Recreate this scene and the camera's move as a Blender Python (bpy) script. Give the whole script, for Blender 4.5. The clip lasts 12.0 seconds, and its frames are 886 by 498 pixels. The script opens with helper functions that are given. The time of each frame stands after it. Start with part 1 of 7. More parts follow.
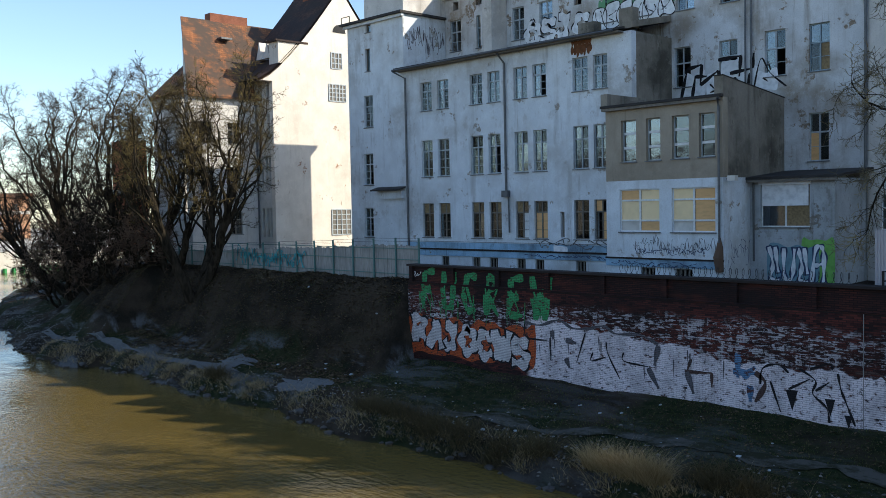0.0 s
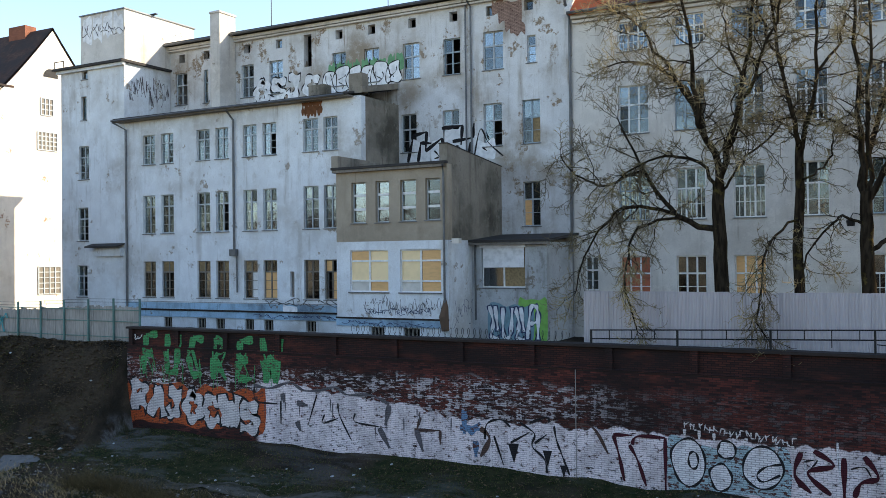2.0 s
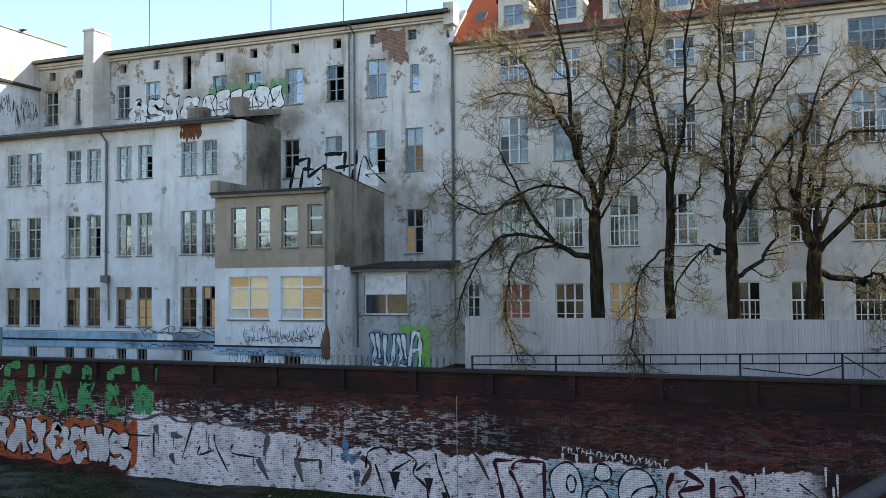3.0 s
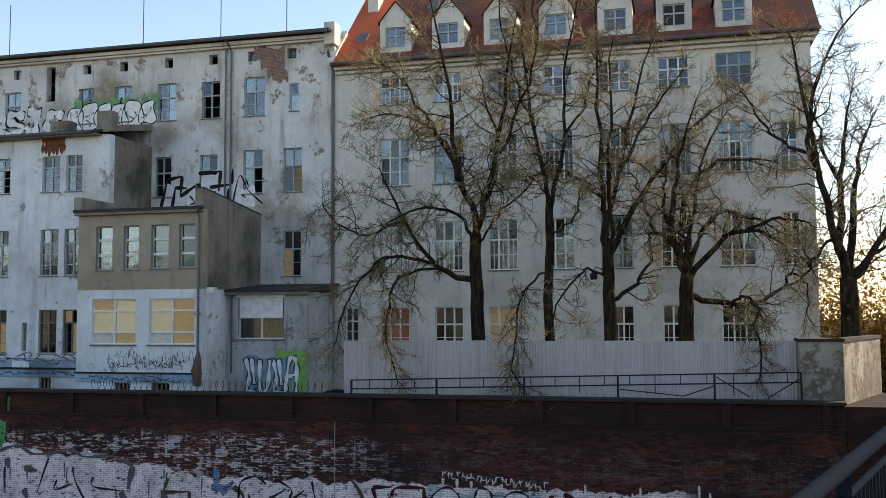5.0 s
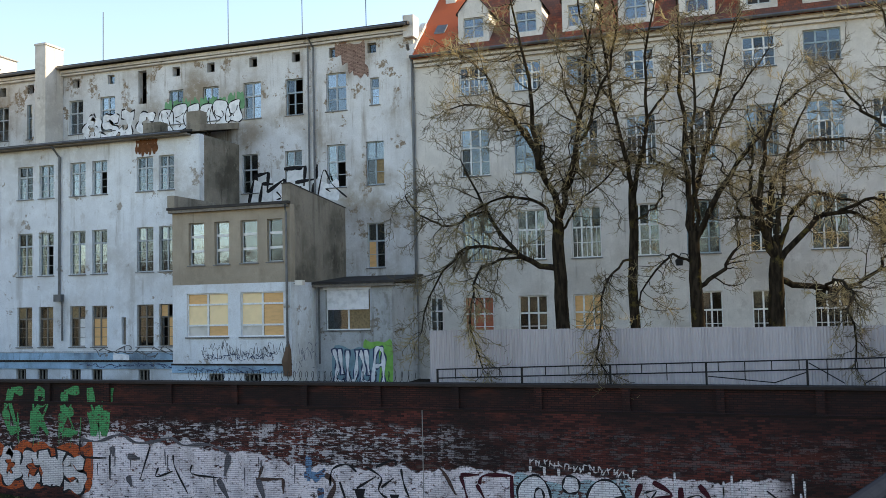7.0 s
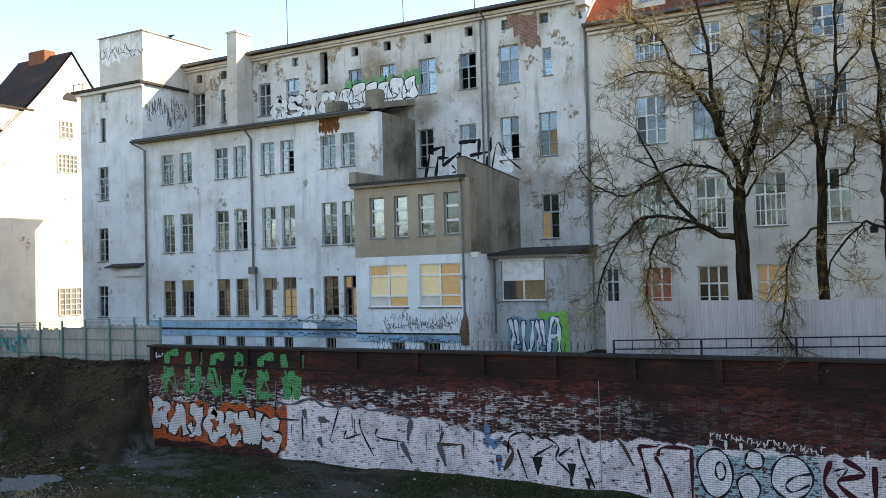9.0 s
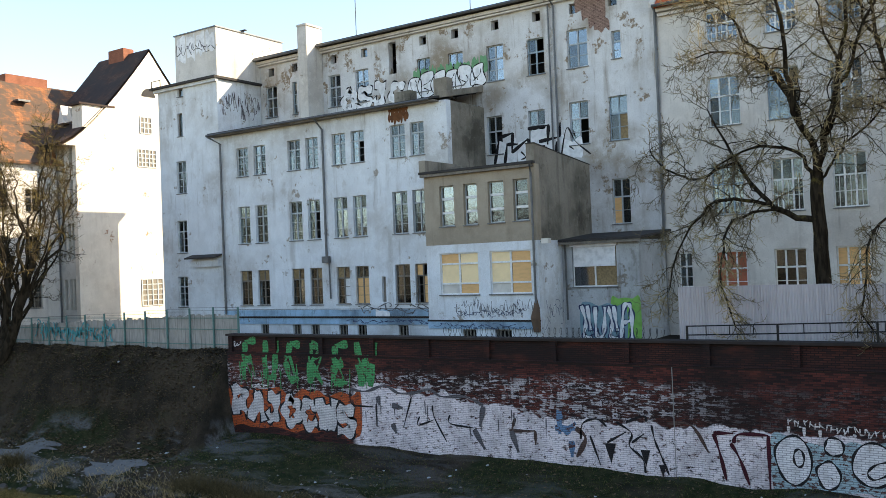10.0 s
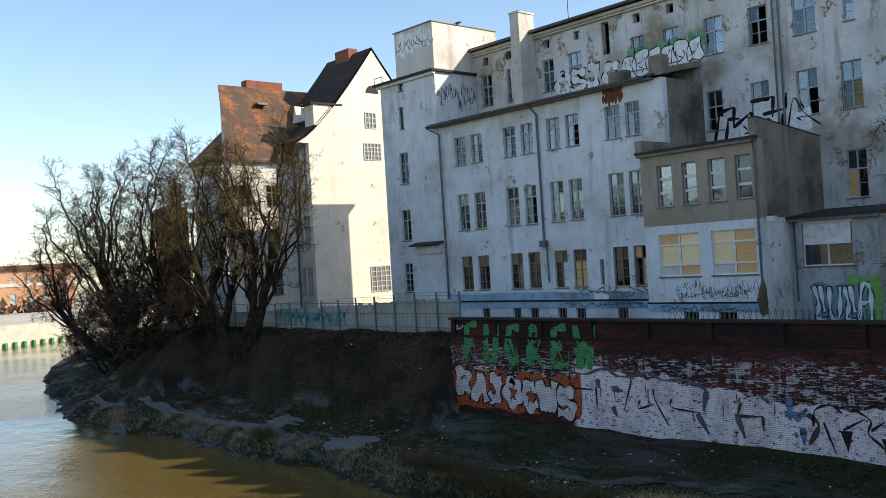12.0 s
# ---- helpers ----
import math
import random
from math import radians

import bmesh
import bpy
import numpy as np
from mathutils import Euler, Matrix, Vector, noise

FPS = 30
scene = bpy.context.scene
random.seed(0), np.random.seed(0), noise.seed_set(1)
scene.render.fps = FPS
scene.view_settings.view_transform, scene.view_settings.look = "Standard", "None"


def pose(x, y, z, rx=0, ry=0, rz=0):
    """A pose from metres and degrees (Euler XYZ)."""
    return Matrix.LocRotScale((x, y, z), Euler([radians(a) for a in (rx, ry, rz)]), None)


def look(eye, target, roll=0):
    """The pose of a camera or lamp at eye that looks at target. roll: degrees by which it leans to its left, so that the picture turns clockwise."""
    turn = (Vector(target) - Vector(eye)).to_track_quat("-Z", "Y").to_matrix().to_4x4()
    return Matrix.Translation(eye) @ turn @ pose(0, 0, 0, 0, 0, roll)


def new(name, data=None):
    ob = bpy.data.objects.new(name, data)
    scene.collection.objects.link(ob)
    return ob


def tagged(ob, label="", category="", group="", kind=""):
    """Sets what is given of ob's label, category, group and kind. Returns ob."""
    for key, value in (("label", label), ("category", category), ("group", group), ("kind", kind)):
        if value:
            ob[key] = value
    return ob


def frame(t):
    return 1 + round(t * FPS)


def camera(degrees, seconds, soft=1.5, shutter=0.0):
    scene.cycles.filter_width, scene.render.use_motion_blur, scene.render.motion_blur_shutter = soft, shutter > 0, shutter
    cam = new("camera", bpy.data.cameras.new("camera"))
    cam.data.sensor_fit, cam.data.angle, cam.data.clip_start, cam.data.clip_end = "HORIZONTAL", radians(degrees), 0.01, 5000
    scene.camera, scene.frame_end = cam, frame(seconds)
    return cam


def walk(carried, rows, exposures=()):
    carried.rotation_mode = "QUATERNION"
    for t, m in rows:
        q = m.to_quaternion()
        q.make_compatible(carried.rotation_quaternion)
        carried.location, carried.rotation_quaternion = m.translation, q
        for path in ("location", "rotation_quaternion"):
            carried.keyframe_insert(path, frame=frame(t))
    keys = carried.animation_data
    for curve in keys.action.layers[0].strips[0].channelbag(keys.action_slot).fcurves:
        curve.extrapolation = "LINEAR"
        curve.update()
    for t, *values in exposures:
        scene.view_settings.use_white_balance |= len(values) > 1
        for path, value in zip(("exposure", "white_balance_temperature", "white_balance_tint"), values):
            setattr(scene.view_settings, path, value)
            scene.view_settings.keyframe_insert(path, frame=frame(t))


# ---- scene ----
cam = camera(51.73, 12.0, soft=0.45)
# seconds, eye x y z, yaw to the left of +y, pitch, roll
ROWS = [
    (0.0, 0.301, -0.128, 10.020, 46.15, -2.69, -1.11),
    (0.5, 0.244, -0.127, 10.061, 42.68, -2.26, -1.46),
    (1.0, 0.128, -0.150, 10.115, 37.13, -2.02, -1.22),
    (1.5, -0.003, -0.164, 10.185, 32.62, -1.02, -0.81),
    (2.0, -0.061, -0.197, 10.192, 28.94, 0.62, -0.59),
    (2.5, -0.163, -0.164, 10.170, 24.66, 1.36, -0.70),
    (3.0, -0.074, -0.160, 10.108, 21.57, 2.35, -0.45),
    (3.5, -0.257, 0.080, 10.138, 18.07, 2.64, -0.30),
    (5.5, -0.411, 0.404, 9.844, 13.76, 4.20, -0.37),
    (6.0, -0.423, 0.421, 9.834, 14.27, 4.07, -0.50),
    (6.5, -0.416, 0.305, 9.895, 15.62, 3.74, -0.96),
    (7.0, -0.355, 0.182, 9.917, 19.03, 3.42, -1.25),
    (9.0, -0.227, -0.162, 9.981, 29.96, 1.78, -1.47),
    (9.5, -0.139, -0.283, 9.999, 32.61, 1.47, -2.29),
    (10.0, -0.046, -0.232, 10.037, 34.53, 1.06, -2.23),
    (10.5, 0.080, -0.291, 10.050, 36.86, 0.84, -2.49),
    (11.0, 0.266, -0.324, 10.070, 41.33, 0.76, -2.91),
    (11.5, 0.279, -0.370, 10.107, 45.59, 0.69, -3.25),
    (12.0, 0.400, -0.393, 10.027, 48.36, 0.74, -3.47),
]


def aim(x, y, z, yaw, pitch, roll):
    a, b = radians(yaw), radians(pitch)
    way = Vector((-math.sin(a) * math.cos(b), math.cos(a) * math.cos(b), math.sin(b)))
    return look((x, y, z), Vector((x, y, z)) + way, roll)


EXPOSURES = [(0.0, 0.5, 5950, 9), (1.0, 0.87, 6300, 10), (2.5, 1.27, 6850, 11), (3.5, 1.22, 6950, 11), (5.5, 0.85, 7300, 11), (6.3, 1.05, 7300, 11), (7.0, 1.3, 7300, 11), (9.5, 1.45, 7300, 11), (10.5, 1.22, 7050, 10), (11.3, 0.9, 6850, 10), (12.0, 0.56, 6450, 9)]
walk(cam, [(r[0], aim(*r[1:])) for r in ROWS], EXPOSURES)

# ---- daylight ----
SUN_WAY = Vector((1.25, 1.0, 1.03)).normalized()
world = bpy.data.worlds.new("sky")
scene.world = world
world.use_nodes = True
wn = world.node_tree
sky = wn.nodes.new("ShaderNodeTexSky")
sky.sky_type, sky.sun_disc = "NISHITA", False
sky.sun_elevation = math.asin(SUN_WAY.z)
sky.sun_rotation = math.atan2(SUN_WAY.x, SUN_WAY.y)
sky.air_density, sky.dust_density, sky.ozone_density = 1.0, 0.4, 1.2
wn.links.new(sky.outputs[0], wn.nodes["Background"].inputs[0])
wn.nodes["Background"].inputs[1].default_value = 0.15
sun = new("sun", bpy.data.lights.new("sun", "SUN"))
sun.data.energy, sun.data.angle, sun.data.color = 4.5, radians(0.5), (1.0, 0.88, 0.68)
sun.matrix_world = look(SUN_WAY * 300, (0, 0, 0))

# ---- materials ----
class Nodes:
    """A few shorthands to write node trees with."""

    def __init__(self, name):
        self.mat = bpy.data.materials.new(name)
        self.mat.use_nodes = True
        self.tree = self.mat.node_tree
        self.bsdf = self.tree.nodes["Principled BSDF"]
        self.pos = self.tree.nodes.new("ShaderNodeNewGeometry").outputs["Position"]

    def put(self, socket, value):
        if isinstance(value, bpy.types.NodeSocket):
            self.tree.links.new(value, socket)
        elif hasattr(socket.default_value, "__len__") and not hasattr(value, "__len__"):
            socket.default_value = [value] * len(socket.default_value)
        elif hasattr(value, "__len__") and len(value) == 3 and len(socket.default_value) == 4:
            socket.default_value = (*value, 1)
        else:
            socket.default_value = value

    def noise(self, scale, detail=4.0, stretch=(1, 1, 1), rough=0.55, shift=(0, 0, 0)):
        mp = self.tree.nodes.new("ShaderNodeMapping")
        mp.inputs["Scale"].default_value, mp.inputs["Location"].default_value = stretch, shift
        self.put(mp.inputs[0], self.pos)
        n = self.tree.nodes.new("ShaderNodeTexNoise")
        self.put(n.inputs["Vector"], mp.outputs[0])
        n.inputs["Scale"].default_value, n.inputs["Detail"].default_value, n.inputs["Roughness"].default_value = scale, detail, rough
        return n.outputs["Fac"]

    def step(self, v, low, high, a=0.0, b=1.0):
        n = self.tree.nodes.new("ShaderNodeMapRange")
        n.interpolation_type = "SMOOTHSTEP"
        for i, x in enumerate((v, low, high, a, b)):
            self.put(n.inputs[i], x)
        return n.outputs[0]

    def calc(self, op, a, b=0.0):
        n = self.tree.nodes.new("ShaderNodeMath")
        n.operation = op
        self.put(n.inputs[0], a), self.put(n.inputs[1], b)
        return n.outputs[0]

    def mix(self, fac, a, b, how="MIX"):
        n = self.tree.nodes.new("ShaderNodeMix")
        n.data_type, n.blend_type = "RGBA", how
        self.put(n.inputs[0], fac), self.put(n.inputs[6], a), self.put(n.inputs[7], b)
        return n.outputs[2]

    def axis(self, i):
        n = self.tree.nodes.new("ShaderNodeSeparateXYZ")
        self.put(n.inputs[0], self.pos)
        return n.outputs[i]

    def chance(self):
        return self.tree.nodes.new("ShaderNodeObjectInfo").outputs["Random"]

    def island(self):
        return self.tree.nodes.new("ShaderNodeNewGeometry").outputs["Random Per Island"]

    def bump(self, height, strength=0.3, distance=0.02):
        n = self.tree.nodes.new("ShaderNodeBump")
        n.inputs["Strength"].default_value, n.inputs["Distance"].default_value = strength, distance
        self.put(n.inputs["Height"], height)
        self.put(self.bsdf.inputs["Normal"], n.outputs[0])

    def done(self, color, rough=0.8, metal=0.0, spec=0.3):
        self.put(self.bsdf.inputs["Base Color"], color)
        self.put(self.bsdf.inputs["Roughness"], rough)
        self.put(self.bsdf.inputs["Metallic"], metal)
        self.put(self.bsdf.inputs["Specular IOR Level"], spec)
        return self.mat


def plaster(name, color, dirt=(0.2, 0.17, 0.13), amount=0.5, patch=(0.3, 0.25, 0.19), lost=0.62, shift=0.0):
    """Old lime plaster: cloudy stains, rain streaks, patches where the coat has come off."""
    n = Nodes(name)
    s = (shift, shift * 2, shift * 3)
    cloud = n.noise(0.28, 5, shift=s)
    streak = n.noise(1.3, 5, (1, 1, 0.1), 0.6, s)
    fine = n.noise(14, 4)
    pale = n.mix(n.step(n.noise(0.9, 4, shift=s), 0.35, 0.7), color, [min(1, c * 1.12) for c in color])
    c = n.mix(n.calc("MULTIPLY", n.step(cloud, 0.42, 0.72), amount), pale, dirt)
    c = n.mix(n.calc("MULTIPLY", n.step(streak, 0.52, 0.78), amount * 0.8), c, [d * 0.8 for d in dirt])
    gone = n.calc("MULTIPLY", n.step(n.noise(0.8, 9, shift=(7 + shift, 3, 1), rough=0.68), lost, lost + 0.03), n.step(n.noise(4, 5), 0.36, 0.52))
    run = n.calc("MULTIPLY", n.step(n.noise(3.4, 6, (1, 1, 0.05), 0.7, s), 0.56, 0.7), n.step(n.noise(0.4, 3, shift=(1, shift, 2)), 0.4, 0.6))
    c = n.mix(n.calc("MULTIPLY", run, amount * 0.9), c, [d * 0.75 for d in dirt])
    c = n.mix(n.calc("MULTIPLY", n.step(n.noise(2.2, 8, rough=0.75, shift=s), 0.5, 0.62), 0.22), c, [min(1, v * 1.35) for v in color])
    blot = n.calc("MULTIPLY", n.step(n.noise(1.5, 10, (1, 1, 0.6), 0.74, (5, shift, 8)), 0.54, 0.6), n.step(n.noise(0.33, 3, shift=(shift, 9, 4)), 0.4, 0.6))
    c = n.mix(n.calc("MULTIPLY", blot, amount * 0.55), c, dirt)
    c = n.mix(gone, c, n.mix(n.step(n.noise(8, 3), 0.4, 0.6), patch, [p * 0.75 for p in patch]))
    c = n.mix(n.calc("MULTIPLY", n.step(fine, 0.45, 0.75), 0.18), c, [d * 0.7 for d in dirt])
    n.bump(n.calc("SUBTRACT", n.calc("MULTIPLY", fine, 0.35), gone), 0.5, 0.02)
    return n.done(c, 0.9, spec=0.15)


def plain(name, color, rough=0.7, metal=0.0, vary=0.35, scale=6.0, stretch=(1, 1, 1), dark=0.45, spec=0.3, bump=0.15):
    n = Nodes(name)
    a, b = n.noise(scale, 5, stretch), n.noise(scale * 0.12, 3)
    c = n.mix(n.calc("MULTIPLY", n.step(a, 0.4, 0.7), vary), color, [v * dark for v in color])
    c = n.mix(n.calc("MULTIPLY", n.step(b, 0.45, 0.7), vary), c, [v * dark * 1.2 for v in color])
    c = n.mix(n.calc("MULTIPLY", n.chance(), vary * 0.4), c, [v * 0.6 for v in color])
    n.bump(a, bump, 0.01)
    return n.done(c, rough, metal, spec)


def glass_pane(name, gloss=0.3, tint=(0.75, 0.8, 0.8)):
    """Old window glass: most light goes through, a part is mirrored; the panes lie slightly uneven."""
    n = Nodes(name)
    t = n.tree
    clear, shine, both = t.nodes.new("ShaderNodeBsdfTransparent"), t.nodes.new("ShaderNodeBsdfGlossy"), t.nodes.new("ShaderNodeMixShader")
    clear.inputs[0].default_value = (*tint, 1)
    shine.inputs["Roughness"].default_value = 0.1
    shine.inputs["Color"].default_value = (0.84, 0.92, 1, 1)
    b = t.nodes.new("ShaderNodeBump")
    b.inputs["Strength"].default_value, b.inputs["Distance"].default_value = 0.14, 0.05
    n.put(b.inputs["Height"], n.noise(1.6, 2))
    n.put(shine.inputs["Normal"], b.outputs[0])
    n.put(both.inputs[0], n.step(n.chance(), 0.0, 1.0, gloss * 0.35, gloss * 1.3))
    n.put(both.inputs[1], clear.outputs[0]), n.put(both.inputs[2], shine.outputs[0])
    n.put(t.nodes["Material Output"].inputs[0], both.outputs[0])
    return n.mat


def brickwork(name, single=False, joints=False):
    """Soot-dark river wall of red brick with lime bloom in a band and old white paint along its foot."""
    n = Nodes(name)
    x, z = n.axis(0), n.axis(2)
    uv = n.tree.nodes.new("ShaderNodeCombineXYZ")
    n.put(uv.inputs[0], n.calc("ADD", x, n.calc("MULTIPLY", n.axis(1), 1.0))), n.put(uv.inputs[1], z)
    br = n.tree.nodes.new("ShaderNodeTexBrick")
    n.put(br.inputs["Vector"], uv.outputs[0])
    for key, v in (("Scale", 1.0), ("Mortar Size", 0.014), ("Mortar Smooth", 0.3), ("Bias", -0.1), ("Brick Width", 0.26), ("Row Height", 0.077)):
        br.inputs[key].default_value = v
    br.inputs["Color1"].default_value, br.inputs["Color2"].default_value, br.inputs["Mortar"].default_value = (0.085, 0.029, 0.022, 1), (0.03, 0.017, 0.016, 1), (0.018, 0.014, 0.013, 1)
    mortar, face = br.outputs["Fac"], br.outputs["Color"]
    if single:
        lot_ = n.calc("FRACT", n.calc("ADD", n.island(), n.chance()))
        mortar, face = n.calc("MULTIPLY", lot_, 0.0), n.mix(n.step(lot_, 0.2, 1.0), (0.135, 0.037, 0.028), (0.03, 0.015, 0.015))
    if joints:
        mortar, face = n.calc("MULTIPLY", n.noise(5, 3), 0.0), n.mix(n.noise(4, 3), (0.016, 0.013, 0.012), (0.04, 0.032, 0.03))
    c = n.mix(n.calc("MULTIPLY", n.step(n.noise(0.5, 6, (0.5, 1, 1.2), 0.65), 0.35, 0.62), 0.88), face, (0.022, 0.016, 0.015))
    c = n.mix(n.calc("MULTIPLY", n.step(n.noise(1.1, 4, (0.35, 1, 1.4), shift=(3, 0, 0)), 0.55, 0.7), 0.5), c, (0.12, 0.036, 0.024))
    # lime bloom that clings to single courses
    wob = n.calc("MULTIPLY", n.calc("SUBTRACT", n.noise(0.8, 4, (1, 1, 0.2)), 0.5), 1.3)
    lime = n.calc("MULTIPLY", n.step(n.noise(2.6, 7, (0.8, 1, 4.5), 0.78), 0.545, 0.59), n.step(n.calc("ADD", z, wob), 3.6, 4.3))
    if single:
        blot = n.calc("ADD", n.noise(2.2, 7, (0.5, 1, 1.5), 0.7), n.calc("ADD", n.calc("MULTIPLY", lot_, 0.12), n.calc("MULTIPLY", n.noise(4.5, 5, (1, 1, 0.1), 0.75), 0.42)))
        lime = n.calc("MAXIMUM", lime, n.calc("MULTIPLY", n.step(blot, 0.815, 0.84), n.step(n.calc("ADD", z, wob), 3.6, 4.1)))
    lime = n.calc("MULTIPLY", lime, n.step(n.calc("SUBTRACT", z, wob), 5.6, 5.2))
    lime = n.calc("MULTIPLY", lime, n.step(x, -9.0, -14.0, 0.12, 1.0))
    c = n.mix(n.calc("MULTIPLY", lime, 0.88), c, (0.50, 0.455, 0.46))
    # whitewashed foot, its upper edge drips and steps
    edge = n.calc("ADD", n.calc("MULTIPLY", n.calc("SUBTRACT", n.noise(1.0, 5, (1, 1, 0.15)), 0.5), 1.1), n.step(x, -28, -14, 4.85, 3.9))
    white = n.calc("MULTIPLY", n.step(n.calc("SUBTRACT", edge, z), 0.0, 0.06), n.step(x, -27.6, -27.2))
    white = n.calc("MULTIPLY", white, n.step(n.noise(3.2, 7, (1, 1, 2), 0.75), 0.38, 0.47))
    white = n.calc("MULTIPLY", white, n.step(n.calc("ADD", x, n.calc("MULTIPLY", n.noise(0.9, 5), 3.0)), 2.2, 0.9))
    paint = n.mix(n.step(n.noise(1.3, 7, (1, 1, 0.6), 0.7), 0.4, 0.66), (0.86, 0.775, 0.79), (0.58, 0.52, 0.53))
    paint = n.mix(n.calc("MULTIPLY", mortar, 0.9), paint, (0.07, 0.055, 0.055))
    c = n.mix(n.calc("MULTIPLY", white, 0.4 if joints else 0.93), c, paint)
    n.bump(n.calc("SUBTRACT", n.calc("MULTIPLY", n.noise(20, 4), 0.5), mortar), 0.8, 0.02)
    return n.done(c, 0.9, spec=0.15)


def paint_on_brick(name, color, wear=0.34):
    """Spray paint over brick: the joints stay visible and the coat is worn."""
    n = Nodes(name)
    uv = n.tree.nodes.new("ShaderNodeCombineXYZ")
    n.put(uv.inputs[0], n.axis(0)), n.put(uv.inputs[1], n.axis(2))
    br = n.tree.nodes.new("ShaderNodeTexBrick")
    n.put(br.inputs["Vector"], uv.outputs[0])
    for key, v in (("Scale", 1.0), ("Mortar Size", 0.014), ("Mortar Smooth", 0.3), ("Brick Width", 0.26), ("Row Height", 0.077)):
        br.inputs[key].default_value = v
    c = n.mix(n.step(n.noise(3, 4), 0.35, 0.7), color, [v * 0.72 for v in color])
    c = n.mix(n.calc("MULTIPLY", br.outputs["Fac"], 0.7), c, [v * 0.25 for v in color])
    c = n.mix(n.step(n.noise(5, 6, (1, 1, 2), 0.7), wear + 0.03, wear), c, (0.08, 0.035, 0.03))
    n.bump(br.outputs["Fac"], -0.5, 0.01)
    return n.done(c, 0.75, spec=0.2)


def roof_tiles(name, color, moss=(0.07, 0.055, 0.04), amount=0.8, along=0, red_strip=None):
    """Clay tiles: courses, single tiles of uneven colour, soot and moss."""
    n = Nodes(name)
    uv = n.tree.nodes.new("ShaderNodeCombineXYZ")
    n.put(uv.inputs[0], n.axis(along)), n.put(uv.inputs[1], n.axis(2))
    br = n.tree.nodes.new("ShaderNodeTexBrick")
    n.put(br.inputs["Vector"], uv.outputs[0])
    for key, v in (("Scale", 1.0), ("Mortar Size", 0.012), ("Mortar Smooth", 0.6), ("Brick Width", 0.2), ("Row Height", 0.2)):
        br.inputs[key].default_value = v
    br.inputs["Color1"].default_value, br.inputs["Color2"].default_value, br.inputs["Mortar"].default_value = (*color, 1), (*[v * 0.6 for v in color], 1), (0.03, 0.02, 0.015, 1)
    c = n.mix(n.calc("MULTIPLY", n.step(n.noise(0.6, 7, rough=0.72), 0.36, 0.56), amount), br.outputs["Color"], moss)
    if red_strip:
        # a brighter red strip beside the verge
        edge = n.calc("ADD", n.axis(0), n.calc("MULTIPLY", n.noise(0.9, 5), 2.4))
        c = n.mix(n.calc("MULTIPLY", n.step(edge, red_strip[0] + 1.4, red_strip[0] + 1.1), 0.8), c, red_strip[1])
    n.bump(br.outputs["Fac"], -0.6, 0.03)
    return n.done(c, 0.85, spec=0.2)


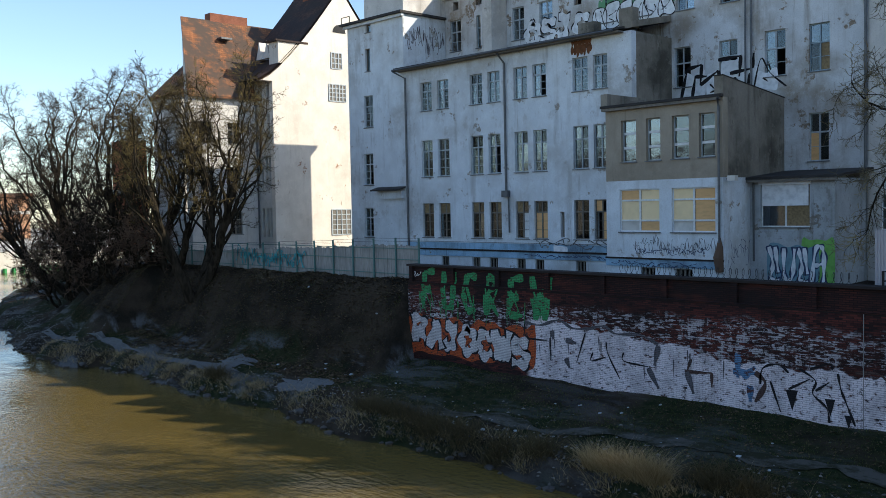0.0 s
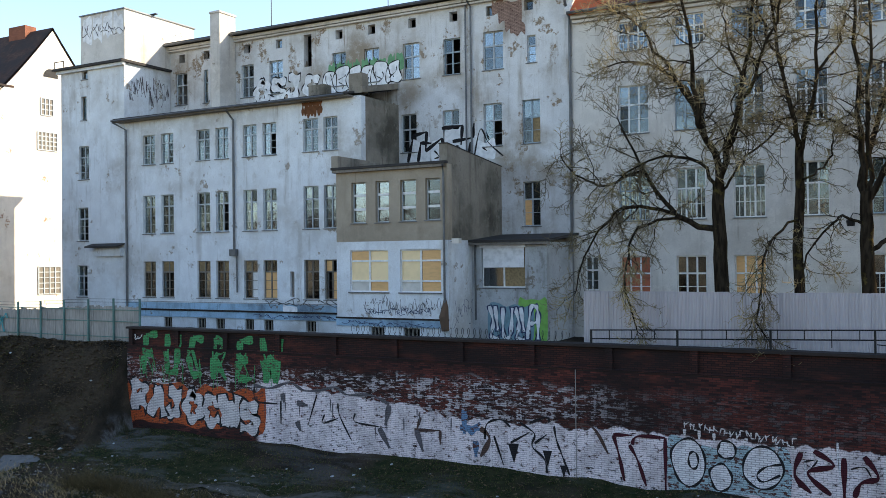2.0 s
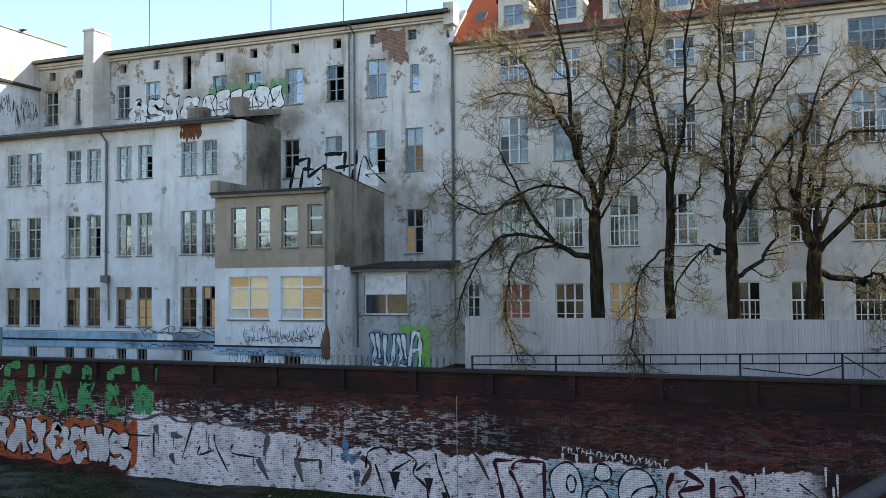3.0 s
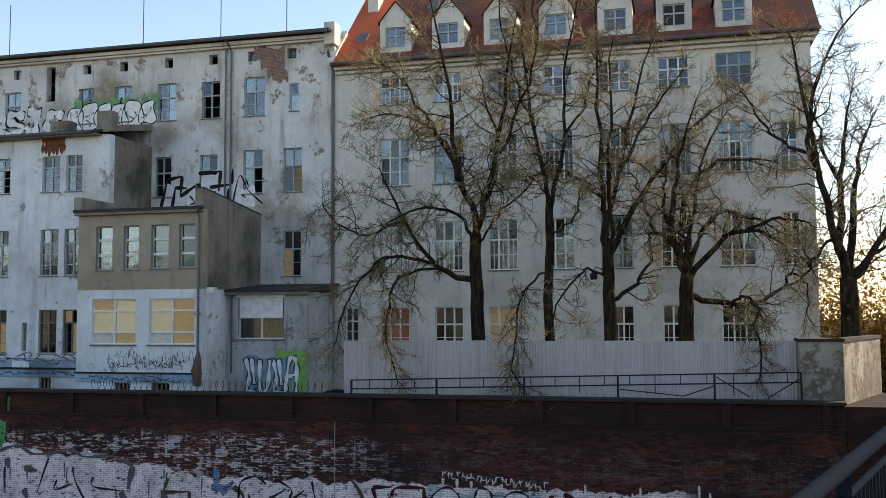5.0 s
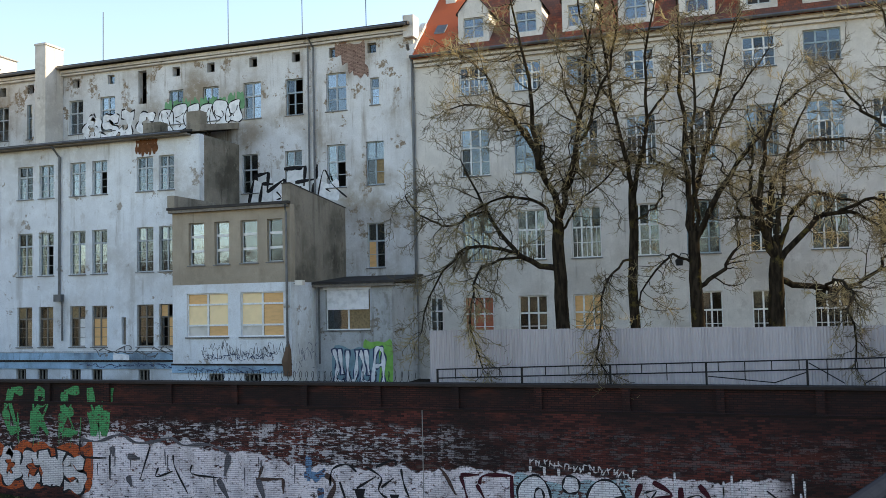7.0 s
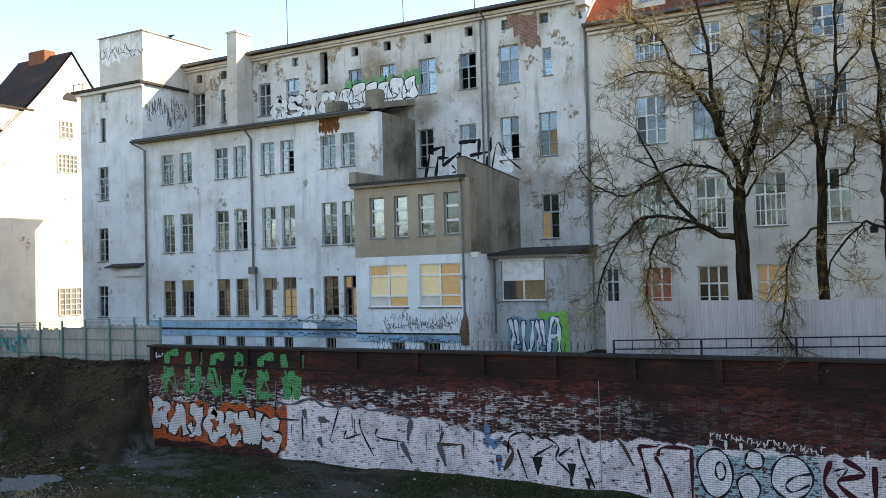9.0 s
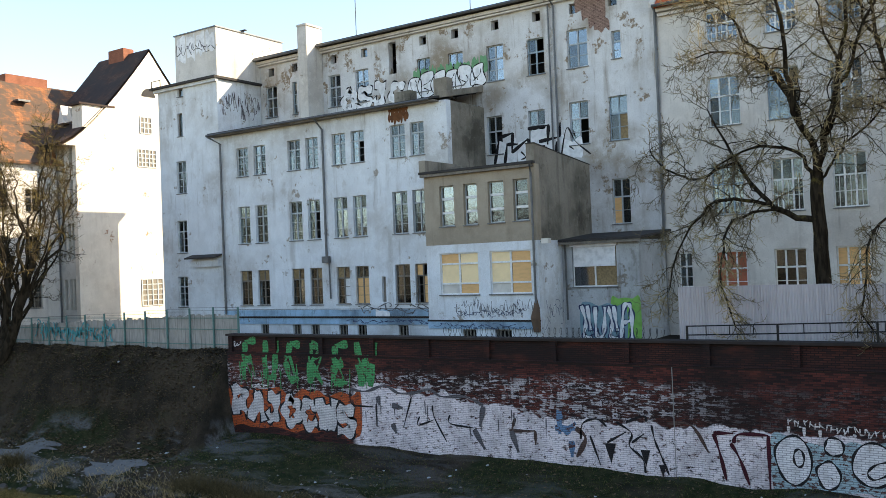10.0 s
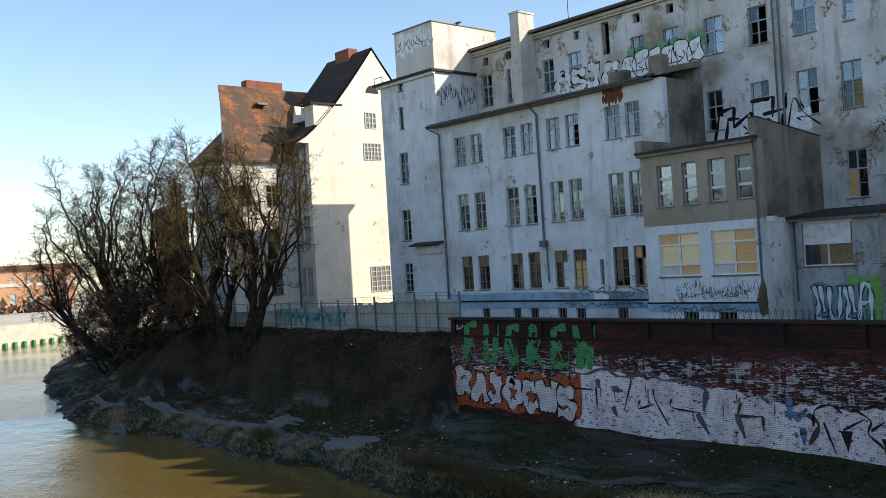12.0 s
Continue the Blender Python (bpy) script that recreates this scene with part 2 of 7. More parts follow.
M = {
    "blue_plaster": plaster("blue_grey_plaster", (0.68, 0.71, 0.73), (0.36, 0.325, 0.28), 0.6, (0.40, 0.36, 0.31), 0.60),
    "upper_plaster": plaster("upper_wall_plaster", (0.62, 0.625, 0.625), (0.28, 0.225, 0.16), 0.95, (0.33, 0.26, 0.19), 0.575, 4.0),
    "warm_plaster": plaster("warm_grey_plaster", (0.63, 0.595, 0.545), (0.33, 0.29, 0.245), 0.55, (0.38, 0.33, 0.27), 0.63, 9.0),
    "shed_plaster": plaster("damp_blue_grey_plaster", (0.44, 0.455, 0.46), (0.17, 0.155, 0.13), 0.85, (0.28, 0.25, 0.21), 0.6, 11.0),
    "brown_render": plaster("brown_grey_render", (0.36, 0.305, 0.235), (0.22, 0.18, 0.13), 0.5, (0.2, 0.17, 0.13), 0.7, 2.0),
    "dark_render": plaster("dark_mottled_render", (0.29, 0.255, 0.205), (0.075, 0.068, 0.052), 0.9, (0.28, 0.25, 0.2), 0.6, 5.0),
    "plinth_blue": plaster("blue_painted_plinth", (0.33, 0.49, 0.62), (0.10, 0.12, 0.14), 0.85, (0.3, 0.28, 0.25), 0.6, 3.0),
    "cream_plaster": plaster("cream_gable_plaster", (0.69, 0.63, 0.55), (0.46, 0.38, 0.29), 0.3, (0.42, 0.26, 0.17), 0.64, 6.0),
    "stone_plaster": plaster("crumbling_grey_plaster", (0.30, 0.265, 0.225), (0.10, 0.085, 0.07), 0.95, (0.17, 0.14, 0.11), 0.5, 8.0),
    "brick": brickwork("river_wall_brick"),
    "brick_piece": brickwork("river_wall_single_brick", True),
    "mortar": brickwork("sooty_mortar", joints=True),
    "red_brick": plain("red_brick", (0.27, 0.105, 0.062), 0.9, vary=0.6, scale=9, stretch=(1, 1, 3)),
    "coping": plain("sooty_coping_stone", (0.035, 0.027, 0.024), 0.9, vary=0.5, scale=5),
    "wood_white": plain("weathered_white_wood", (0.47, 0.51, 0.53), 0.6, vary=0.5, scale=8),
    "wood_blue": plain("blue_grey_wood", (0.33, 0.42, 0.47), 0.6, vary=0.5, scale=8),
    "wood_dark": plain("bare_grey_wood", (0.23, 0.205, 0.17), 0.8, vary=0.6, scale=8),
    "wood_bright": plain("white_painted_wood", (0.82, 0.82, 0.80), 0.5, vary=0.3, scale=8),
    # saturated orange: board tone with warm window reflections put into it
    "plywood": plain("plywood_with_warm_reflection", (0.80, 0.47, 0.20), 0.6, vary=0.45, scale=2.5, stretch=(1, 1, 4), dark=0.7),
    "pale_board": plain("pale_board", (0.66, 0.62, 0.55), 0.6, vary=0.3, scale=3),
    "glass": glass_pane("window_glass", 0.10),
    "glass_sky": glass_pane("bright_window_glass", 0.15),
    "glass_dim": glass_pane("dusty_glass", 0.07, (0.5, 0.5, 0.48)),
    # near-black, so the unlit depth behind the panes is put into the colour
    "room_shade": plain("painted_room_shade", (0.045, 0.043, 0.042), 0.95, vary=0.3),
    "felt": plain("roofing_felt", (0.055, 0.05, 0.047), 0.9, vary=0.5, scale=3),
    "zinc": plain("dull_zinc", (0.16, 0.165, 0.17), 0.5, 0.6, vary=0.5, scale=4),
    "iron": plain("dark_iron", (0.03, 0.03, 0.03), 0.5, 0.7, vary=0.4),
    "rail_paint": plain("dark_painted_steel", (0.013, 0.017, 0.026), 0.6, 0.0, vary=0.25, scale=18, spec=0.0),
    "rust": plain("rusty_stain", (0.17, 0.07, 0.03), 0.9, vary=0.6, scale=4),
    "tin": plain("galvanised_sheet", (0.50, 0.465, 0.47), 0.6, 0.1, vary=0.45, scale=2.6, stretch=(3, 3, 0.15), dark=0.62),
    "fence_board": plain("grey_fence_board", (0.36, 0.345, 0.315), 0.85, vary=0.55, scale=5, stretch=(2, 2, 0.3)),
    "green_post": plain("green_painted_post", (0.10, 0.21, 0.19), 0.6, vary=0.4),
    "concrete": plain("grey_concrete", (0.3, 0.29, 0.27), 0.9, vary=0.5, scale=2),
    "tiles_red": roof_tiles("red_clay_tiles", (0.36, 0.09, 0.04), (0.10, 0.052, 0.04), 0.85, red_strip=(-15.4, (0.52, 0.11, 0.04))),
    "tiles_brown": roof_tiles("old_brown_tiles", (0.36, 0.145, 0.06), (0.085, 0.06, 0.045), 1.0, 1),
}
# cream carries the low sun's reflection in the board's own colour
M["pale_reflection"] = plain("board_with_pale_reflection", (0.97, 0.74, 0.42), 0.4, vary=0.3, scale=3, dark=0.75)
M["leafy"] = plain("mottled_brown_pane", (0.34, 0.24, 0.12), 0.7, vary=0.8, scale=9)
M["red_cloth"] = plain("faded_red_blind", (0.42, 0.13, 0.07), 0.8, vary=0.5, scale=4)
M["tiles_dark"] = roof_tiles("sooty_dark_tiles", (0.10, 0.055, 0.04), (0.035, 0.03, 0.028), 0.8)
M["pale_stone"] = plain("pale_quay_stone", (0.55, 0.5, 0.42), 0.9, vary=0.35, scale=0.6)
M["green_fender"] = plain("green_fender_paint", (0.05, 0.28, 0.08), 0.6, vary=0.3)
M["orange_render"] = plain("orange_render", (0.56, 0.31, 0.18), 0.9, vary=0.25, scale=0.3)
M["twig_brown"] = plain("brown_twigs", (0.16, 0.10, 0.065), 0.9, vary=0.5, scale=0.6)
n = Nodes("bark")
lich = n.calc("MULTIPLY", n.step(n.noise(1.7, 5, rough=0.7), 0.56, 0.68), 0.5)
n.bump(n.noise(16, 5, (1, 1, 0.3)), 0.7, 0.03)
M["bark"] = n.done(n.mix(lich, n.mix(n.step(n.noise(7, 4, (1, 1, 0.25)), 0.35, 0.65), (0.014, 0.011, 0.008), (0.038, 0.030, 0.021)), (0.15, 0.12, 0.035)), 0.95, spec=0.0)
n = Nodes("twigs")
# the paler tone puts sunlight on part of the twigs by colour
M["twig"] = n.done(n.mix(n.step(n.noise(0.7, 4), 0.45, 0.65), (0.15, 0.122, 0.075), (0.40, 0.32, 0.165)), 0.9, spec=0.1)
n = Nodes("dark_twigs")
M["twig_dark"] = n.done(n.mix(n.step(n.noise(0.5, 4), 0.4, 0.65), (0.028, 0.023, 0.018), (0.095, 0.07, 0.045)), 0.9, spec=0.0)
n = Nodes("olive_twigs")
M["twig_olive"] = n.done(n.mix(n.step(n.noise(0.6, 4), 0.4, 0.65), (0.06, 0.045, 0.024), (0.19, 0.145, 0.06)), 0.9, spec=0.0)
n = Nodes("dark_bark")
n.bump(n.noise(16, 5, (1, 1, 0.3)), 0.7, 0.03)
M["bark_dark"] = n.done(n.mix(n.step(n.noise(5, 4, (1, 1, 0.25)), 0.35, 0.65), (0.018, 0.015, 0.011), (0.05, 0.04, 0.028)), 0.95, spec=0.0)
n = Nodes("sun_brightened_grass")
# straw tones raised to stand in for sun on the shaded clump
M["straw"] = n.done(n.mix(n.island(), (0.25, 0.185, 0.085), (0.56, 0.43, 0.23)), 0.85, spec=0.1)
n = Nodes("short_grass")
M["grass"] = n.done(n.mix(n.island(), (0.05, 0.078, 0.02), (0.15, 0.14, 0.055)), 0.9, spec=0.1)
n = Nodes("golden_leaves")
M["gold_leaf"] = n.done(n.mix(n.island(), (0.14, 0.075, 0.02), (0.34, 0.19, 0.045)), 0.7, spec=0.1)
n = Nodes("withered_grass")
M["straw_dark"] = n.done(n.mix(n.island(), (0.075, 0.06, 0.028), (0.17, 0.135, 0.07)), 0.9, spec=0.1)


def let_light_through(key, share):
    """Thin blades and leaves glow when the sun stands behind them."""
    t = M[key].node_tree
    bsdf, out = t.nodes["Principled BSDF"], t.nodes["Material Output"]
    thin, both = t.nodes.new("ShaderNodeBsdfTranslucent"), t.nodes.new("ShaderNodeMixShader")
    t.links.new(bsdf.inputs["Base Color"].links[0].from_socket, thin.inputs[0])
    both.inputs[0].default_value = share
    t.links.new(bsdf.outputs[0], both.inputs[1]), t.links.new(thin.outputs[0], both.inputs[2])
    t.links.new(both.outputs[0], out.inputs[0])


for key in ("straw", "straw_dark", "grass", "gold_leaf"):
    let_light_through(key, 0.5)
M["pale_mud"] = plain("pale_dry_mud", (0.135, 0.135, 0.13), 0.85, vary=0.35, scale=3)
n = Nodes("trodden_mud")
n.bump(n.noise(9, 5), 0.5, 0.03)
M["path_mud"] = n.done(n.mix(n.step(n.noise(1.6, 7, (0.5, 1, 1), 0.72), 0.42, 0.58), (0.085, 0.08, 0.068), (0.03, 0.031, 0.018)), 0.9, spec=0.1)
M["bank_stone"] = plain("wet_dark_stone", (0.075, 0.068, 0.06), 0.6, vary=0.5, scale=5)
for key, col in (("p_orange", (0.50, 0.10, 0.03)), ("p_silver", (0.70, 0.65, 0.64)), ("p_black", (0.022, 0.02, 0.022)), ("p_white", (0.80, 0.77, 0.78)), ("p_green", (0.07, 0.33, 0.12)),
                 ("p_smoke", (0.13, 0.12, 0.13)), ("p_brown", (0.10, 0.06, 0.05)), ("p_blue", (0.14, 0.25, 0.40)), ("p_wine", (0.07, 0.012, 0.02)), ("p_cyan", (0.40, 0.53, 0.57))):
    M[key] = paint_on_brick(key[2:] + "_spray_on_brick", col, 0.41 if key == "p_green" else 0.44 if key in ("p_blue", "p_cyan") else 0.42 if key == "p_orange" else 0.33)
for key, col in (("p_pale", (0.9, 0.9, 0.9)), ("p_green_wall", (0.16, 0.36, 0.18)), ("p_lime", (0.22, 0.48, 0.10)), ("p_teal", (0.06, 0.34, 0.37)), ("p_navy", (0.04, 0.06, 0.13)), ("p_smoke_teal", (0.20, 0.33, 0.38)), ("p_smoke_wall", (0.42, 0.44, 0.47))):
    M[key] = plain(key[2:] + "_spray_paint", col, 0.7, vary=0.5, scale=3)
M["soot"] = plain("soot_mark", (0.16, 0.16, 0.165), 0.95, vary=0.7, scale=7)
# brighter copy of the red brick, with sunlight put into its colour
M["sunlit_brick"] = plain("painted_sunlit_brick", (0.52, 0.17, 0.08), 0.9, vary=0.5, scale=3, stretch=(1, 1, 3))
M["bare_brick"] = paint_on_brick("bare_wall_brick", (0.34, 0.22, 0.175), 0.4)

# ---- building blocks ----
def box(bm, x0, x1, y0, y1, z0, z1):
    v = [bm.verts.new(p) for p in ((x0, y0, z0), (x1, y0, z0), (x1, y1, z0), (x0, y1, z0), (x0, y0, z1), (x1, y0, z1), (x1, y1, z1), (x0, y1, z1))]
    for f in ((0, 3, 2, 1), (4, 5, 6, 7), (0, 1, 5, 4), (1, 2, 6, 5), (2, 3, 7, 6), (3, 0, 4, 7)):
        bm.faces.new([v[i] for i in f])
    return bm


def boxes(*sizes):
    bm = bmesh.new()
    for s in sizes:
        box(bm, *s)
    return bm


def mesh_of(name, bm, material):
    me = bpy.data.meshes.new(name)
    bm.to_mesh(me)
    bm.free()
    me.materials.append(M[material] if isinstance(material, str) else material)
    return me


def thing(name, at, label, category, group="", kind=""):
    ob = new(name)
    ob.location = at
    ob.empty_display_size = 0.3
    return tagged(ob, label, category, group, kind)


def part(name, bm, material, parent, label="", base=None):
    """One mesh under a thing or a part; the mesh is written in world places, parents stand unturned at their base."""
    me = bm if isinstance(bm, bpy.types.Mesh) else mesh_of(name, bm, material)
    ob = new(name, me)
    ob.parent = parent
    if base is None:
        spot, up = Vector(parent.location), parent.parent
        while up:
            spot, up = spot + Vector(up.location), up.parent
        ob.location = -spot
    else:
        ob.location = base
    return tagged(ob, label)


def piece(name, bm, material, label, category, kind="structure", group=""):
    return tagged(new(name, mesh_of(name, bm, material)), label, category, group, kind)


def pierced(u0, u1, z0, z1, holes, thick, put):
    """A wall with thickness whose openings go through it. put(u, depth, z) gives the place."""
    bm = bmesh.new()
    us = sorted({u0, u1, *[min(max(h[i], u0), u1) for h in holes for i in (0, 1)]})
    zs = sorted({z0, z1, *[min(max(h[i], z0), z1) for h in holes for i in (2, 3)]})

    def solid(i, j):
        if not (0 <= i < len(us) - 1 and 0 <= j < len(zs) - 1):
            return False
        u, z = (us[i] + us[i + 1]) / 2, (zs[j] + zs[j + 1]) / 2
        return not any(h[0] < u < h[1] and h[2] < z < h[3] for h in holes)

    def quad(*ps):
        bm.faces.new([bm.verts.new(put(*p)) for p in ps])

    for i in range(len(us) - 1):
        for j in range(len(zs) - 1):
            if not solid(i, j):
                continue
            a, b, c, d = us[i], us[i + 1], zs[j], zs[j + 1]
            quad((a, 0, c), (b, 0, c), (b, 0, d), (a, 0, d))
            quad((b, thick, c), (a, thick, c), (a, thick, d), (b, thick, d))
            if not solid(i - 1, j):
                quad((a, thick, c), (a, 0, c), (a, 0, d), (a, thick, d))
            if not solid(i + 1, j):
                quad((b, 0, c), (b, thick, c), (b, thick, d), (b, 0, d))
            if not solid(i, j - 1):
                quad((a, thick, c), (b, thick, c), (b, 0, c), (a, 0, c))
            if not solid(i, j + 1):
                quad((a, 0, d), (b, 0, d), (b, thick, d), (a, thick, d))
    bmesh.ops.remove_doubles(bm, verts=bm.verts, dist=0.001)
    return bm


SHAPES = {}


def ring_frame(w, h, e, d):
    """An outer frame in one piece."""
    bm = bmesh.new()
    rings = [[bm.verts.new(p) for p in ((m, y, m), (w - m, y, m), (w - m, y, h - m), (m, y, h - m))] for y in (0, d) for m in (0, e)]
    for p, q in ((0, 1), (3, 2), (2, 0), (1, 3)):
        for k in range(4):
            bm.faces.new((rings[p][k], rings[p][(k + 1) % 4], rings[q][(k + 1) % 4], rings[q][k]))
    return bm


def shared(key, name, make, material):
    if key not in SHAPES:
        SHAPES[key] = mesh_of(name, make(), material)
    return SHAPES[key]


def window_frame_mesh(w, h, wood):
    w, h = round(w, 1), round(h, 1)
    return shared(("frame", w, h, wood), "window", lambda: ring_frame(w, h, 0.06, 0.07), wood), w, h


def bar_part(name, parent, x0, x1, y0, y1, z0, z1, wood):
    sx, sy, sz = round(x1 - x0, 3), round(y1 - y0, 3), round(z1 - z0, 3)
    ob = new(name, shared((name, sx, sy, sz, wood), name, lambda: boxes((0, sx, 0, sy, 0, sz)), wood))
    ob.parent, ob.location = parent, (x0, y0, z0)
    return ob


def pane_mesh(w, h, material):
    key = ("pane", round(w, 2), round(h, 2), material)
    if key not in SHAPES:
        SHAPES[key] = mesh_of("pane", boxes((0, key[1], 0, 0.006, 0, key[2])), material)
    return SHAPES[key]


LOT = random.Random(11)


def window(parent, u0, u1, z0, z1, put, turn=0.0, cols=2, rows=3, transom=0.66, wood="wood_white", bars=1, fill=None, sill=True, deep=0.14):
    """A casement set back in its opening: frame with bars, one pane a light, a sill."""
    me, w, h = window_frame_mesh(u1 - u0, z1 - z0, wood)
    win = new("window", me)
    win.parent = parent
    base = Vector(parent.location)
    win.location = Vector(put(u0, deep, z0)) - base
    win.rotation_euler = (0, 0, turn)
    win.scale = ((u1 - u0) / w, 1, (z1 - z0) / h)
    zt, m = h * transom if transom else h, 0.042
    for i in range(1, cols):
        bar_part("mullion", win, w * i / cols - m, w * i / cols + m, -0.012, 0.058, 0.06, h - 0.06, wood)
    if transom:
        bar_part("transom", win, 0.06, w - 0.06, -0.022, 0.05, zt - m, zt + m, wood)
    for i in range(cols if bars else 0):
        a, b = w * i / cols + m, w * (i + 1) / cols - m
        for j in range(1, rows):
            bar_part("glazing_bar", win, a, b, 0.004, 0.027, zt * j / rows - 0.016, zt * j / rows + 0.016, wood)
        if bars > 1:
            bar_part("glazing_bar", win, (a + b) / 2 - 0.016, (a + b) / 2 + 0.016, 0.006, 0.025, 0.06, zt - m, wood)
    for i in range(cols):
        for a, b in ((0.0, zt), (zt, h)):
            if b - a < 0.05:
                continue
            what = fill(i, a > 0) if fill else LOT.choice(("glass", "glass", "glass", "glass_dim"))
            if what is None:
                continue
            ob = new("pane", pane_mesh(w / cols - 0.06, b - a - 0.06, what))
            ob.parent, ob.location = win, (w * i / cols + 0.03, 0.03, a + 0.03)
    if sill:
        key = ("sill", round(w, 1))
        if key not in SHAPES:
            SHAPES[key] = mesh_of("sill", boxes((-0.06, key[1] + 0.06, -deep - 0.07, 0.02, -0.06, -0.01)), "zinc")
        ob = new("sill", SHAPES[key])
        ob.parent = win
    return win


def front(y):
    return lambda u, d, z: (u, y + d, z)


def flank(x):
    """A wall that faces +x; u runs along y."""
    return lambda u, d, z: (x - d, u, z)


def tube(bm, path, r, sides=6):
    """A round bar along a path of points."""
    path = [Vector(p) for p in path]
    rings = []
    for i, p in enumerate(path):
        way = (path[min(i + 1, len(path) - 1)] - path[max(i - 1, 0)]).normalized()
        a = way.orthogonal().normalized()
        if abs(way.z) < 0.95:
            a = way.cross(Vector((0, 0, 1))).normalized()
        b = way.cross(a)
        rr = r[i] if hasattr(r, "__len__") else r
        rings.append([bm.verts.new(p + (a * math.cos(t) + b * math.sin(t)) * rr) for t in (2 * math.pi * k / sides for k in range(sides))])
    for p, q in zip(rings, rings[1:]):
        for k in range(sides):
            bm.faces.new((p[k], p[(k + 1) % sides], q[(k + 1) % sides], q[k]))
    bm.faces.new(rings[0][::-1]), bm.faces.new(rings[-1])
    return bm


def drainpipe(parent, path, label="", r=0.07):
    return part("drainpipe", tube(bmesh.new(), path, r), "zinc", parent, label)

# ---- the long derelict building: low wing, tower, main wing, annex, shed ----
GROUND = 5.9


def shell(parent, x0, x1, y0, y1, z1, front_holes, y_mat, right_holes=(), side_mat=None, z0=GROUND, top="felt", left=True, thick=0.45):
    """Front and flank with their openings, plain far walls and a lid: a closed house, its rooms coloured near-black for
    shade.
    """
    side_mat = side_mat or y_mat
    part("front_wall", pierced(x0, x1, z0, z1, list(front_holes), thick, front(y0)), y_mat, parent)
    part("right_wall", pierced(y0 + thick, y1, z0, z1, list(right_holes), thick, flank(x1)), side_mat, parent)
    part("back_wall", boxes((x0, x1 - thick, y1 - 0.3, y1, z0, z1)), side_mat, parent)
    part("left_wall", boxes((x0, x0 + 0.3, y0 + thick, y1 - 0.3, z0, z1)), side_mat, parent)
    part("ceiling_slab", boxes((x0 + 0.3, x1 - thick, y0 + thick, y1 - 0.3, z1 - 0.3, z1)), "room_shade", parent)
    # added backdrop close behind the windows, carrying the rooms' painted shade
    part("partition", boxes((x0 + 0.3, x1 - thick, y0 + 2.6, y0 + 2.7, z0, z1 - 0.3)), "room_shade", parent)


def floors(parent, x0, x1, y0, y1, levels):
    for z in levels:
        part("floor_slab", boxes((x0, x1, y0, y1, z - 0.15, z)), "room_shade", parent)


# low wing
wing = thing("low_wing", (-37.8, 42, GROUND), "three-storey wing of pale blue-grey peeling plaster with paired casements", "building")
COLS = ((-45.4, -44.5), (-43.8, -42.9), (-40.75, -39.85), (-39.2, -38.35), (-37.0, -36.13), (-35.5, -34.65), (-32.5, -31.6), (-31.05, -30.25))
ROWS_A = ((7.95, 10.22), (12.0, 14.45), (16.44, 18.34))
COLS = tuple((a - 0.05, b + 0.13) for a, b in COLS)
holes = [(a, b, c, d) for a, b in COLS for c, d in ROWS_A]
cellar = [(a, a + 0.72, 6.05, 6.7) for a in (-43.7, -40.85, -39.32, -37.03, -35.56, -32.45)]
slit = (-33.56, -33.26, 8.05, 9.55)
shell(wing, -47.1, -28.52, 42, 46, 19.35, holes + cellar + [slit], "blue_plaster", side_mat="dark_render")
floors(wing, -46.8, -29.0, 42.5, 45.6, (7.2, 11.2, 15.5))


def low_fill(col):
    def fill(i, top):
        if col in (4,) and not top:
            return "wood_bright" if i else "glass_dim"
        if col == 5 and not top:
            return "plywood"
        if col == 7:
            return "plywood" if top == (i == 0) else None
        return LOT.choice(("glass", "glass_dim", "glass_dim", "glass_dim", "leafy"))
    return fill


for k, (a, b) in enumerate(COLS):
    for r, (c, d) in enumerate(ROWS_A):
        gaps = (lambda i, top: None if (i == 1 and not top) else "glass") if (k * 3 + r) % 7 == 3 else None
        window(wing, a, b, c, d, front(42), rows=3, bars=1, wood="wood_dark" if r == 0 else "wood_white", fill=low_fill(k) if r == 0 else gaps, transom=0.7 if r < 2 else 0.68)
for a, b, c, d in cellar:
    window(wing, a, b, c, d, front(42), cols=3, rows=1, transom=0, bars=0, wood="wood_dark", sill=False, fill=lambda i, top: "glass_dim")
part("slit_door", boxes((-33.54, -33.28, 42.16, 42.2, 8.06, 9.54)), "wood_dark", wing)
part("plinth", boxes((-47.1, -28.85, 41.9, 41.998, GROUND, 6.0), (-47.1, -28.85, 41.9, 41.998, 6.74, 7.12), (-47.1, -28.85, 41.97, 41.997, 7.23, 7.62)), "plinth_blue", wing, "blue-painted sooty plinth band")
part("plinth_ledge", boxes((-47.12, -28.85, 41.84, 41.996, 7.12, 7.22)), "coping", wing)
part("sill_wire", boxes((-47.0, -22.2, 41.93, 41.95, 7.66, 7.68)), "iron", wing)


def lean_roof(x0, x1, y0, y1, za, zb, t=0.12):
    bm = box(bmesh.new(), x0, x1, y0, y1, 0, t)
    for v in bm.verts:
        v.co.z += za + (zb - za) * (v.co.y - y0) / (y1 - y0)
    return bm


part("roof", lean_roof(-47.6, -28.99, 41.45, 45.95, 19.4, 20.25), "felt", wing, "dark roofing felt with an uneven eave")
part("eave_board", boxes((-47.55, -29.0, 41.5, 41.99, 19.28, 19.36)), "wood_dark", wing)
part("gutter", tube(bmesh.new(), [(-47.7, 41.42, 19.38), (-38, 41.4, 19.42), (-29.3, 41.42, 19.4)], 0.075), "zinc", wing)
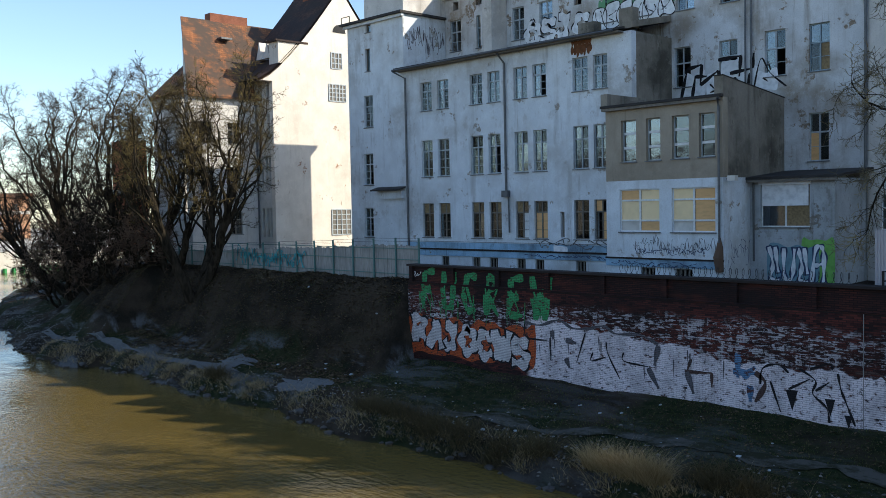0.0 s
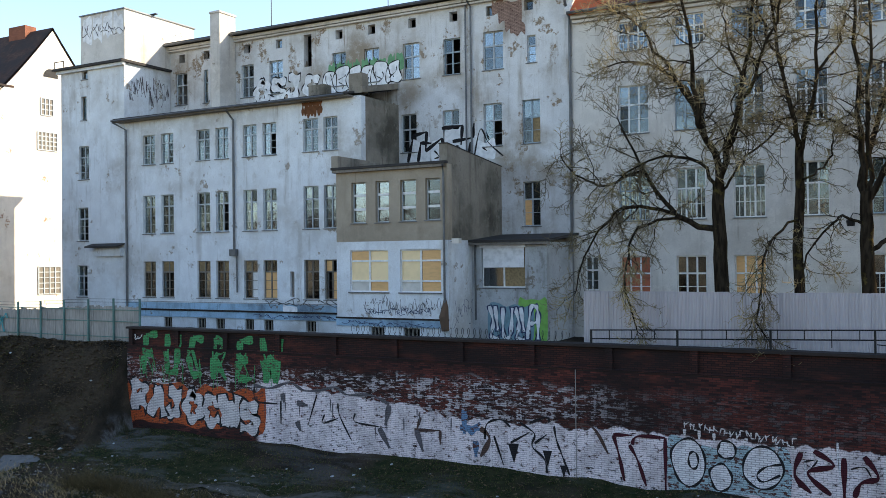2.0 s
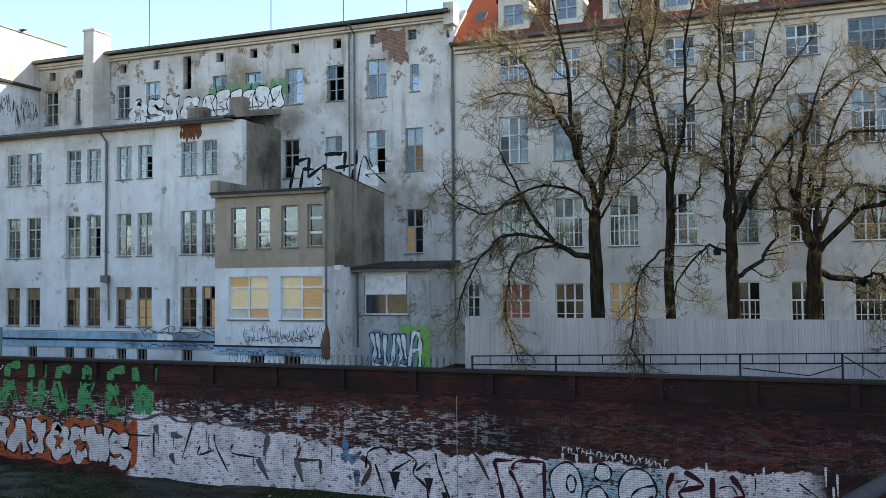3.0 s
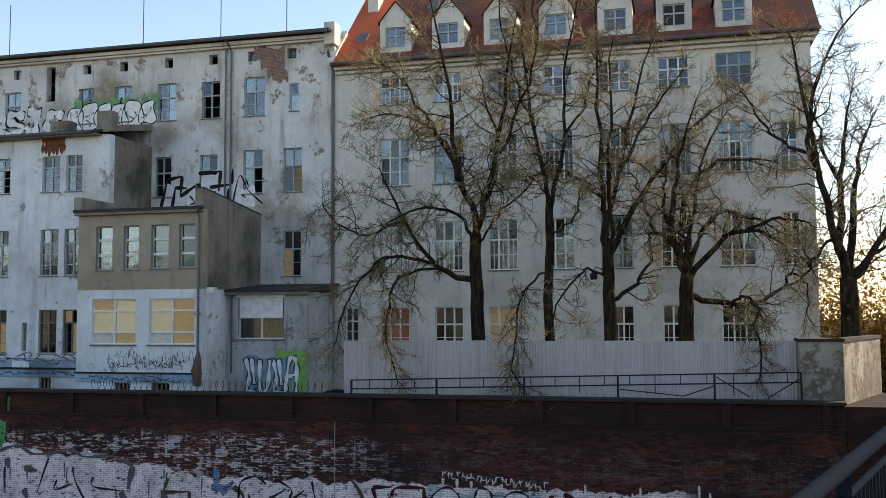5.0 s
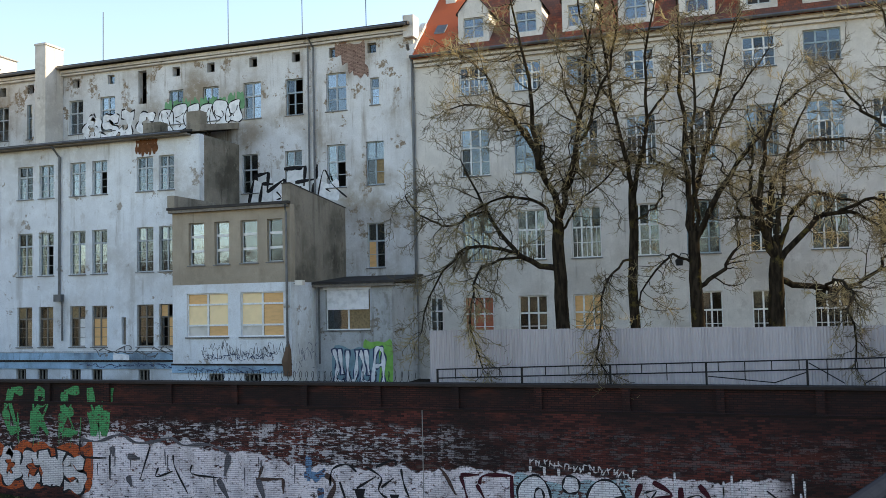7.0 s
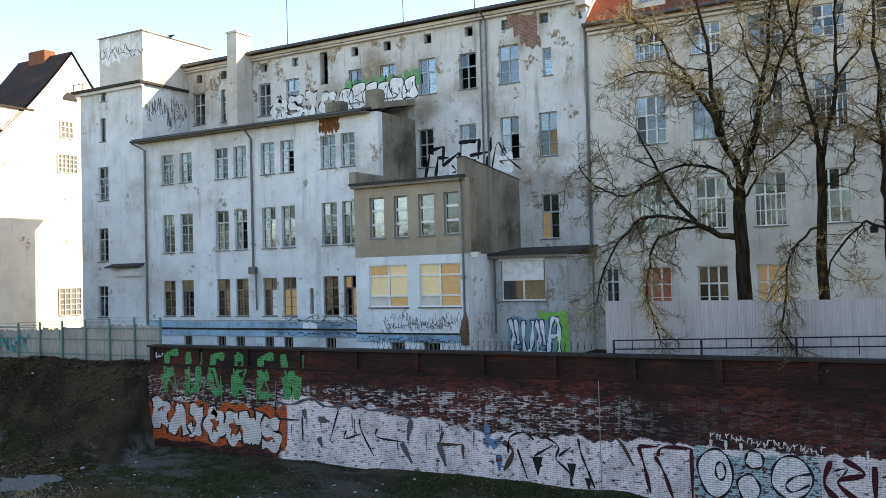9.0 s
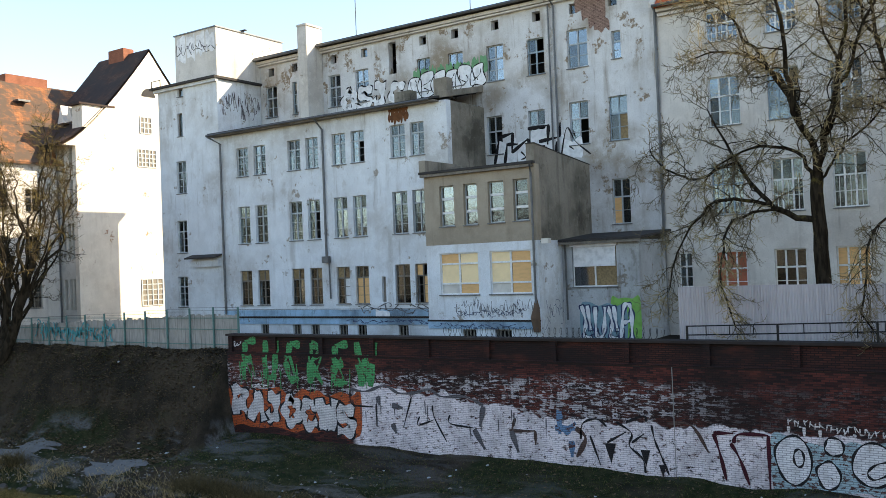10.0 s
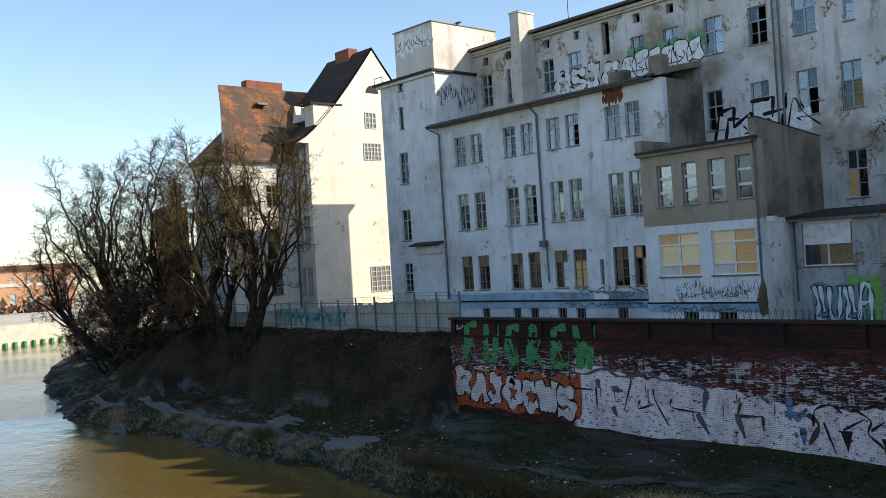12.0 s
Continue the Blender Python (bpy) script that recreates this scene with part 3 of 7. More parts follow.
part("fire_wall", lean_roof(-28.98, -28.49, 42.05, 45.95, 19.5, 20.3, 0.35), "dark_render", wing, "dark mottled parapet block")
part("roof_hatch", boxes((-29.6, -28.7, 42.4, 43.0, 19.6, 20.7)), "dark_render", wing)
part("chimney_stub", boxes((-33.8, -32.6, 44.2, 44.9, 20.1, 20.75)), "dark_render", wing)
drainpipe(wing, [(-47.6, 41.42, 19.3), (-46.85, 41.85, 18.8), (-46.85, 41.9, 7.3)])
drainpipe(wing, [(-37.9, 41.42, 19.3), (-37.72, 41.88, 18.7), (-37.72, 41.9, 10.9)])
part("rain_head", boxes((-37.95, -37.45, 41.7, 41.95, 10.5, 10.9)), "zinc", wing)
drainpipe(wing, [(-37.5, 41.86, 10.6), (-37.5, 41.9, 8.3)], r=0.05)

# stair tower at the wing's end
tower = thing("stair_tower", (-50.2, 42, GROUND), "flat-topped pale stair tower, its upper block sunlit from the side", "building")
T_WINS = ((-51.72, -50.72, 7.9, 10.0), (-51.64, -50.6, 11.65, 13.9), (-51.5, -50.5, 15.8, 18.05), (-51.24, -50.72, 19.8, 21.4), (-51.15, -50.6, 22.55, 23.1))
shell(tower, -53.25, -47.12, 42, 54.0, 23.3, T_WINS, "blue_plaster", side_mat="blue_plaster")
floors(tower, -52.9, -47.6, 42.5, 47.8, (7.2, 11.2, 15.3, 19.3))
for k, q in enumerate(T_WINS):
    window(tower, *q, front(42), rows=3, bars=1 if k < 3 else 0, transom=0.66 if k < 3 else 0, wood="wood_white" if k < 3 else "wood_dark", cols=2 if k < 3 else 1)
part("roof_slab", boxes((-53.7, -46.9, 41.6, 54.4, 23.3, 23.46)), "felt", tower)
part("cornice", boxes((-53.5, -47.0, 41.78, 41.998, 23.1, 23.298)), "blue_plaster", tower)
up = boxes((-51.25, -47.05, 42.0, 48.3, 23.46, 26.8))
part("upper_block", up, "warm_plaster", tower)
part("roof_edge", boxes((-51.35, -46.98, 41.93, 48.4, 26.8, 26.88)), "zinc", tower)
part("canopy", lean_roof(-50.2, -47.15, 41.3, 41.998, 11.15, 11.35, 0.1), "felt", tower, "small felted canopy")
part("canopy_wall", boxes((-49.6, -47.3, 41.72, 41.997, 10.6, 11.14)), "blue_plaster", tower)
part("rail", boxes((-53.6, -52.6, 41.7, 41.74, 23.9, 23.95), (-53.6, -53.55, 41.7, 41.74, 23.46, 23.9), (-52.65, -52.6, 41.7, 41.74, 23.46, 23.9)), "iron", tower)
part("roof_lamp", boxes((-47.3, -46.75, 44.4, 44.6, 26.95, 27.02), (-47.1, -47.0, 44.45, 44.55, 26.88, 26.95)), "iron", tower)

# main wing behind, two storeys higher
main = thing("main_wing", (-32, 46, GROUND), "four-storey main wing of stained peeling grey plaster under a flat roof", "building")
B1 = [(-46.55, -45.45, 20.95, 23.13), (-43.97, -43.55, 20.9, 23.13), (-40.65, -39.6, 20.93, 23.06), (-38.3, -37.2, 20.95, 23.08), (-33.3, -32.3, 20.95, 23.0), (-30.95, -29.87, 20.93, 22.97),
      (-28.2, -27.05, 20.83, 22.95), (-25.45, -24.35, 20.8, 22.88), (-22.9, -21.65, 20.8, 22.95), (-20.2, -19.68, 20.93, 22.44)]
B2 = [(-28.35, -27.3, 16.5, 18.76), (-25.54, -24.46, 16.6, 18.76), (-22.91, -21.76, 16.5, 18.9), (-20.52, -19.46, 16.5, 18.9), (-20.53, -19.5, 11.95, 14.4)]
ATTIC = [(x, x + 0.52, 23.83, 24.4) for x in (-46.2, -43.95, -40.4, -37.75, -33.05, -30.65, -27.8, -25.03, -22.68, -20.33)] + [(-35.5, -34.9, 22.38, 24.42)]
shell(main, -47.04, -17.6, 46, 58, 25.0, B1 + B2 + ATTIC, "upper_plaster")
floors(main, -46.6, -18.1, 46.5, 57.6, (11.2, 15.6, 20.0, 23.6))
for k, q in enumerate(B1):
    broken = k in (0, 7)
    window(main, *q, front(46), cols=1 if q[1] - q[0] < 0.7 else 2, rows=2, bars=1, transom=0.62, wood="wood_blue" if k % 3 == 1 else "wood_white",
           fill=(lambda i, top: None if (i == 1 or not top) else "glass_sky") if broken else (lambda i, top: "glass_sky"))
for k, q in enumerate(B2):
    window(main, *q, front(46), rows=2, bars=1, transom=0.6, wood="wood_blue" if k == 3 else "wood_white", fill=(lambda i, top: None if (i and not top) else "glass") if k in (0, 2) else (lambda i, top: "glass_sky" if top else "leafy" if i else "glass_dim") if k == 3 else (lambda i, top: "plywood" if (i == 0 and not top) else "glass") if k == 4 else None)
for k, q in enumerate(ATTIC):
    if k in (3, 8, 9):
        window(main, *q, front(46), cols=1, transom=0, bars=0, wood="wood_dark", sill=False, deep=0.2, fill=lambda i, top: LOT.choice(("glass", "wood_dark")))
part("cornice", boxes((-47.1, -17.9, 45.75, 45.996, 24.62, 24.72), (-47.1, -17.9, 45.68, 45.994, 24.76, 24.95)), "warm_plaster", main)
part("roof", lean_roof(-47.2, -17.7, 45.4, 58.2, 25.02, 25.6, 0.16), "felt", main, "thin dark roof edge with patched felt")
part("gutter", tube(bmesh.new(), [(-47.2, 45.36, 25.02), (-30, 45.34, 25.06), (-17.8, 45.36, 25.03)], 0.08), "zinc", main)
part("end_pier", boxes((-18.1, -17.5, 45.72, 46.6, 24.4, 25.6)), "warm_plaster", main)
drainpipe(main, [(-23.75, 45.4, 25.0), (-23.62, 45.88, 24.5), (-23.62, 45.9, 16.0)], r=0.06)
drainpipe(main, [(-23.95, 45.88, 24.6), (-23.95, 45.9, 16.0)], r=0.05)
drainpipe(main, [(-17.75, 45.4, 23.9), (-17.66, 45.88, 23.0), (-17.66, 45.9, 7.0)], r=0.08)
shaft = thing("chimney_shaft", (-41.5, 45.2, 20.2), "tall plastered chimney shaft with a sunlit flank", "chimney")
part("shaft", boxes((-41.9, -41.1, 44.45, 45.95, 19.9, 26.3)), "warm_plaster", shaft)
part("head", boxes((-41.95, -41.05, 44.4, 46.0, 26.3, 26.42)), "warm_plaster", shaft)
part("flue", boxes((-41.75, -41.25, 44.6, 44.9, 26.42, 26.5), (-41.75, -41.25, 45.2, 45.6, 26.42, 26.5)), "felt", shaft)
for x, z in ((-38.5, 28.6), (-29.5, 28.9), (-24.6, 28.8), (-20.6, 28.4)):
    rod = new("lightning_rod", mesh_of("lightning_rod", tube(bmesh.new(), [(x, 46.5, 25.0), (x, 46.5, z)], 0.025, 4), "iron"))
    tagged(rod, "thin iron lightning rod on the flat roof", "lightning rod", "rods on the roof")

# two-storey annex
annex = thing("annex", (-25.4, 39.7, GROUND), "two-storey flat-roofed annex, brown render above pale blue plaster", "building")
AN_LOW = ((-27.96, -25.56, 8.51, 10.69), (-24.85, -22.45, 8.51, 10.69))
AN_UP = ((-27.83, -26.91, 12.12, 14.26), (-26.31, -25.47, 12.12, 14.26), (-24.81, -23.86, 12.14, 14.26), (-23.31, -22.46, 12.16, 14.26))
AN_CEL = ((-26.7, -25.83, 6.2, 6.68), (-24.69, -23.71, 6.2, 6.68))
part("front_wall", pierced(-28.8, -22.03, GROUND, 11.14, list(AN_LOW + AN_CEL), 0.45, front(39.7)), "blue_plaster", annex)
part("upper_wall", pierced(-28.8, -22.03, 11.14, 14.95, list(AN_UP), 0.45, front(39.7)), "brown_render", annex, "brown-grey rendered upper storey")
part("right_wall", boxes((-22.48, -22.03, 40.15, 46.0, GROUND, 11.14)), "blue_plaster", annex)
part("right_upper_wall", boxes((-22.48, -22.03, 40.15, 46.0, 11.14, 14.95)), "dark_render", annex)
part("left_wall", boxes((-28.8, -28.35, 40.15, 46.0, GROUND, 14.95)), "brown_render", annex)
part("partition", boxes((-28.3, -22.5, 41.6, 41.7, GROUND, 14.9)), "room_shade", annex)
part("roof", boxes((-28.95, -22.485, 39.4, 45.98, 14.95, 15.08), (-22.484, -22.0, 39.4, 39.698, 14.95, 15.08)), "felt", annex)
part("eave_board", boxes((-28.9, -22.1, 39.45, 39.69, 14.8, 14.94)), "wood_dark", annex)
floors(annex, -28.3, -22.5, 40.2, 45.9, (7.3, 11.2))


def ramp(x0, x1, y0, y1, z0, za, zb):
    bm = box(bmesh.new(), x0, x1, y0, y1, z0, z0 + 1)
    for v in bm.verts:
        if v.co.z > z0 + 0.5:
            v.co.z = za + (zb - za) * (v.co.y - y0) / (y1 - y0)
    return bm


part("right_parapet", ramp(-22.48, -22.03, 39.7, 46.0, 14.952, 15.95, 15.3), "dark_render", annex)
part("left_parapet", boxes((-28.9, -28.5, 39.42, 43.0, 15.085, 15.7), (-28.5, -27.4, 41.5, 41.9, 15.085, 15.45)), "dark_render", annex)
bm = ramp(-22.5, -22.0, 39.66, 46.0, 15.2, 16.0, 15.35)
for v in bm.verts:
    if v.co.z < 15.25:
        v.co.z = 15.952 if v.co.y < 41 else 15.302
part("coping", bm, "felt", annex)
part("plinth", boxes((-28.8, -22.03, 39.62, 39.697, 6.72, 7.1)), "plinth_blue", annex, "blue-painted plinth band")
part("plinth_ledge", boxes((-28.82, -22.0, 39.58, 39.696, 7.1, 7.18)), "coping", annex)
for a, b, c, d in AN_LOW:
    me, w, h = window_frame_mesh(b - a, d - c, "wood_bright")
    win = tagged(new("window", me), "white-framed boarded window, warm reflections put into its pane colours")
    win.parent, win.location, win.scale = annex, Vector((a, 39.8, c)) - Vector(annex.location), ((b - a) / w, 1, (d - c) / h)
    for i in (0, 1):
        # cream and orange panes hold the painted warm reflections
        for z0, z1, what in ((0.05, 0.55, "plywood" if i else "pale_board"), (0.6, 1.6, "plywood" if (i and a > -25) else "pale_reflection"), (1.65, 2.15, "plywood" if i == (a > -25) else "pale_reflection")):
            ob = new("pane", pane_mesh(w / 2 - 0.12, z1 - z0, what))
            ob.parent, ob.location = win, (w * i / 2 + 0.06, 0.035, z0)
    bar_part("mullion", win, w / 2 - 0.05, w / 2 + 0.05, -0.012, 0.03, 0.06, h - 0.06, "wood_bright")
    for z in (0.53, 1.58):
        bar_part("transom", win, 0.06, w - 0.06, -0.02, 0.028, z, z + 0.09, "wood_bright")
    ob = new("sill", mesh_of("sill", boxes((-0.06, w + 0.06, -0.2, 0.02, -0.07, -0.01)), "zinc"))
    ob.parent = win
for a, b, c, d in AN_UP:
    win = window(annex, a, b, c, d, front(39.7), cols=1, rows=1, transom=0, bars=0, wood="wood_white", deep=0.2, fill=lambda i, top: "glass_sky")
    for z in (0.64, 1.36):
        bar_part("transom", win, 0.06, b - a - 0.06, -0.035, 0.02, z, z + 0.13, "wood_bright")
for a, b, c, d in AN_CEL:
    window(annex, a, b, c, d, front(39.7), cols=4, rows=1, transom=0, bars=0, wood="wood_dark", sill=False, fill=lambda i, top: "glass_dim" if i % 2 else None)
drainpipe(annex, [(-22.15, 39.38, 14.9), (-22.2, 39.58, 14.5), (-22.2, 39.6, 8.0)], r=0.06)
# made-up brown lump in place of a narrow dark stain on the plaster
part("ivy_stump", tube(bmesh.new(), [(-22.2, 39.66, 6.6), (-22.25, 39.62, 7.3), (-22.2, 39.66, 7.8), (-22.22, 39.67, 8.3)], [0.2, 0.26, 0.17, 0.04], 7), "twig_brown", annex)
lamp = thing("wall_lamp", (-21.98, 40.1, 11.0), "small pale floodlight on a bracket at the annex corner", "lamp")
part("arm", tube(bmesh.new(), [(-22.03, 40.0, 11.05), (-21.6, 39.8, 11.1)], 0.03, 5), "iron", lamp)
part("housing", boxes((-21.75, -21.35, 39.55, 39.85, 10.95, 11.2)), "pale_board", lamp)

for ob in (annex, lamp):
    ob.location.x += 0.2

# low shed beside it
shed = thing("shed", (-19.7, 42.3, GROUND), "low flat-roofed shed with a half-shuttered window", "building")
SH = (-21.28, -18.82, 8.69, 10.83)
part("front_wall", pierced(-22.0, -17.62, GROUND, 11.0, [SH], 0.4, front(42.3)), "shed_plaster", shed)
part("right_wall", boxes((-18.02, -17.62, 42.7, 45.98, GROUND, 11.0)), "shed_plaster", shed)
part("partition", boxes((-21.9, -18.1, 44.4, 44.5, GROUND, 10.95)), "room_shade", shed)
part("roof", lean_roof(-22.02, -17.3, 41.85, 45.98, 11.02, 11.4, 0.12), "felt", shed)
part("fascia", boxes((-22.0, -17.35, 41.9, 42.0, 10.88, 11.01)), "wood_dark", shed)
# the right leaf's reflection is painted as a mottled brown pane
win = window(shed, *SH, front(42.3), cols=2, rows=1, transom=0, bars=0, wood="wood_bright", fill=lambda i, top: "glass_dim" if i == 0 else "leafy")
part("shutter", boxes((-21.2, -18.9, 42.34, 42.38, 9.72, 10.75)), "p_pale", shed, "pale roller shutter, half down")
part("shutter_box", boxes((-21.34, -18.76, 42.2, 42.36, 10.74, 10.92)), "p_pale", shed)
drainpipe(shed, [(-21.6, 42.2, 11.0), (-21.6, 42.22, 7.0)], r=0.05)

# ---- tall wing with the red tiled roof ----
hall = thing("tiled_wing", (-5.6, 46, GROUND), "four-storey warm grey wing with red tiled roof and dormers", "building")
CX = ((-15.05, -13.45), (-12.1, -10.6), (-9.25, -7.75), (-6.35, -4.88), (-3.6, -2.05), (-0.7, 0.8), (2.05, 3.7))
CZ = ((8.0, 10.23), (12.08, 14.65), (16.6, 19.1), (20.92, 22.44))
c_holes = [(a, b, c, d) for a, b in CX for c, d in CZ if not (c < 9 and (a, b) == CX[3])] + [(-16.97, -16.24, 8.44, 10.23), (4.9, 5.7, 12.1, 14.6), (4.9, 5.7, 16.6, 19.0)]
shell(hall, -17.58, 6.4, 46, 60, 23.0, c_holes, "warm_plaster")
floors(hall, -17.2, 5.9, 46.5, 59.6, (7.2, 11.2, 15.6, 20.0))
for k, (a, b, c, d) in enumerate(c_holes):
    wide = b - a > 1
    fill = None
    if c < 9 and wide:
        # the orange panes stand in for yellow leaves reflected in the glass
        fill = (lambda i, top: "red_cloth") if a < -14 else (lambda i, top: "plywood") if -10 < a < -7 else (lambda i, top: "glass_dim")
    window(hall, a, b, c, d, front(46), cols=3 if wide else 2, rows=2, bars=1 + (k % 2) * wide, transom=0.6, wood="wood_blue" if k % 5 == 1 else "wood_bright", fill=fill)
part("cornice", boxes((-17.5, 6.55, 45.8, 45.996, 22.7, 22.85), (-17.5, 6.7, 45.6, 45.994, 22.9, 23.1)), "warm_plaster", hall)
part("gutter", tube(bmesh.new(), [(-17.6, 45.32, 23.16), (6.8, 45.32, 23.16)], 0.09), "zinc", hall)


def gable_roof(x0, x1, y0, y1, ze, zr, ends=True, axis="x", t=0.18, hip=0.0):
    """Two slopes with thickness; the ridge runs along the axis."""
    bm = bmesh.new()
    ym = (y0 + y1) / 2
    for s in (0.0, t):
        a = [(x0, y0, ze + s), (x1, y0, ze + s), (x1 - hip, ym, zr + s), (x0 + hip, ym, zr + s), (x0, y1, ze + s), (x1, y1, ze + s)]
        vs = [bm.verts.new(p if axis == "x" else (p[1], p[0], p[2])) for p in a]
        bm.faces.new((vs[0], vs[1], vs[2], vs[3])), bm.faces.new((vs[3], vs[2], vs[5], vs[4]))
        if ends:
            bm.faces.new((vs[0], vs[3], vs[4])), bm.faces.new((vs[1], vs[5], vs[2]))
    bmesh.ops.recalc_face_normals(bm, faces=bm.faces)
    return bm


part("roof", gable_roof(-17.5, 6.75, 45.3, 60.5, 23.05, 30.2), "tiles_red", hall, "red clay tiles, sooty and mossy in places")
part("verge_stones", lean_roof(-17.75, -17.42, 45.3, 47.6, 23.1, 25.4, 0.25), "warm_plaster", hall)
DX = (-14.1, -11.25, -8.5, -5.65, -2.7, 0.15, 2.95)
for k, x in enumerate(DX):
    dm = new("dormer", mesh_of("dormer", pierced(x - 0.85, x + 0.85, 23.62, 25.35, [(x - 0.55, x + 0.55, 23.9, 25.0)], 0.25, front(45.75)), "warm_plaster"))
    dm.parent, dm.location = hall, -Vector(hall.location)
    for a in (x - 0.85, x + 0.65):
        bar_part("cheek", dm, a, a + 0.2, 46.0, 48.0, 23.7, 25.35, "warm_plaster")
    bm = bmesh.new()
    for y in (45.75, 45.98):
        bm.faces.new([bm.verts.new(p) for p in ((x - 0.85, y, 25.35), (x + 0.85, y, 25.35), (x, y, 26.35))])
    gb = new("gable", mesh_of("gable", bm, "warm_plaster"))
    gb.parent = dm
    rf = new("dormer_roof", mesh_of("dormer_roof", gable_roof(45.68, 49.0, x - 0.95, x + 0.95, 25.2, 26.36, False, axis="y", t=0.06), "tiles_dark"))
    rf.parent = dm
    fr, w, h = window_frame_mesh(1.1, 1.1, "wood_white")
    wn_ = new("window", fr)
    wn_.parent, wn_.location = dm, (x - 0.55, 45.85, 23.9)
    bar_part("mullion", wn_, 0.51, 0.59, -0.01, 0.05, 0.06, 1.04, "wood_white")
    bar_part("transom", wn_, 0.06, 1.04, -0.02, 0.045, 0.6, 0.67, "wood_white")
    pn = new("pane", pane_mesh(1.0, 1.0, "glass" if k != 5 else "room_shade"))
    pn.parent, pn.location = dm, (x - 0.5, 45.89, 23.95)
for x, z in ((-16.4, 24.5), (-13.0, 26.9), (-3.6, 27.2)):
    part("skylight", lean_roof(x - 0.3, x + 0.3, 45.3 + (z - 23.05) * 1.063, 45.95 + (z - 23.05) * 1.063, z + 0.2, z + 0.8, 0.08), "zinc", hall)
part("chimney", boxes((-16.9, -16.3, 49.6, 50.6, 26.5, 31.0)), "warm_plaster", hall)

lantern = thing("wall_lantern", (-3.8, 45.9, 11.6), "dark lantern on a curved bracket on the plaster wall", "lamp")
part("bracket", tube(bmesh.new(), [(-3.5, 45.99, 11.75), (-3.6, 45.7, 12.05), (-3.85, 45.5, 12.1), (-3.95, 45.45, 11.9)], 0.025, 5), "iron", lantern)
part("shade", tube(bmesh.new(), [(-3.95, 45.45, 11.9), (-3.95, 45.45, 11.75), (-3.95, 45.45, 11.5)], [0.04, 0.2, 0.16], 8), "iron", lantern)

# ---- river, bank, yard ----
def shore(x):
    """Where the water's edge lies: straight below the wall, then bending away."""
    e = 24.6 + 0.35 * math.sin(x * 0.45) + 0.25 * math.sin(x * 1.3 + 1)
    if x < -58:
        d = -58 - x
        e += -1.6 * math.exp(-((d - 8) / 9) ** 2) + 0.0042 * d * d
    return e


def bank_height(x, y):
    """The level of the ground, river bed to yard."""
    d = y - shore(x)
    rough = noise.noise(Vector((x * 0.35, y * 0.35, 0))) * 0.16 + noise.noise(Vector((x * 1.4, y * 1.4, 3))) * 0.07
    if d < 0:
        return max(-1.6, d * 0.35) + rough * 0.3
    z = 0.75 * min(1, d / 0.7) + min(max(d - 0.7, 0), 6.7) * 0.2
    foot = 2.35 + (x + 36) * -0.018 if x > -36 else 2.35
    z = min(z, foot + 0.2)
    if x < -35.9:
        top, s = 6.05, min(1, max(0, (y - 28.6 - 0.4 * math.sin(x * 0.3)) / 3.7))
        if x < -62:
            s = min(1, max(0, (d - 2.2) / (5 + (-62 - x) * 0.22)))
            top -= min(2.6, (-62 - x) * 0.05)
        z += (top - z) * (s * s * (3 - 2 * s))
        if 0 < s < 1:
            rough *= 2.2
    elif y > 32.2:
        z, rough = 5.95, rough * 0.3
    return z + rough * min(1, d + 0.2)


def grid_ground(xs, ys):
    bm = bmesh.new()
    vs = [[bm.verts.new((x, y, bank_height(x, y))) for y in ys] for x in xs]
    for i in range(len(xs) - 1):
        for j in range(len(ys) - 1):
            f = bm.faces.new((vs[i][j], vs[i + 1][j], vs[i + 1][j + 1], vs[i][j + 1]))
            f.smooth = True
    return bm


def span(a, b, s):
    return list(np.arange(a, b, s))


xs = span(-420, -130, 12) + span(-130, -70, 1.2) + span(-70, 6, 0.55) + span(6, 60, 4) + [90, 160, 420]
ys = [-40, -10, 5, 15] + span(20, 34, 0.4) + span(34, 60, 2) + [70, 90, 120, 160, 240, 420]
n = Nodes("bank_soil")
earth = n.mix(n.step(n.noise(0.5, 6), 0.38, 0.6), (0.022, 0.018, 0.013), (0.062, 0.046, 0.031))
grassy = n.mix(n.step(n.noise(2.5, 5), 0.35, 0.65), (0.014, 0.024, 0.007), (0.04, 0.042, 0.017))
c = n.mix(n.calc("MULTIPLY", n.step(n.noise(0.22, 5, shift=(5, 1, 0)), 0.42, 0.56), n.step(n.axis(2), 3.4, 2.6)), earth, grassy)
c = n.mix(n.calc("MULTIPLY", n.calc("MULTIPLY", n.step(n.noise(0.35, 6, (0.5, 1.6, 1), 0.65, (2, 8, 0)), 0.51, 0.61), n.step(n.axis(0), -28, -38, 0.3, 0.85)), n.step(n.axis(2), 3.0, 2.2)), c, (0.15, 0.15, 0.148))
c = n.mix(n.step(n.noise(30, 3), 0.4, 0.7), c, n.mix(0.5, c, (0.02, 0.018, 0.012)))
n.bump(n.calc("ADD", n.noise(9, 6), n.noise(1.6, 5)), 0.9, 0.14)
M["soil"] = n.done(c, 0.95, spec=0.1)
piece("ground", grid_ground(xs, ys), "soil", "dark trodden river bank with patchy grass and mud", "ground")

n = Nodes("river_water")
silt = n.mix(n.step(n.noise(0.05, 3), 0.35, 0.65), (0.135, 0.094, 0.025), (0.10, 0.073, 0.023))
w1, w2 = n.noise(4.2, 4, (0.55, 1.0, 1)), n.noise(0.5, 3, (0.6, 1, 1))
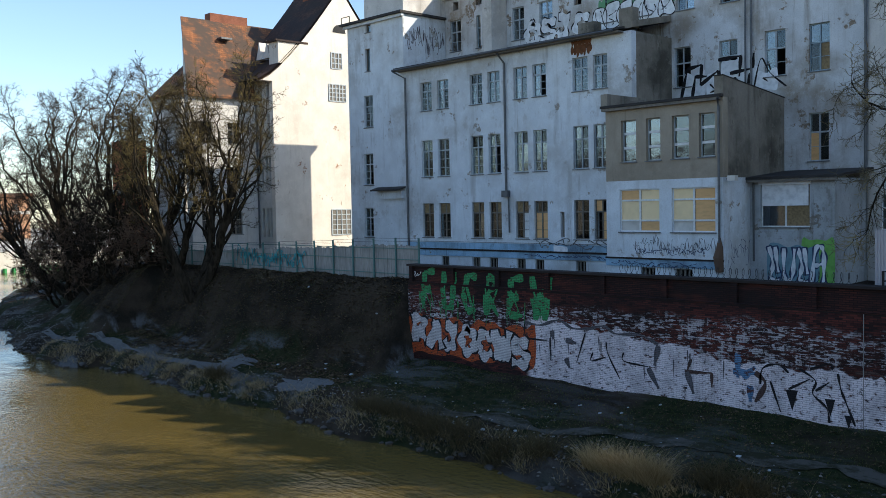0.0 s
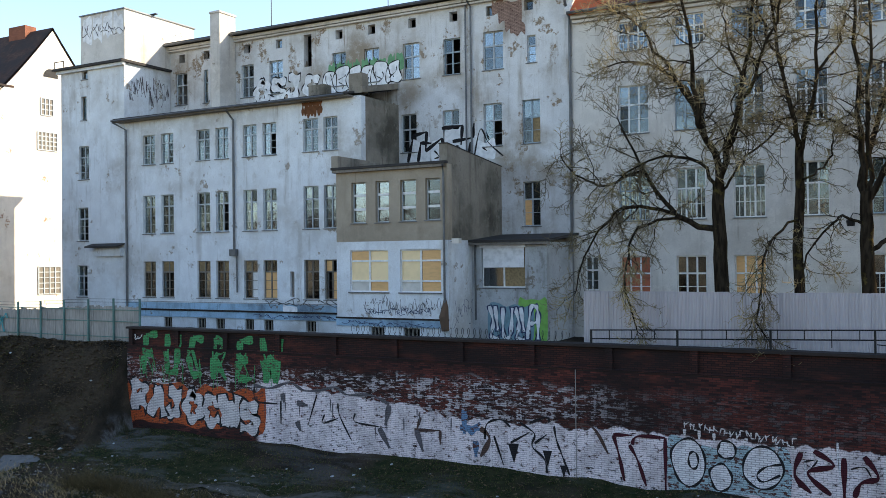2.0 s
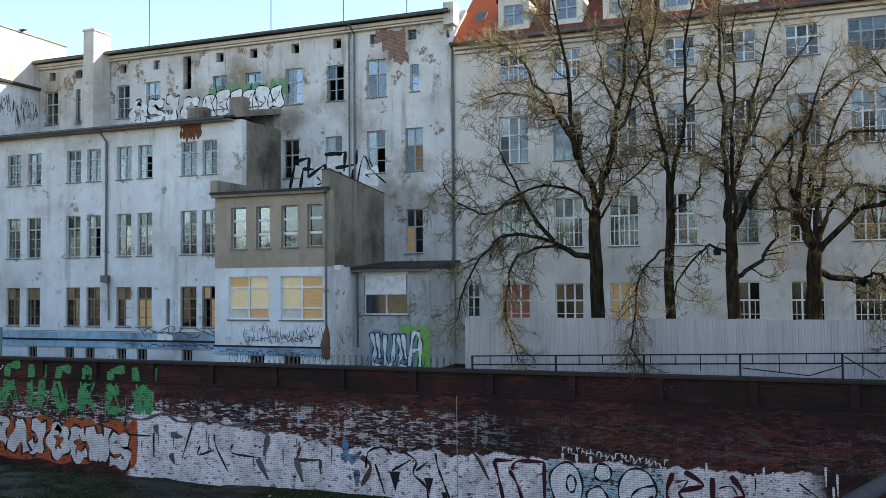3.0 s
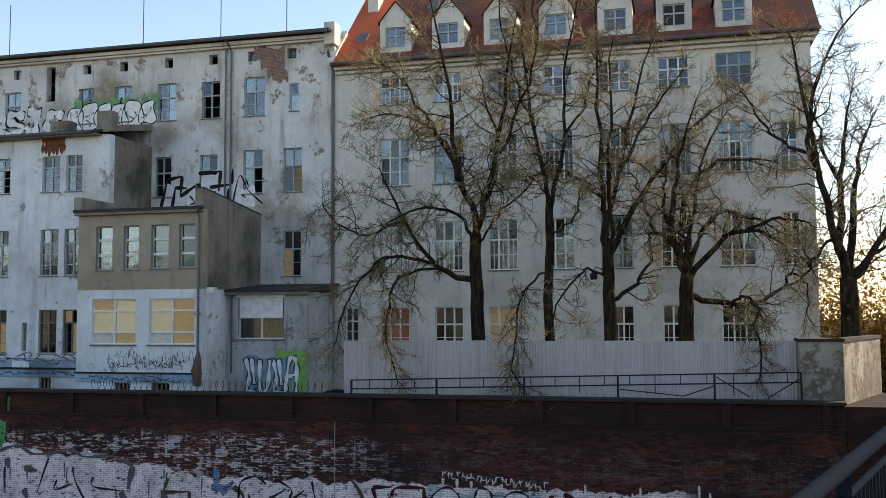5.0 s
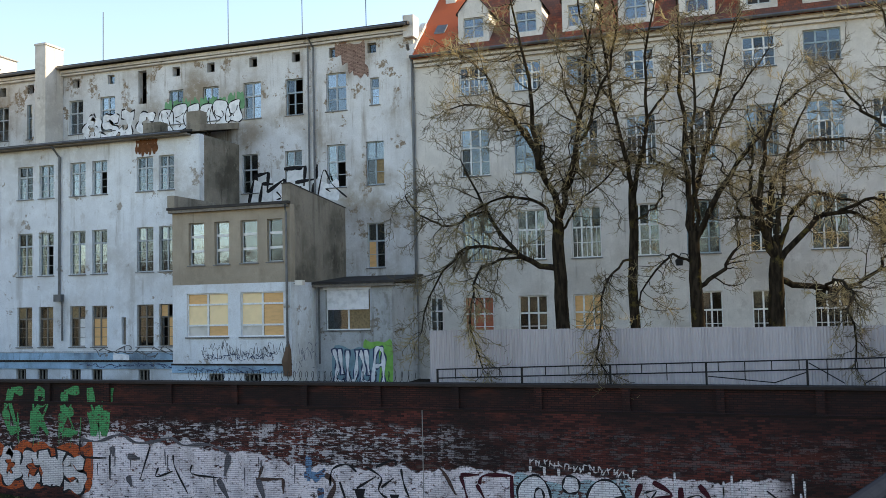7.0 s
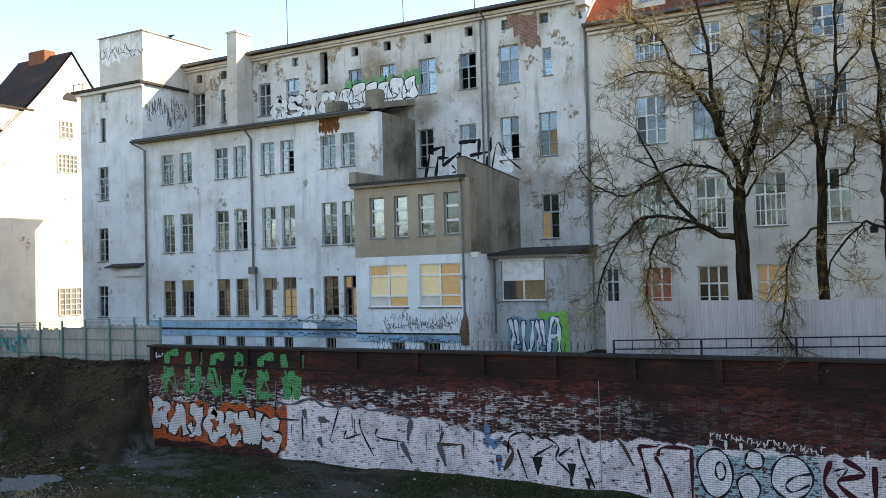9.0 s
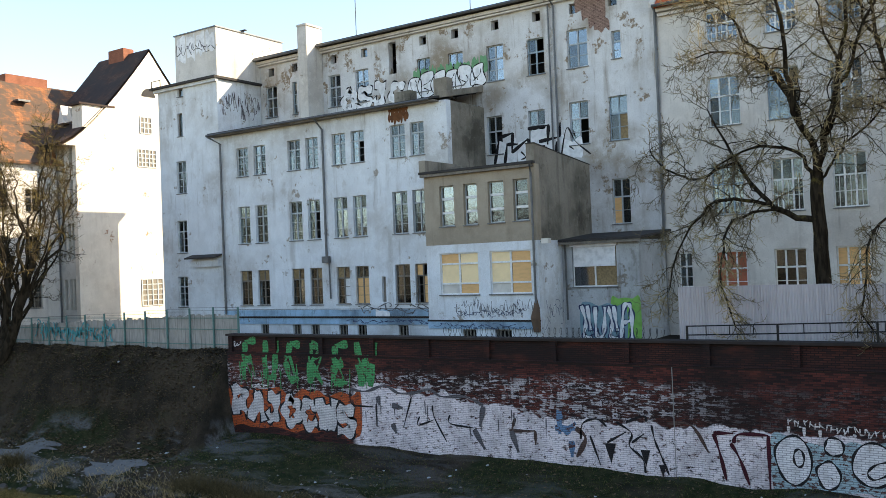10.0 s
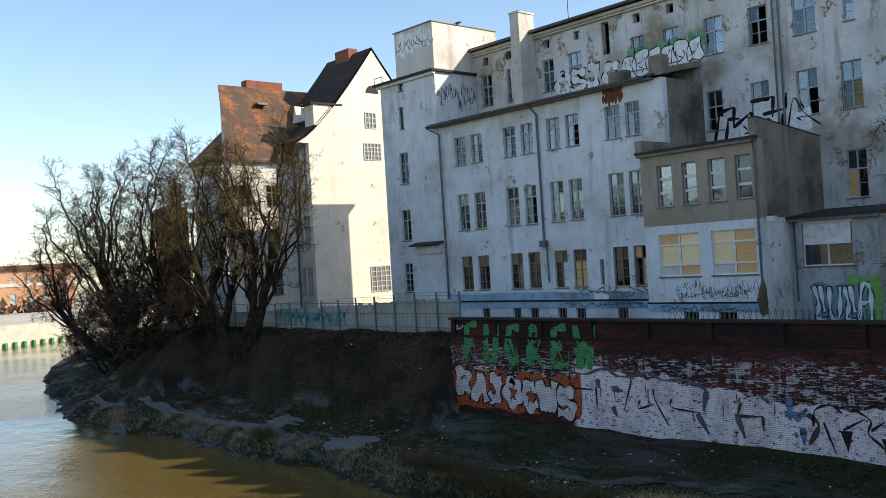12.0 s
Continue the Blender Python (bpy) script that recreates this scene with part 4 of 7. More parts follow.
calm = n.step(n.noise(0.045, 2, shift=(9, 4, 0)), 0.4, 0.62, 0.12, 1.0)
n.bump(n.calc("ADD", n.calc("MULTIPLY", n.calc("MULTIPLY", w1, calm), 1.1), w2), 0.6, 0.09)
n.bsdf.inputs["IOR"].default_value = 1.33
M["water"] = n.done(silt, 0.07, spec=0.5)
piece("water", boxes((-420, 420, -420, 200, -0.6, 0.0)), "water", "slow brown river water rippled by wind", "water")

# ---- brick river wall ----
wall = thing("river_wall", (-15.4, 32, 1.2), "tall sooty red-brick river wall covered in graffiti", "wall", kind="structure")
part("lower_wall", boxes((-35.75, 4.95, 31.872, 32.5, 0.8, 6.05)), "mortar", wall)
part("upper_wall", boxes((-35.75, 4.95, 32.0, 32.4, 6.05, 6.9)), "brick", wall)
part("ledge", boxes((-35.77, 4.97, 31.83, 31.998, 6.05, 6.11)), "brick", wall)
part("coping", boxes((-35.8, 5.0, 31.84, 32.5, 6.9, 7.0)), "coping", wall)
for i in range(14):
    x = -35.5 + 3.07 * i + 0.0
    part("pilaster", boxes((x - 0.13, x + 0.13, 31.87, 31.999, 6.112, 6.898)), "brick", wall)
part("drain_line", boxes((-12.245, -12.215, 31.85, 31.858, 1.9, 6.04)), "concrete", wall, "pale mortar line down the wall")

# ---- gabled house beyond the tower, its river wing and what lies further off ----
gable = thing("gabled_house", (-61, 47.4, GROUND), "tall cream gable house, its blank gable half in sun", "building")
GW = ((46.3, 47.4, 21.6, 22.9), (46.0, 47.75, 18.9, 20.3), (46.0, 48.0, 7.8, 9.9))
part("gable_wall", pierced(40.5, 54.3, GROUND, 20.1, [GW[2], (GW[1][0], GW[1][1], GW[1][2], 20.1)], 0.45, flank(-61.0)), "cream_plaster", gable)


def gable_top(u0, u1, ze, um, zr, thick, put, steps=10):
    """The pointed top of a gable with slightly flared eaves."""
    bm = bmesh.new()
    left = [(u0 + (um - u0) * t, ze + (zr - ze) * (t ** 1.26)) for t in (i / steps for i in range(steps + 1))]
    ring = left + [(u1 - (um - u0) * t, ze + (zr - ze) * (t ** 1.26)) for t in (1 - i / steps for i in range(1, steps + 1))]
    a = [bm.verts.new(put(u, 0, z)) for u, z in ring]
    b = [bm.verts.new(put(u, thick, z)) for u, z in ring]
    bm.faces.new(a), bm.faces.new(b[::-1])
    for i in range(len(a)):
        j = (i + 1) % len(a)
        bm.faces.new((a[i], b[i], b[j], a[j]))
    return bm


part("gable_top", gable_top(39.5, 55.3, 20.1, 47.4, 28.3, 0.45, flank(-61.0)), "cream_plaster", gable)
for q, (c, r) in zip(GW, ((3, 3), (5, 4), (4, 5))):
    base = new("window_niche", mesh_of("window_niche", boxes((-61.1, -60.985, q[0], q[1], q[2], q[3])), "wood_dark"))
    base.parent, base.location = gable, -Vector(gable.location)
    grid = bmesh.new()
    for i in range(c + 1):
        u = q[0] + (q[1] - q[0]) * i / c
        box(grid, -60.98, -60.93, u - 0.045, u + 0.045, q[2], q[3])
    for j in range(r + 1):
        z = q[2] + (q[3] - q[2]) * j / r
        box(grid, -60.975, -60.94, q[0], q[1], z - 0.04, z + 0.04)
    ob = new("window_grille", mesh_of("window_grille", grid, "wood_white"))
    ob.parent = base
# flat half disc; the shade inside the attic opening is its near-black colour
lun = bmesh.new()
for a0, a1 in zip(range(12), range(1, 13)):
    fan = [(47.2, 24.6)] + [(47.2 + 0.66 * math.cos(math.pi * i / 12), 24.6 + 0.66 * math.sin(math.pi * i / 12)) for i in (a0, a1)]
    lun.faces.new([lun.verts.new((-60.96, u, z)) for u, z in fan])
bmesh.ops.remove_doubles(lun, verts=lun.verts, dist=0.001)
part("lunette", lun, "room_shade", gable, "half-round attic opening, its inner shade painted as a flat near-black face")
part("left_front", pierced(-64.2, -61.45, GROUND, 20.5, [(-62.95, -62.55, 7.8, 10.1), (-62.25, -61.9, 7.8, 10.1), (-61.8, -61.5, 7.8, 10.1),
     (-62.95, -62.55, 11.6, 14.3), (-62.25, -61.9, 11.6, 14.3), (-61.8, -61.5, 11.6, 14.3), (-62.95, -62.5, 15.5, 17.6), (-61.9, -61.5, 15.5, 17.6), (-62.95, -62.5, 18.4, 20.0), (-61.9, -61.5, 18.4, 20.0)], 0.4, front(40.5)), "warm_plaster", gable)
part("room", boxes((-64.0, -61.5, 41.5, 41.6, GROUND, 20.4)), "room_shade", gable)
bm = bmesh.new()
for s in (0, 0.2):
    prof = [(39.3 + (47.4 - 39.3) * t, 20.05 + (28.35 - 20.05) * (t ** 1.26) + s) for t in (i / 8 for i in range(9))]
    prof += [(55.5 - (55.5 - 47.4) * t, 20.05 + (28.35 - 20.05) * (t ** 1.26) + s) for t in (1 - i / 8 for i in range(1, 9))]
    vs = [[bm.verts.new((x, u, z)) for u, z in prof] for x in (-60.95, -67.6)]
    for i in range(len(prof) - 1):
        bm.faces.new((vs[0][i], vs[0][i + 1], vs[1][i + 1], vs[1][i]))
part("roof", bm, "tiles_dark", gable, "steep dark tiled roof")
part("chimney", boxes((-65.6, -63.6, 46.9, 47.9, 26.8, 29.0)), "red_brick", gable, "red brick chimney")
part("back_wall", boxes((-84, -61.5, 54.0, 54.3, GROUND, 20.5)), "warm_plaster", gable)
for x in (-64.0, -62.9):
    part("dormer", gable_top(-0.9, 0.9, 0, 0, 1.4, 1.8, lambda u, d, z, x=x: (x + u * 0.5, 41.3 + d, 22.2 + z), 4), "warm_plaster", gable)
part("shed_dormer", boxes((-62.4, -61.1, 41.2, 43.6, 21.6, 23.3)), "cream_plaster", gable)
part("shed_dormer_roof", boxes((-62.6, -60.95, 40.9, 44.0, 23.3, 23.45)), "tiles_dark", gable)
drainpipe(gable, [(-63.2, 40.35, 20.4), (-63.2, 40.36, 6.2)])

side = thing("river_wing", (-66, 38, GROUND), "grey shaded side wing under an old brown tiled roof", "building")
SW = [(y, y + 1.1, z, z + h) for y in (37.75, 35.3) for z, h in ((8.1, 1.75), (11.75, 1.7), (15.2, 1.7))]
part("front_wall", pierced(34.45, 40.48, GROUND, 18.9, SW, 0.45, flank(-63.25)), "warm_plaster", side)
for q in SW:
    window(side, q[0], q[1], q[2], q[3], lambda u, d, z: (-63.25 - d, u, z), math.pi / 2, cols=2, rows=2, bars=1, wood="wood_dark", fill=lambda i, top: "glass_dim")
ENDW = ((-63.26, 34.44, GROUND), (-69.4, 37.4, GROUND), (-69.4, 37.4, 25.85), (-63.26, 34.44, 18.9))
bm = bmesh.new()
lo = [bm.verts.new(p) for p in ENDW]
hi = [bm.verts.new((x, y + 0.4, z)) for x, y, z in ENDW]
bm.faces.new(lo), bm.faces.new(hi[::-1])
for i in range(4):
    bm.faces.new((lo[i], hi[i], hi[(i + 1) % 4], lo[(i + 1) % 4]))
part("end_wall", bm, "warm_plaster", side)
part("partition", boxes((-65.6, -65.5, 36.2, 40.4, GROUND, 18.8)), "room_shade", side)
bm = bmesh.new()
pts = ((-62.9, 34.2, 18.7), (-62.9, 46.5, 18.7), (-69.4, 54.0, 25.9), (-69.4, 37.3, 25.9))
lo = [bm.verts.new(p) for p in pts]
hi = [bm.verts.new((x + 0.02, y, z + 0.18)) for x, y, z in pts]
bm.faces.new(lo), bm.faces.new(hi[::-1])
for i in range(4):
    bm.faces.new((lo[i], hi[i], hi[(i + 1) % 4], lo[(i + 1) % 4]))
part("roof", bm, "tiles_brown", side, "patchy brown and orange roof tiles")
part("chimney", boxes((-70.2, -69.3, 40.0, 43.6, 25.2, 26.7)), "red_brick", side, "long low brick chimney")
part("skylight", boxes((-67.6, -66.9, 39.6, 40.6, 24.15, 24.3)), "zinc", side)

# both stand a little further off than first laid out
for ob in (gable, side):
    ob.location = Vector((0, 0, 10)) + (ob.location - Vector((0, 0, 10))) * 1.041
    ob.scale = (1.041, 1.041, 1.041)

house = thing("far_house", (-89, 46, GROUND), "distant brown-roofed house behind bare trees", "building")
part("wall", boxes((-90.6, -84.5, 45.2, 54, GROUND, 21.8)), "warm_plaster", house)
part("roof", gable_roof(-91.0, -84.0, 44.8, 54.6, 21.7, 26.2), "tiles_brown", house)
part("chimney", boxes((-89.6, -86.9, 49.0, 50.2, 25.2, 27.6)), "red_brick", house)
brickh = thing("brick_block", (-94, 40, GROUND), "red-brick block glimpsed through branches", "building")
part("wall", boxes((-93.6, -91.2, 41.9, 44.6, GROUND, 17.4)), "sunlit_brick", brickh)
part("white_band", boxes((-93.7, -91.1, 41.8, 41.896, 11.8, 12.4)), "pale_board", brickh)

# far quay with its buildings
quay = thing("quay", (-168, 50, 0), "pale sunlit quay wall across the river", "quay", kind="structure")
bm = bmesh.new()
qa, qb = Vector((-150, 20, 0)), Vector((-176, 86, 0))
for z in (3.6,):
    ring = [(-150, 10), (-176, 86), (-420, 190), (-420, -120), (-190, -120)]
    lo = [bm.verts.new((x, y, -1)) for x, y in ring]
    hi = [bm.verts.new((x, y, z)) for x, y in ring]
    bm.faces.new(hi)
    for i in range(5):
        bm.faces.new((lo[i], hi[i], hi[(i + 1) % 5], lo[(i + 1) % 5]))
bmesh.ops.recalc_face_normals(bm, faces=bm.faces)
part("quay_body", bm, "pale_stone", quay)
along = (qb - qa).normalized()
out = Vector((along.y, -along.x, 0))
bm = bmesh.new()
for i in range(46):
    p = Vector((-150, 10, 0)) + (Vector((-176, 86, 0)) - Vector((-150, 10, 0))) * (i / 45) + out * 0.4
    tube(bm, [p + Vector((0, 0, -0.4)), p + Vector((0, 0, 0.75))], 0.35, 5)
part("fender", bm, "green_fender", quay, "green fender piles at the waterline")
office = thing("office_block", (-262, 90, 3.6), "far orange-rendered block with tall white windows", "building")
ang = math.radians(72)
ca, sa = math.cos(ang), math.sin(ang)


def far_place(u, d, z):
    """u along the facade (to the right), d away from the river."""
    base = Vector((-258, 62, 0))
    return base + Vector((0.26 * u - 0.97 * d, 0.97 * u + 0.26 * d, z))


fh = [(u, u + 1.5, z, z + 3.6) for u in range(-36, 26, 4) for z in (4.6,)] + [(u, u + 1.2, 11.2, 12.8) for u in range(-36, 26, 4)]
part("wall", pierced(-40, 28, 3.0, 14.2, fh, 0.5, far_place), "orange_render", office)
part("band", pierced(-40.2, 28.2, 10.0, 10.9, [], 0.6, lambda u, d, z: far_place(u, d - 0.2, z)), "pale_board", office)
part("roof", pierced(-41, 29, 14.2, 15.6, [], 8, lambda u, d, z: far_place(u, d - 0.5, z)), "tiles_brown", office)
for u, u1, z, z1 in fh:
    ob = part("window", pierced(u + 0.02, u1 - 0.02, z + 0.02, z1 - 0.02, [], 0.1, lambda a, d, zz: far_place(a, d + 0.2, zz)), "wood_white", office)
for k, (u, h) in enumerate(((-30, 6), (-20, 4.5), (-8, 5.5), (6, 4), (18, 5))):
    hedge = bmesh.new()
    rr = random.Random(k)
    for i in range(160):
        c = far_place(u + rr.gauss(0, 3), -22 + rr.gauss(0, 2), 3.6 + abs(rr.gauss(0, h * 0.3)))
        a = [c + Vector((rr.gauss(0, 1), rr.gauss(0, 1), rr.gauss(0, 1))) * 0.8 for _ in range(3)]
        hedge.faces.new([hedge.verts.new(p) for p in a])
    tagged(new("shrub", mesh_of("shrub", hedge, "twig_brown")), "bare brownish shrub on the far quay", "shrub", "shrubs on the quay")
bridge_far = thing("far_footbridge", (-176, 78, 3), "low dark footbridge at the river bend", "bridge")
part("deck", boxes((-200, -150, 84, 87, 4.6, 5.3)), "coping", bridge_far)
part("pier", boxes((-168, -166.6, 84.5, 86.5, -1, 4.6)), "coping", bridge_far)

# plain unseen bank and houses, added behind the viewpoint to darken window reflections
for k in range(9):
    x = -170 + 38 * k
    ob = thing("reflection_house", (x, -84, 0), "unseen dark house added to dim the window reflections", "building", "houses on the opposite bank")
    part("wall", boxes((x - 16, x + 16, -96, -84, 0, 11 + (k * 7) % 5)), "brown_render", ob)
    part("roof", gable_roof(x - 16.5, x + 16.5, -97, -83.5, 11 + (k * 7) % 5, 17 + (k * 5) % 6), "tiles_dark", ob)
piece("opposite_bank", boxes((-420, 420, -420, -60, -1, 1.5)), "soil", "unseen dark bank added behind the viewpoint for reflections", "ground")

# ---- fences and rails along the wall top ----
def corrugated(x0, x1, y, z0, z1, pitch=0.1, deep=0.013):
    bm = bmesh.new()
    k = max(2, int((x1 - x0) / pitch * 4))
    rows = []
    for i in range(k + 1):
        x = x0 + (x1 - x0) * i / k
        d = y + deep * (1, 1, -1, -1)[i % 4]
        rows.append([bm.verts.new((x, d + s, z)) for s in (0, 0.012) for z in (z0, z1)])
    for p, q in zip(rows, rows[1:]):
        bm.faces.new((p[0], q[0], q[1], p[1])), bm.faces.new((q[2], p[2], p[3], q[3])), bm.faces.new((p[1], q[1], q[3], p[3]))
    return bm


tin = thing("tin_fence", (-4.3, 33, 6), "tall pale corrugated sheet-metal fence on the wall top", "fence")
lot = random.Random(5)
for i in range(16):
    x = -12.3 + i
    part("sheet", corrugated(x, x + 1.0, 33.0 + 0.012 * (i % 2), 6.0, 8.9 + lot.uniform(-0.02, 0.02)), "tin", tin)
part("top_rail", boxes((-12.3, 3.7, 33.06, 33.1, 8.5, 8.56), (-12.3, 3.7, 33.06, 33.1, 7.0, 7.06)), "iron", tin)

rail = thing("wall_railing", (-4, 32.15, 7), "dark iron railing along the brick wall top", "railing")
RX = (-11.7, -8.5, -5.35, -2.15, 1.0, 3.7)


def rail_top(x):
    return 7.52 + 0.42 * (x + 11.7) / 15.4


for x in RX:
    part("post", boxes((x - 0.035, x + 0.035, 32.12, 32.18, 6.98, rail_top(x))), "iron", rail)
for h in (0.0, 0.32):
    part("bar", tube(bmesh.new(), [(x, 32.15, max(7.12, rail_top(x) - h - 0.02)) for x in RX], 0.024, 5), "iron", rail)
for i in range(18):
    x = -11.0 + i * 0.84
    part("baluster", boxes((x - 0.015, x + 0.015, 32.14, 32.16, 7.15 if i % 3 == 0 else rail_top(x) - 0.34, rail_top(x) - 0.02)), "iron", rail)
for a, b in (((1.05, 7.75), (2.1, 7.1)), ((2.7, 7.1), (3.65, 7.7)), ((-2.1, 7.3), (0.0, 7.1)), ((0.0, 7.1), (1.0, 7.45))):
    part("brace", tube(bmesh.new(), [(a[0], 32.15, a[1]), (b[0], 32.15, b[1])], 0.018, 4), "iron", rail)

# coils of razor wire
wire = bmesh.new()
tube(wire, [(-22.5 + 0.011 * i, 32.2 + 0.2 * math.cos(i * 0.26), 7.2 + 0.22 * math.sin(i * 0.26)) for i in range(0, 900, 3)], 0.012, 3)
coil = tagged(new("razor_wire", mesh_of("razor_wire", wire, "iron")), "loops of rusty razor wire on the wall top", "wire")

# board fence at the head of the bank
left_fence = thing("board_fence", (-51, 33, 6), "weathered grey board fence with green posts", "fence")
lot = random.Random(8)


def fence_top(x):
    return 8.02 - 0.035 * max(0, -38 - x)


x = -36.0
while x > -68:
    top = fence_top(x) - 0.12
    for j in range(12):
        a = x - 0.158 * (j + 1)
        part("board", boxes((a, a + 0.15, 33.0 + lot.uniform(0, 0.02), 33.03, 6.0, top + lot.uniform(-0.06, 0.06))), "fence_board", left_fence)
    part("post", boxes((x - 0.04, x + 0.04, 32.9, 32.98, 5.9, top + 0.42)), "green_post", left_fence)
    for z in (6.35, 7.15, 7.75):
        part("rail", boxes((x - 1.88, x + 0.02, 32.96, 32.995, z - 0.04, z)), "green_post", left_fence)
    for z in (0.22, 0.38):
        part("wire_strand", boxes((x - 1.9, x, 32.93, 32.945, top + z, top + z + 0.015)), "iron", left_fence)
    x -= 1.9

# plastered end pier and its angled return
pier = thing("end_pier", (4.4, 32.4, 6), "crumbling plastered pier at the wall's end", "pillar")
part("front_wall", boxes((3.72, 5.05, 32.45, 33.4, 6.8, 8.9)), "stone_plaster", pier)
part("cap", boxes((3.68, 5.1, 32.4, 33.45, 8.9, 9.0)), "coping", pier)


def slanted(x0, y0, x1, y1, z0, z1, t):
    way = Vector((x1 - x0, y1 - y0, 0)).normalized()
    o = Vector((-way.y, way.x, 0)) * t
    bm = bmesh.new()
    ring = [Vector((x0, y0, 0)), Vector((x1, y1, 0)), Vector((x1, y1, 0)) + o, Vector((x0, y0, 0)) + o]
    lo = [bm.verts.new(p + Vector((0, 0, z0))) for p in ring]
    hi = [bm.verts.new(p + Vector((0, 0, z1))) for p in ring]
    bm.faces.new(lo[::-1]), bm.faces.new(hi)
    for i in range(4):
        bm.faces.new((lo[i], lo[(i + 1) % 4], hi[(i + 1) % 4], hi[i]))
    return bm


part("return_wall", slanted(5.06, 32.46, 7.2, 37.5, 6.4, 8.9, 0.4), "stone_plaster", pier)
part("return_cap", slanted(5.1, 32.4, 7.25, 37.5, 8.9, 9.0, 0.5), "coping", pier)
part("return_brick", slanted(4.97, 31.9, 7.6, 37.5, 0.8, 6.85, 0.5), "brick", pier)
# block added to shut the sun off the brick return and cover it
shade_block = thing("shading_block", (9, 33, 0), "added brick block beside the wall that keeps its return dark", "wall", kind="structure")
part("body", boxes((4.98, 16, 31.95, 36.0, 0.5, 6.86)), "brick", shade_block)
steps = thing("stairway", (7.5, 33.5, 6), "worn dark stone steps up to the bridge", "stairs", kind="structure")
for i in range(9):
    part("step", boxes((6.6 + 0.32 * i, 9.6, 31.0, 34.5, 5.2 + 0.17 * i, 5.37 + 0.17 * i)), "coping", steps)

# bridge underfoot with its rail
bridge = thing("bridge", (3, 6, 8.3), "concrete road bridge deck with a dark steel rail", "bridge", kind="structure")
BD = Vector((math.sin(radians(19.1)), math.cos(radians(19.1)), 0))
BN = Vector((BD.y, -BD.x, 0))


def bridge_box(a0, a1, n0, n1, z0, z1):
    """A slab along the bridge: a runs across the river, n to the right."""
    bm = box(bmesh.new(), a0, a1, n0, n1, z0, z1)
    for v in bm.verts:
        p = BD * v.co.x + BN * v.co.y
        v.co.x, v.co.y = p.x, p.y
    bmesh.ops.recalc_face_normals(bm, faces=bm.faces)
    return bm


part("deck", bridge_box(-70, 36, -1.42, 9, 7.5, 8.15), "concrete", bridge)
RAIL_Z, RAIL_N = 9.07, -1.405
part("handrail", tube(bmesh.new(), [BD * a + BN * RAIL_N + Vector((0, 0, RAIL_Z)) for a in (-20, -5, 2, 8, 20, 34)], 0.044, 14), "rail_paint", bridge, "worn glossy tubular handrail")
part("lower_bar", tube(bmesh.new(), [BD * a + BN * RAIL_N + Vector((0, 0, RAIL_Z - 0.16)) for a in (-20, 34)], 0.022, 8), "rail_paint", bridge)
part("foot_bar", tube(bmesh.new(), [BD * a + BN * RAIL_N + Vector((0, 0, 8.3)) for a in (-20, 34)], 0.022, 8), "rail_paint", bridge)
bal = mesh_of("baluster", tube(bmesh.new(), [(0, 0, 8.3), (0, 0, RAIL_Z - 0.16)], 0.024, 8), "rail_paint")
post = mesh_of("post", boxes((-0.035, 0.035, -0.035, 0.035, 8.1, RAIL_Z - 0.03)), "rail_paint")
for i in range(120):
    p = BD * (0.6 + 0.14 * i) + BN * RAIL_N - Vector(bridge.location)
    part("post" if i % 14 == 7 else "baluster", post if i % 14 == 7 else bal, "", bridge, base=Vector((p.x, p.y, -8.3)))

# ---- bare trees ----
def tube_arrays(paths, sides, verts, faces):
    """Tapered tubes along many paths [(points, radii)], added to vertex and face lists."""
    ring = [(math.cos(2 * math.pi * k / sides), math.sin(2 * math.pi * k / sides)) for k in range(sides)]
    for pts, rad in paths:
        first = len(verts)
        for i, p in enumerate(pts):
            way = pts[min(i + 1, len(pts) - 1)] - pts[max(i - 1, 0)]
            way.normalize()
            a = way.cross(Vector((0.31, 0.17, 0.93)))
            if a.length < 0.1:
                a = way.cross(Vector((1, 0, 0)))
            a.normalize()
            b = way.cross(a)
            for c, s in ring:
                verts.append(p + a * (c * rad[i]) + b * (s * rad[i]))
        for i in range(len(pts) - 1):
            q = first + i * sides
            for k in range(sides):
                m = (k + 1) % sides
                faces.append((q + k, q + m, q + sides + m, q + sides + k))


def limb(rnd, start, way, length, r0, r1, steps, bend, sag, rise):
    """A crooked shoot: it wanders, sags at first and turns up towards its tip."""
    pts, rad, p, d = [start.copy()], [r0], start.copy(), way.normalized()
    for i in range(steps):
        f = i / max(1, steps - 1)
        d = (d + Vector((rnd.gauss(0, bend), rnd.gauss(0, bend), rnd.gauss(0, bend) + rise * f - sag * (1 - f)))).normalized()
        p = p + d * (length / steps)
        pts.append(p.copy())
        rad.append(r0 + (r1 - r0) * (i + 1) / steps)
    return pts, rad


def arc(rnd, a, m, b, r0, r1, steps=12, wander=0.07):
    """A bough that passes m on its way from a to b, with knees and a tapering girth."""
    c = m * 2 - (a + b) * 0.5
    pts, rad, off = [], [], Vector()
    for i in range(steps + 1):
        t = i / steps
        if i:
            off = off * 0.75 + Vector((rnd.gauss(0, wander), rnd.gauss(0, wander), rnd.gauss(0, wander * 0.6)))
        pts.append(a * (1 - t) ** 2 + c * (2 * t * (1 - t)) + b * (t * t) + off)
        rad.append(r1 + (r0 - r1) * (1 - t) ** 0.85)
    return pts, rad


def along_path(pts, f):
    j = min(len(pts) - 2, int(f * (len(pts) - 1)))
    return pts[j].lerp(pts[j + 1], f * (len(pts) - 1) - j), (pts[j + 1] - pts[j]).normalized(), j


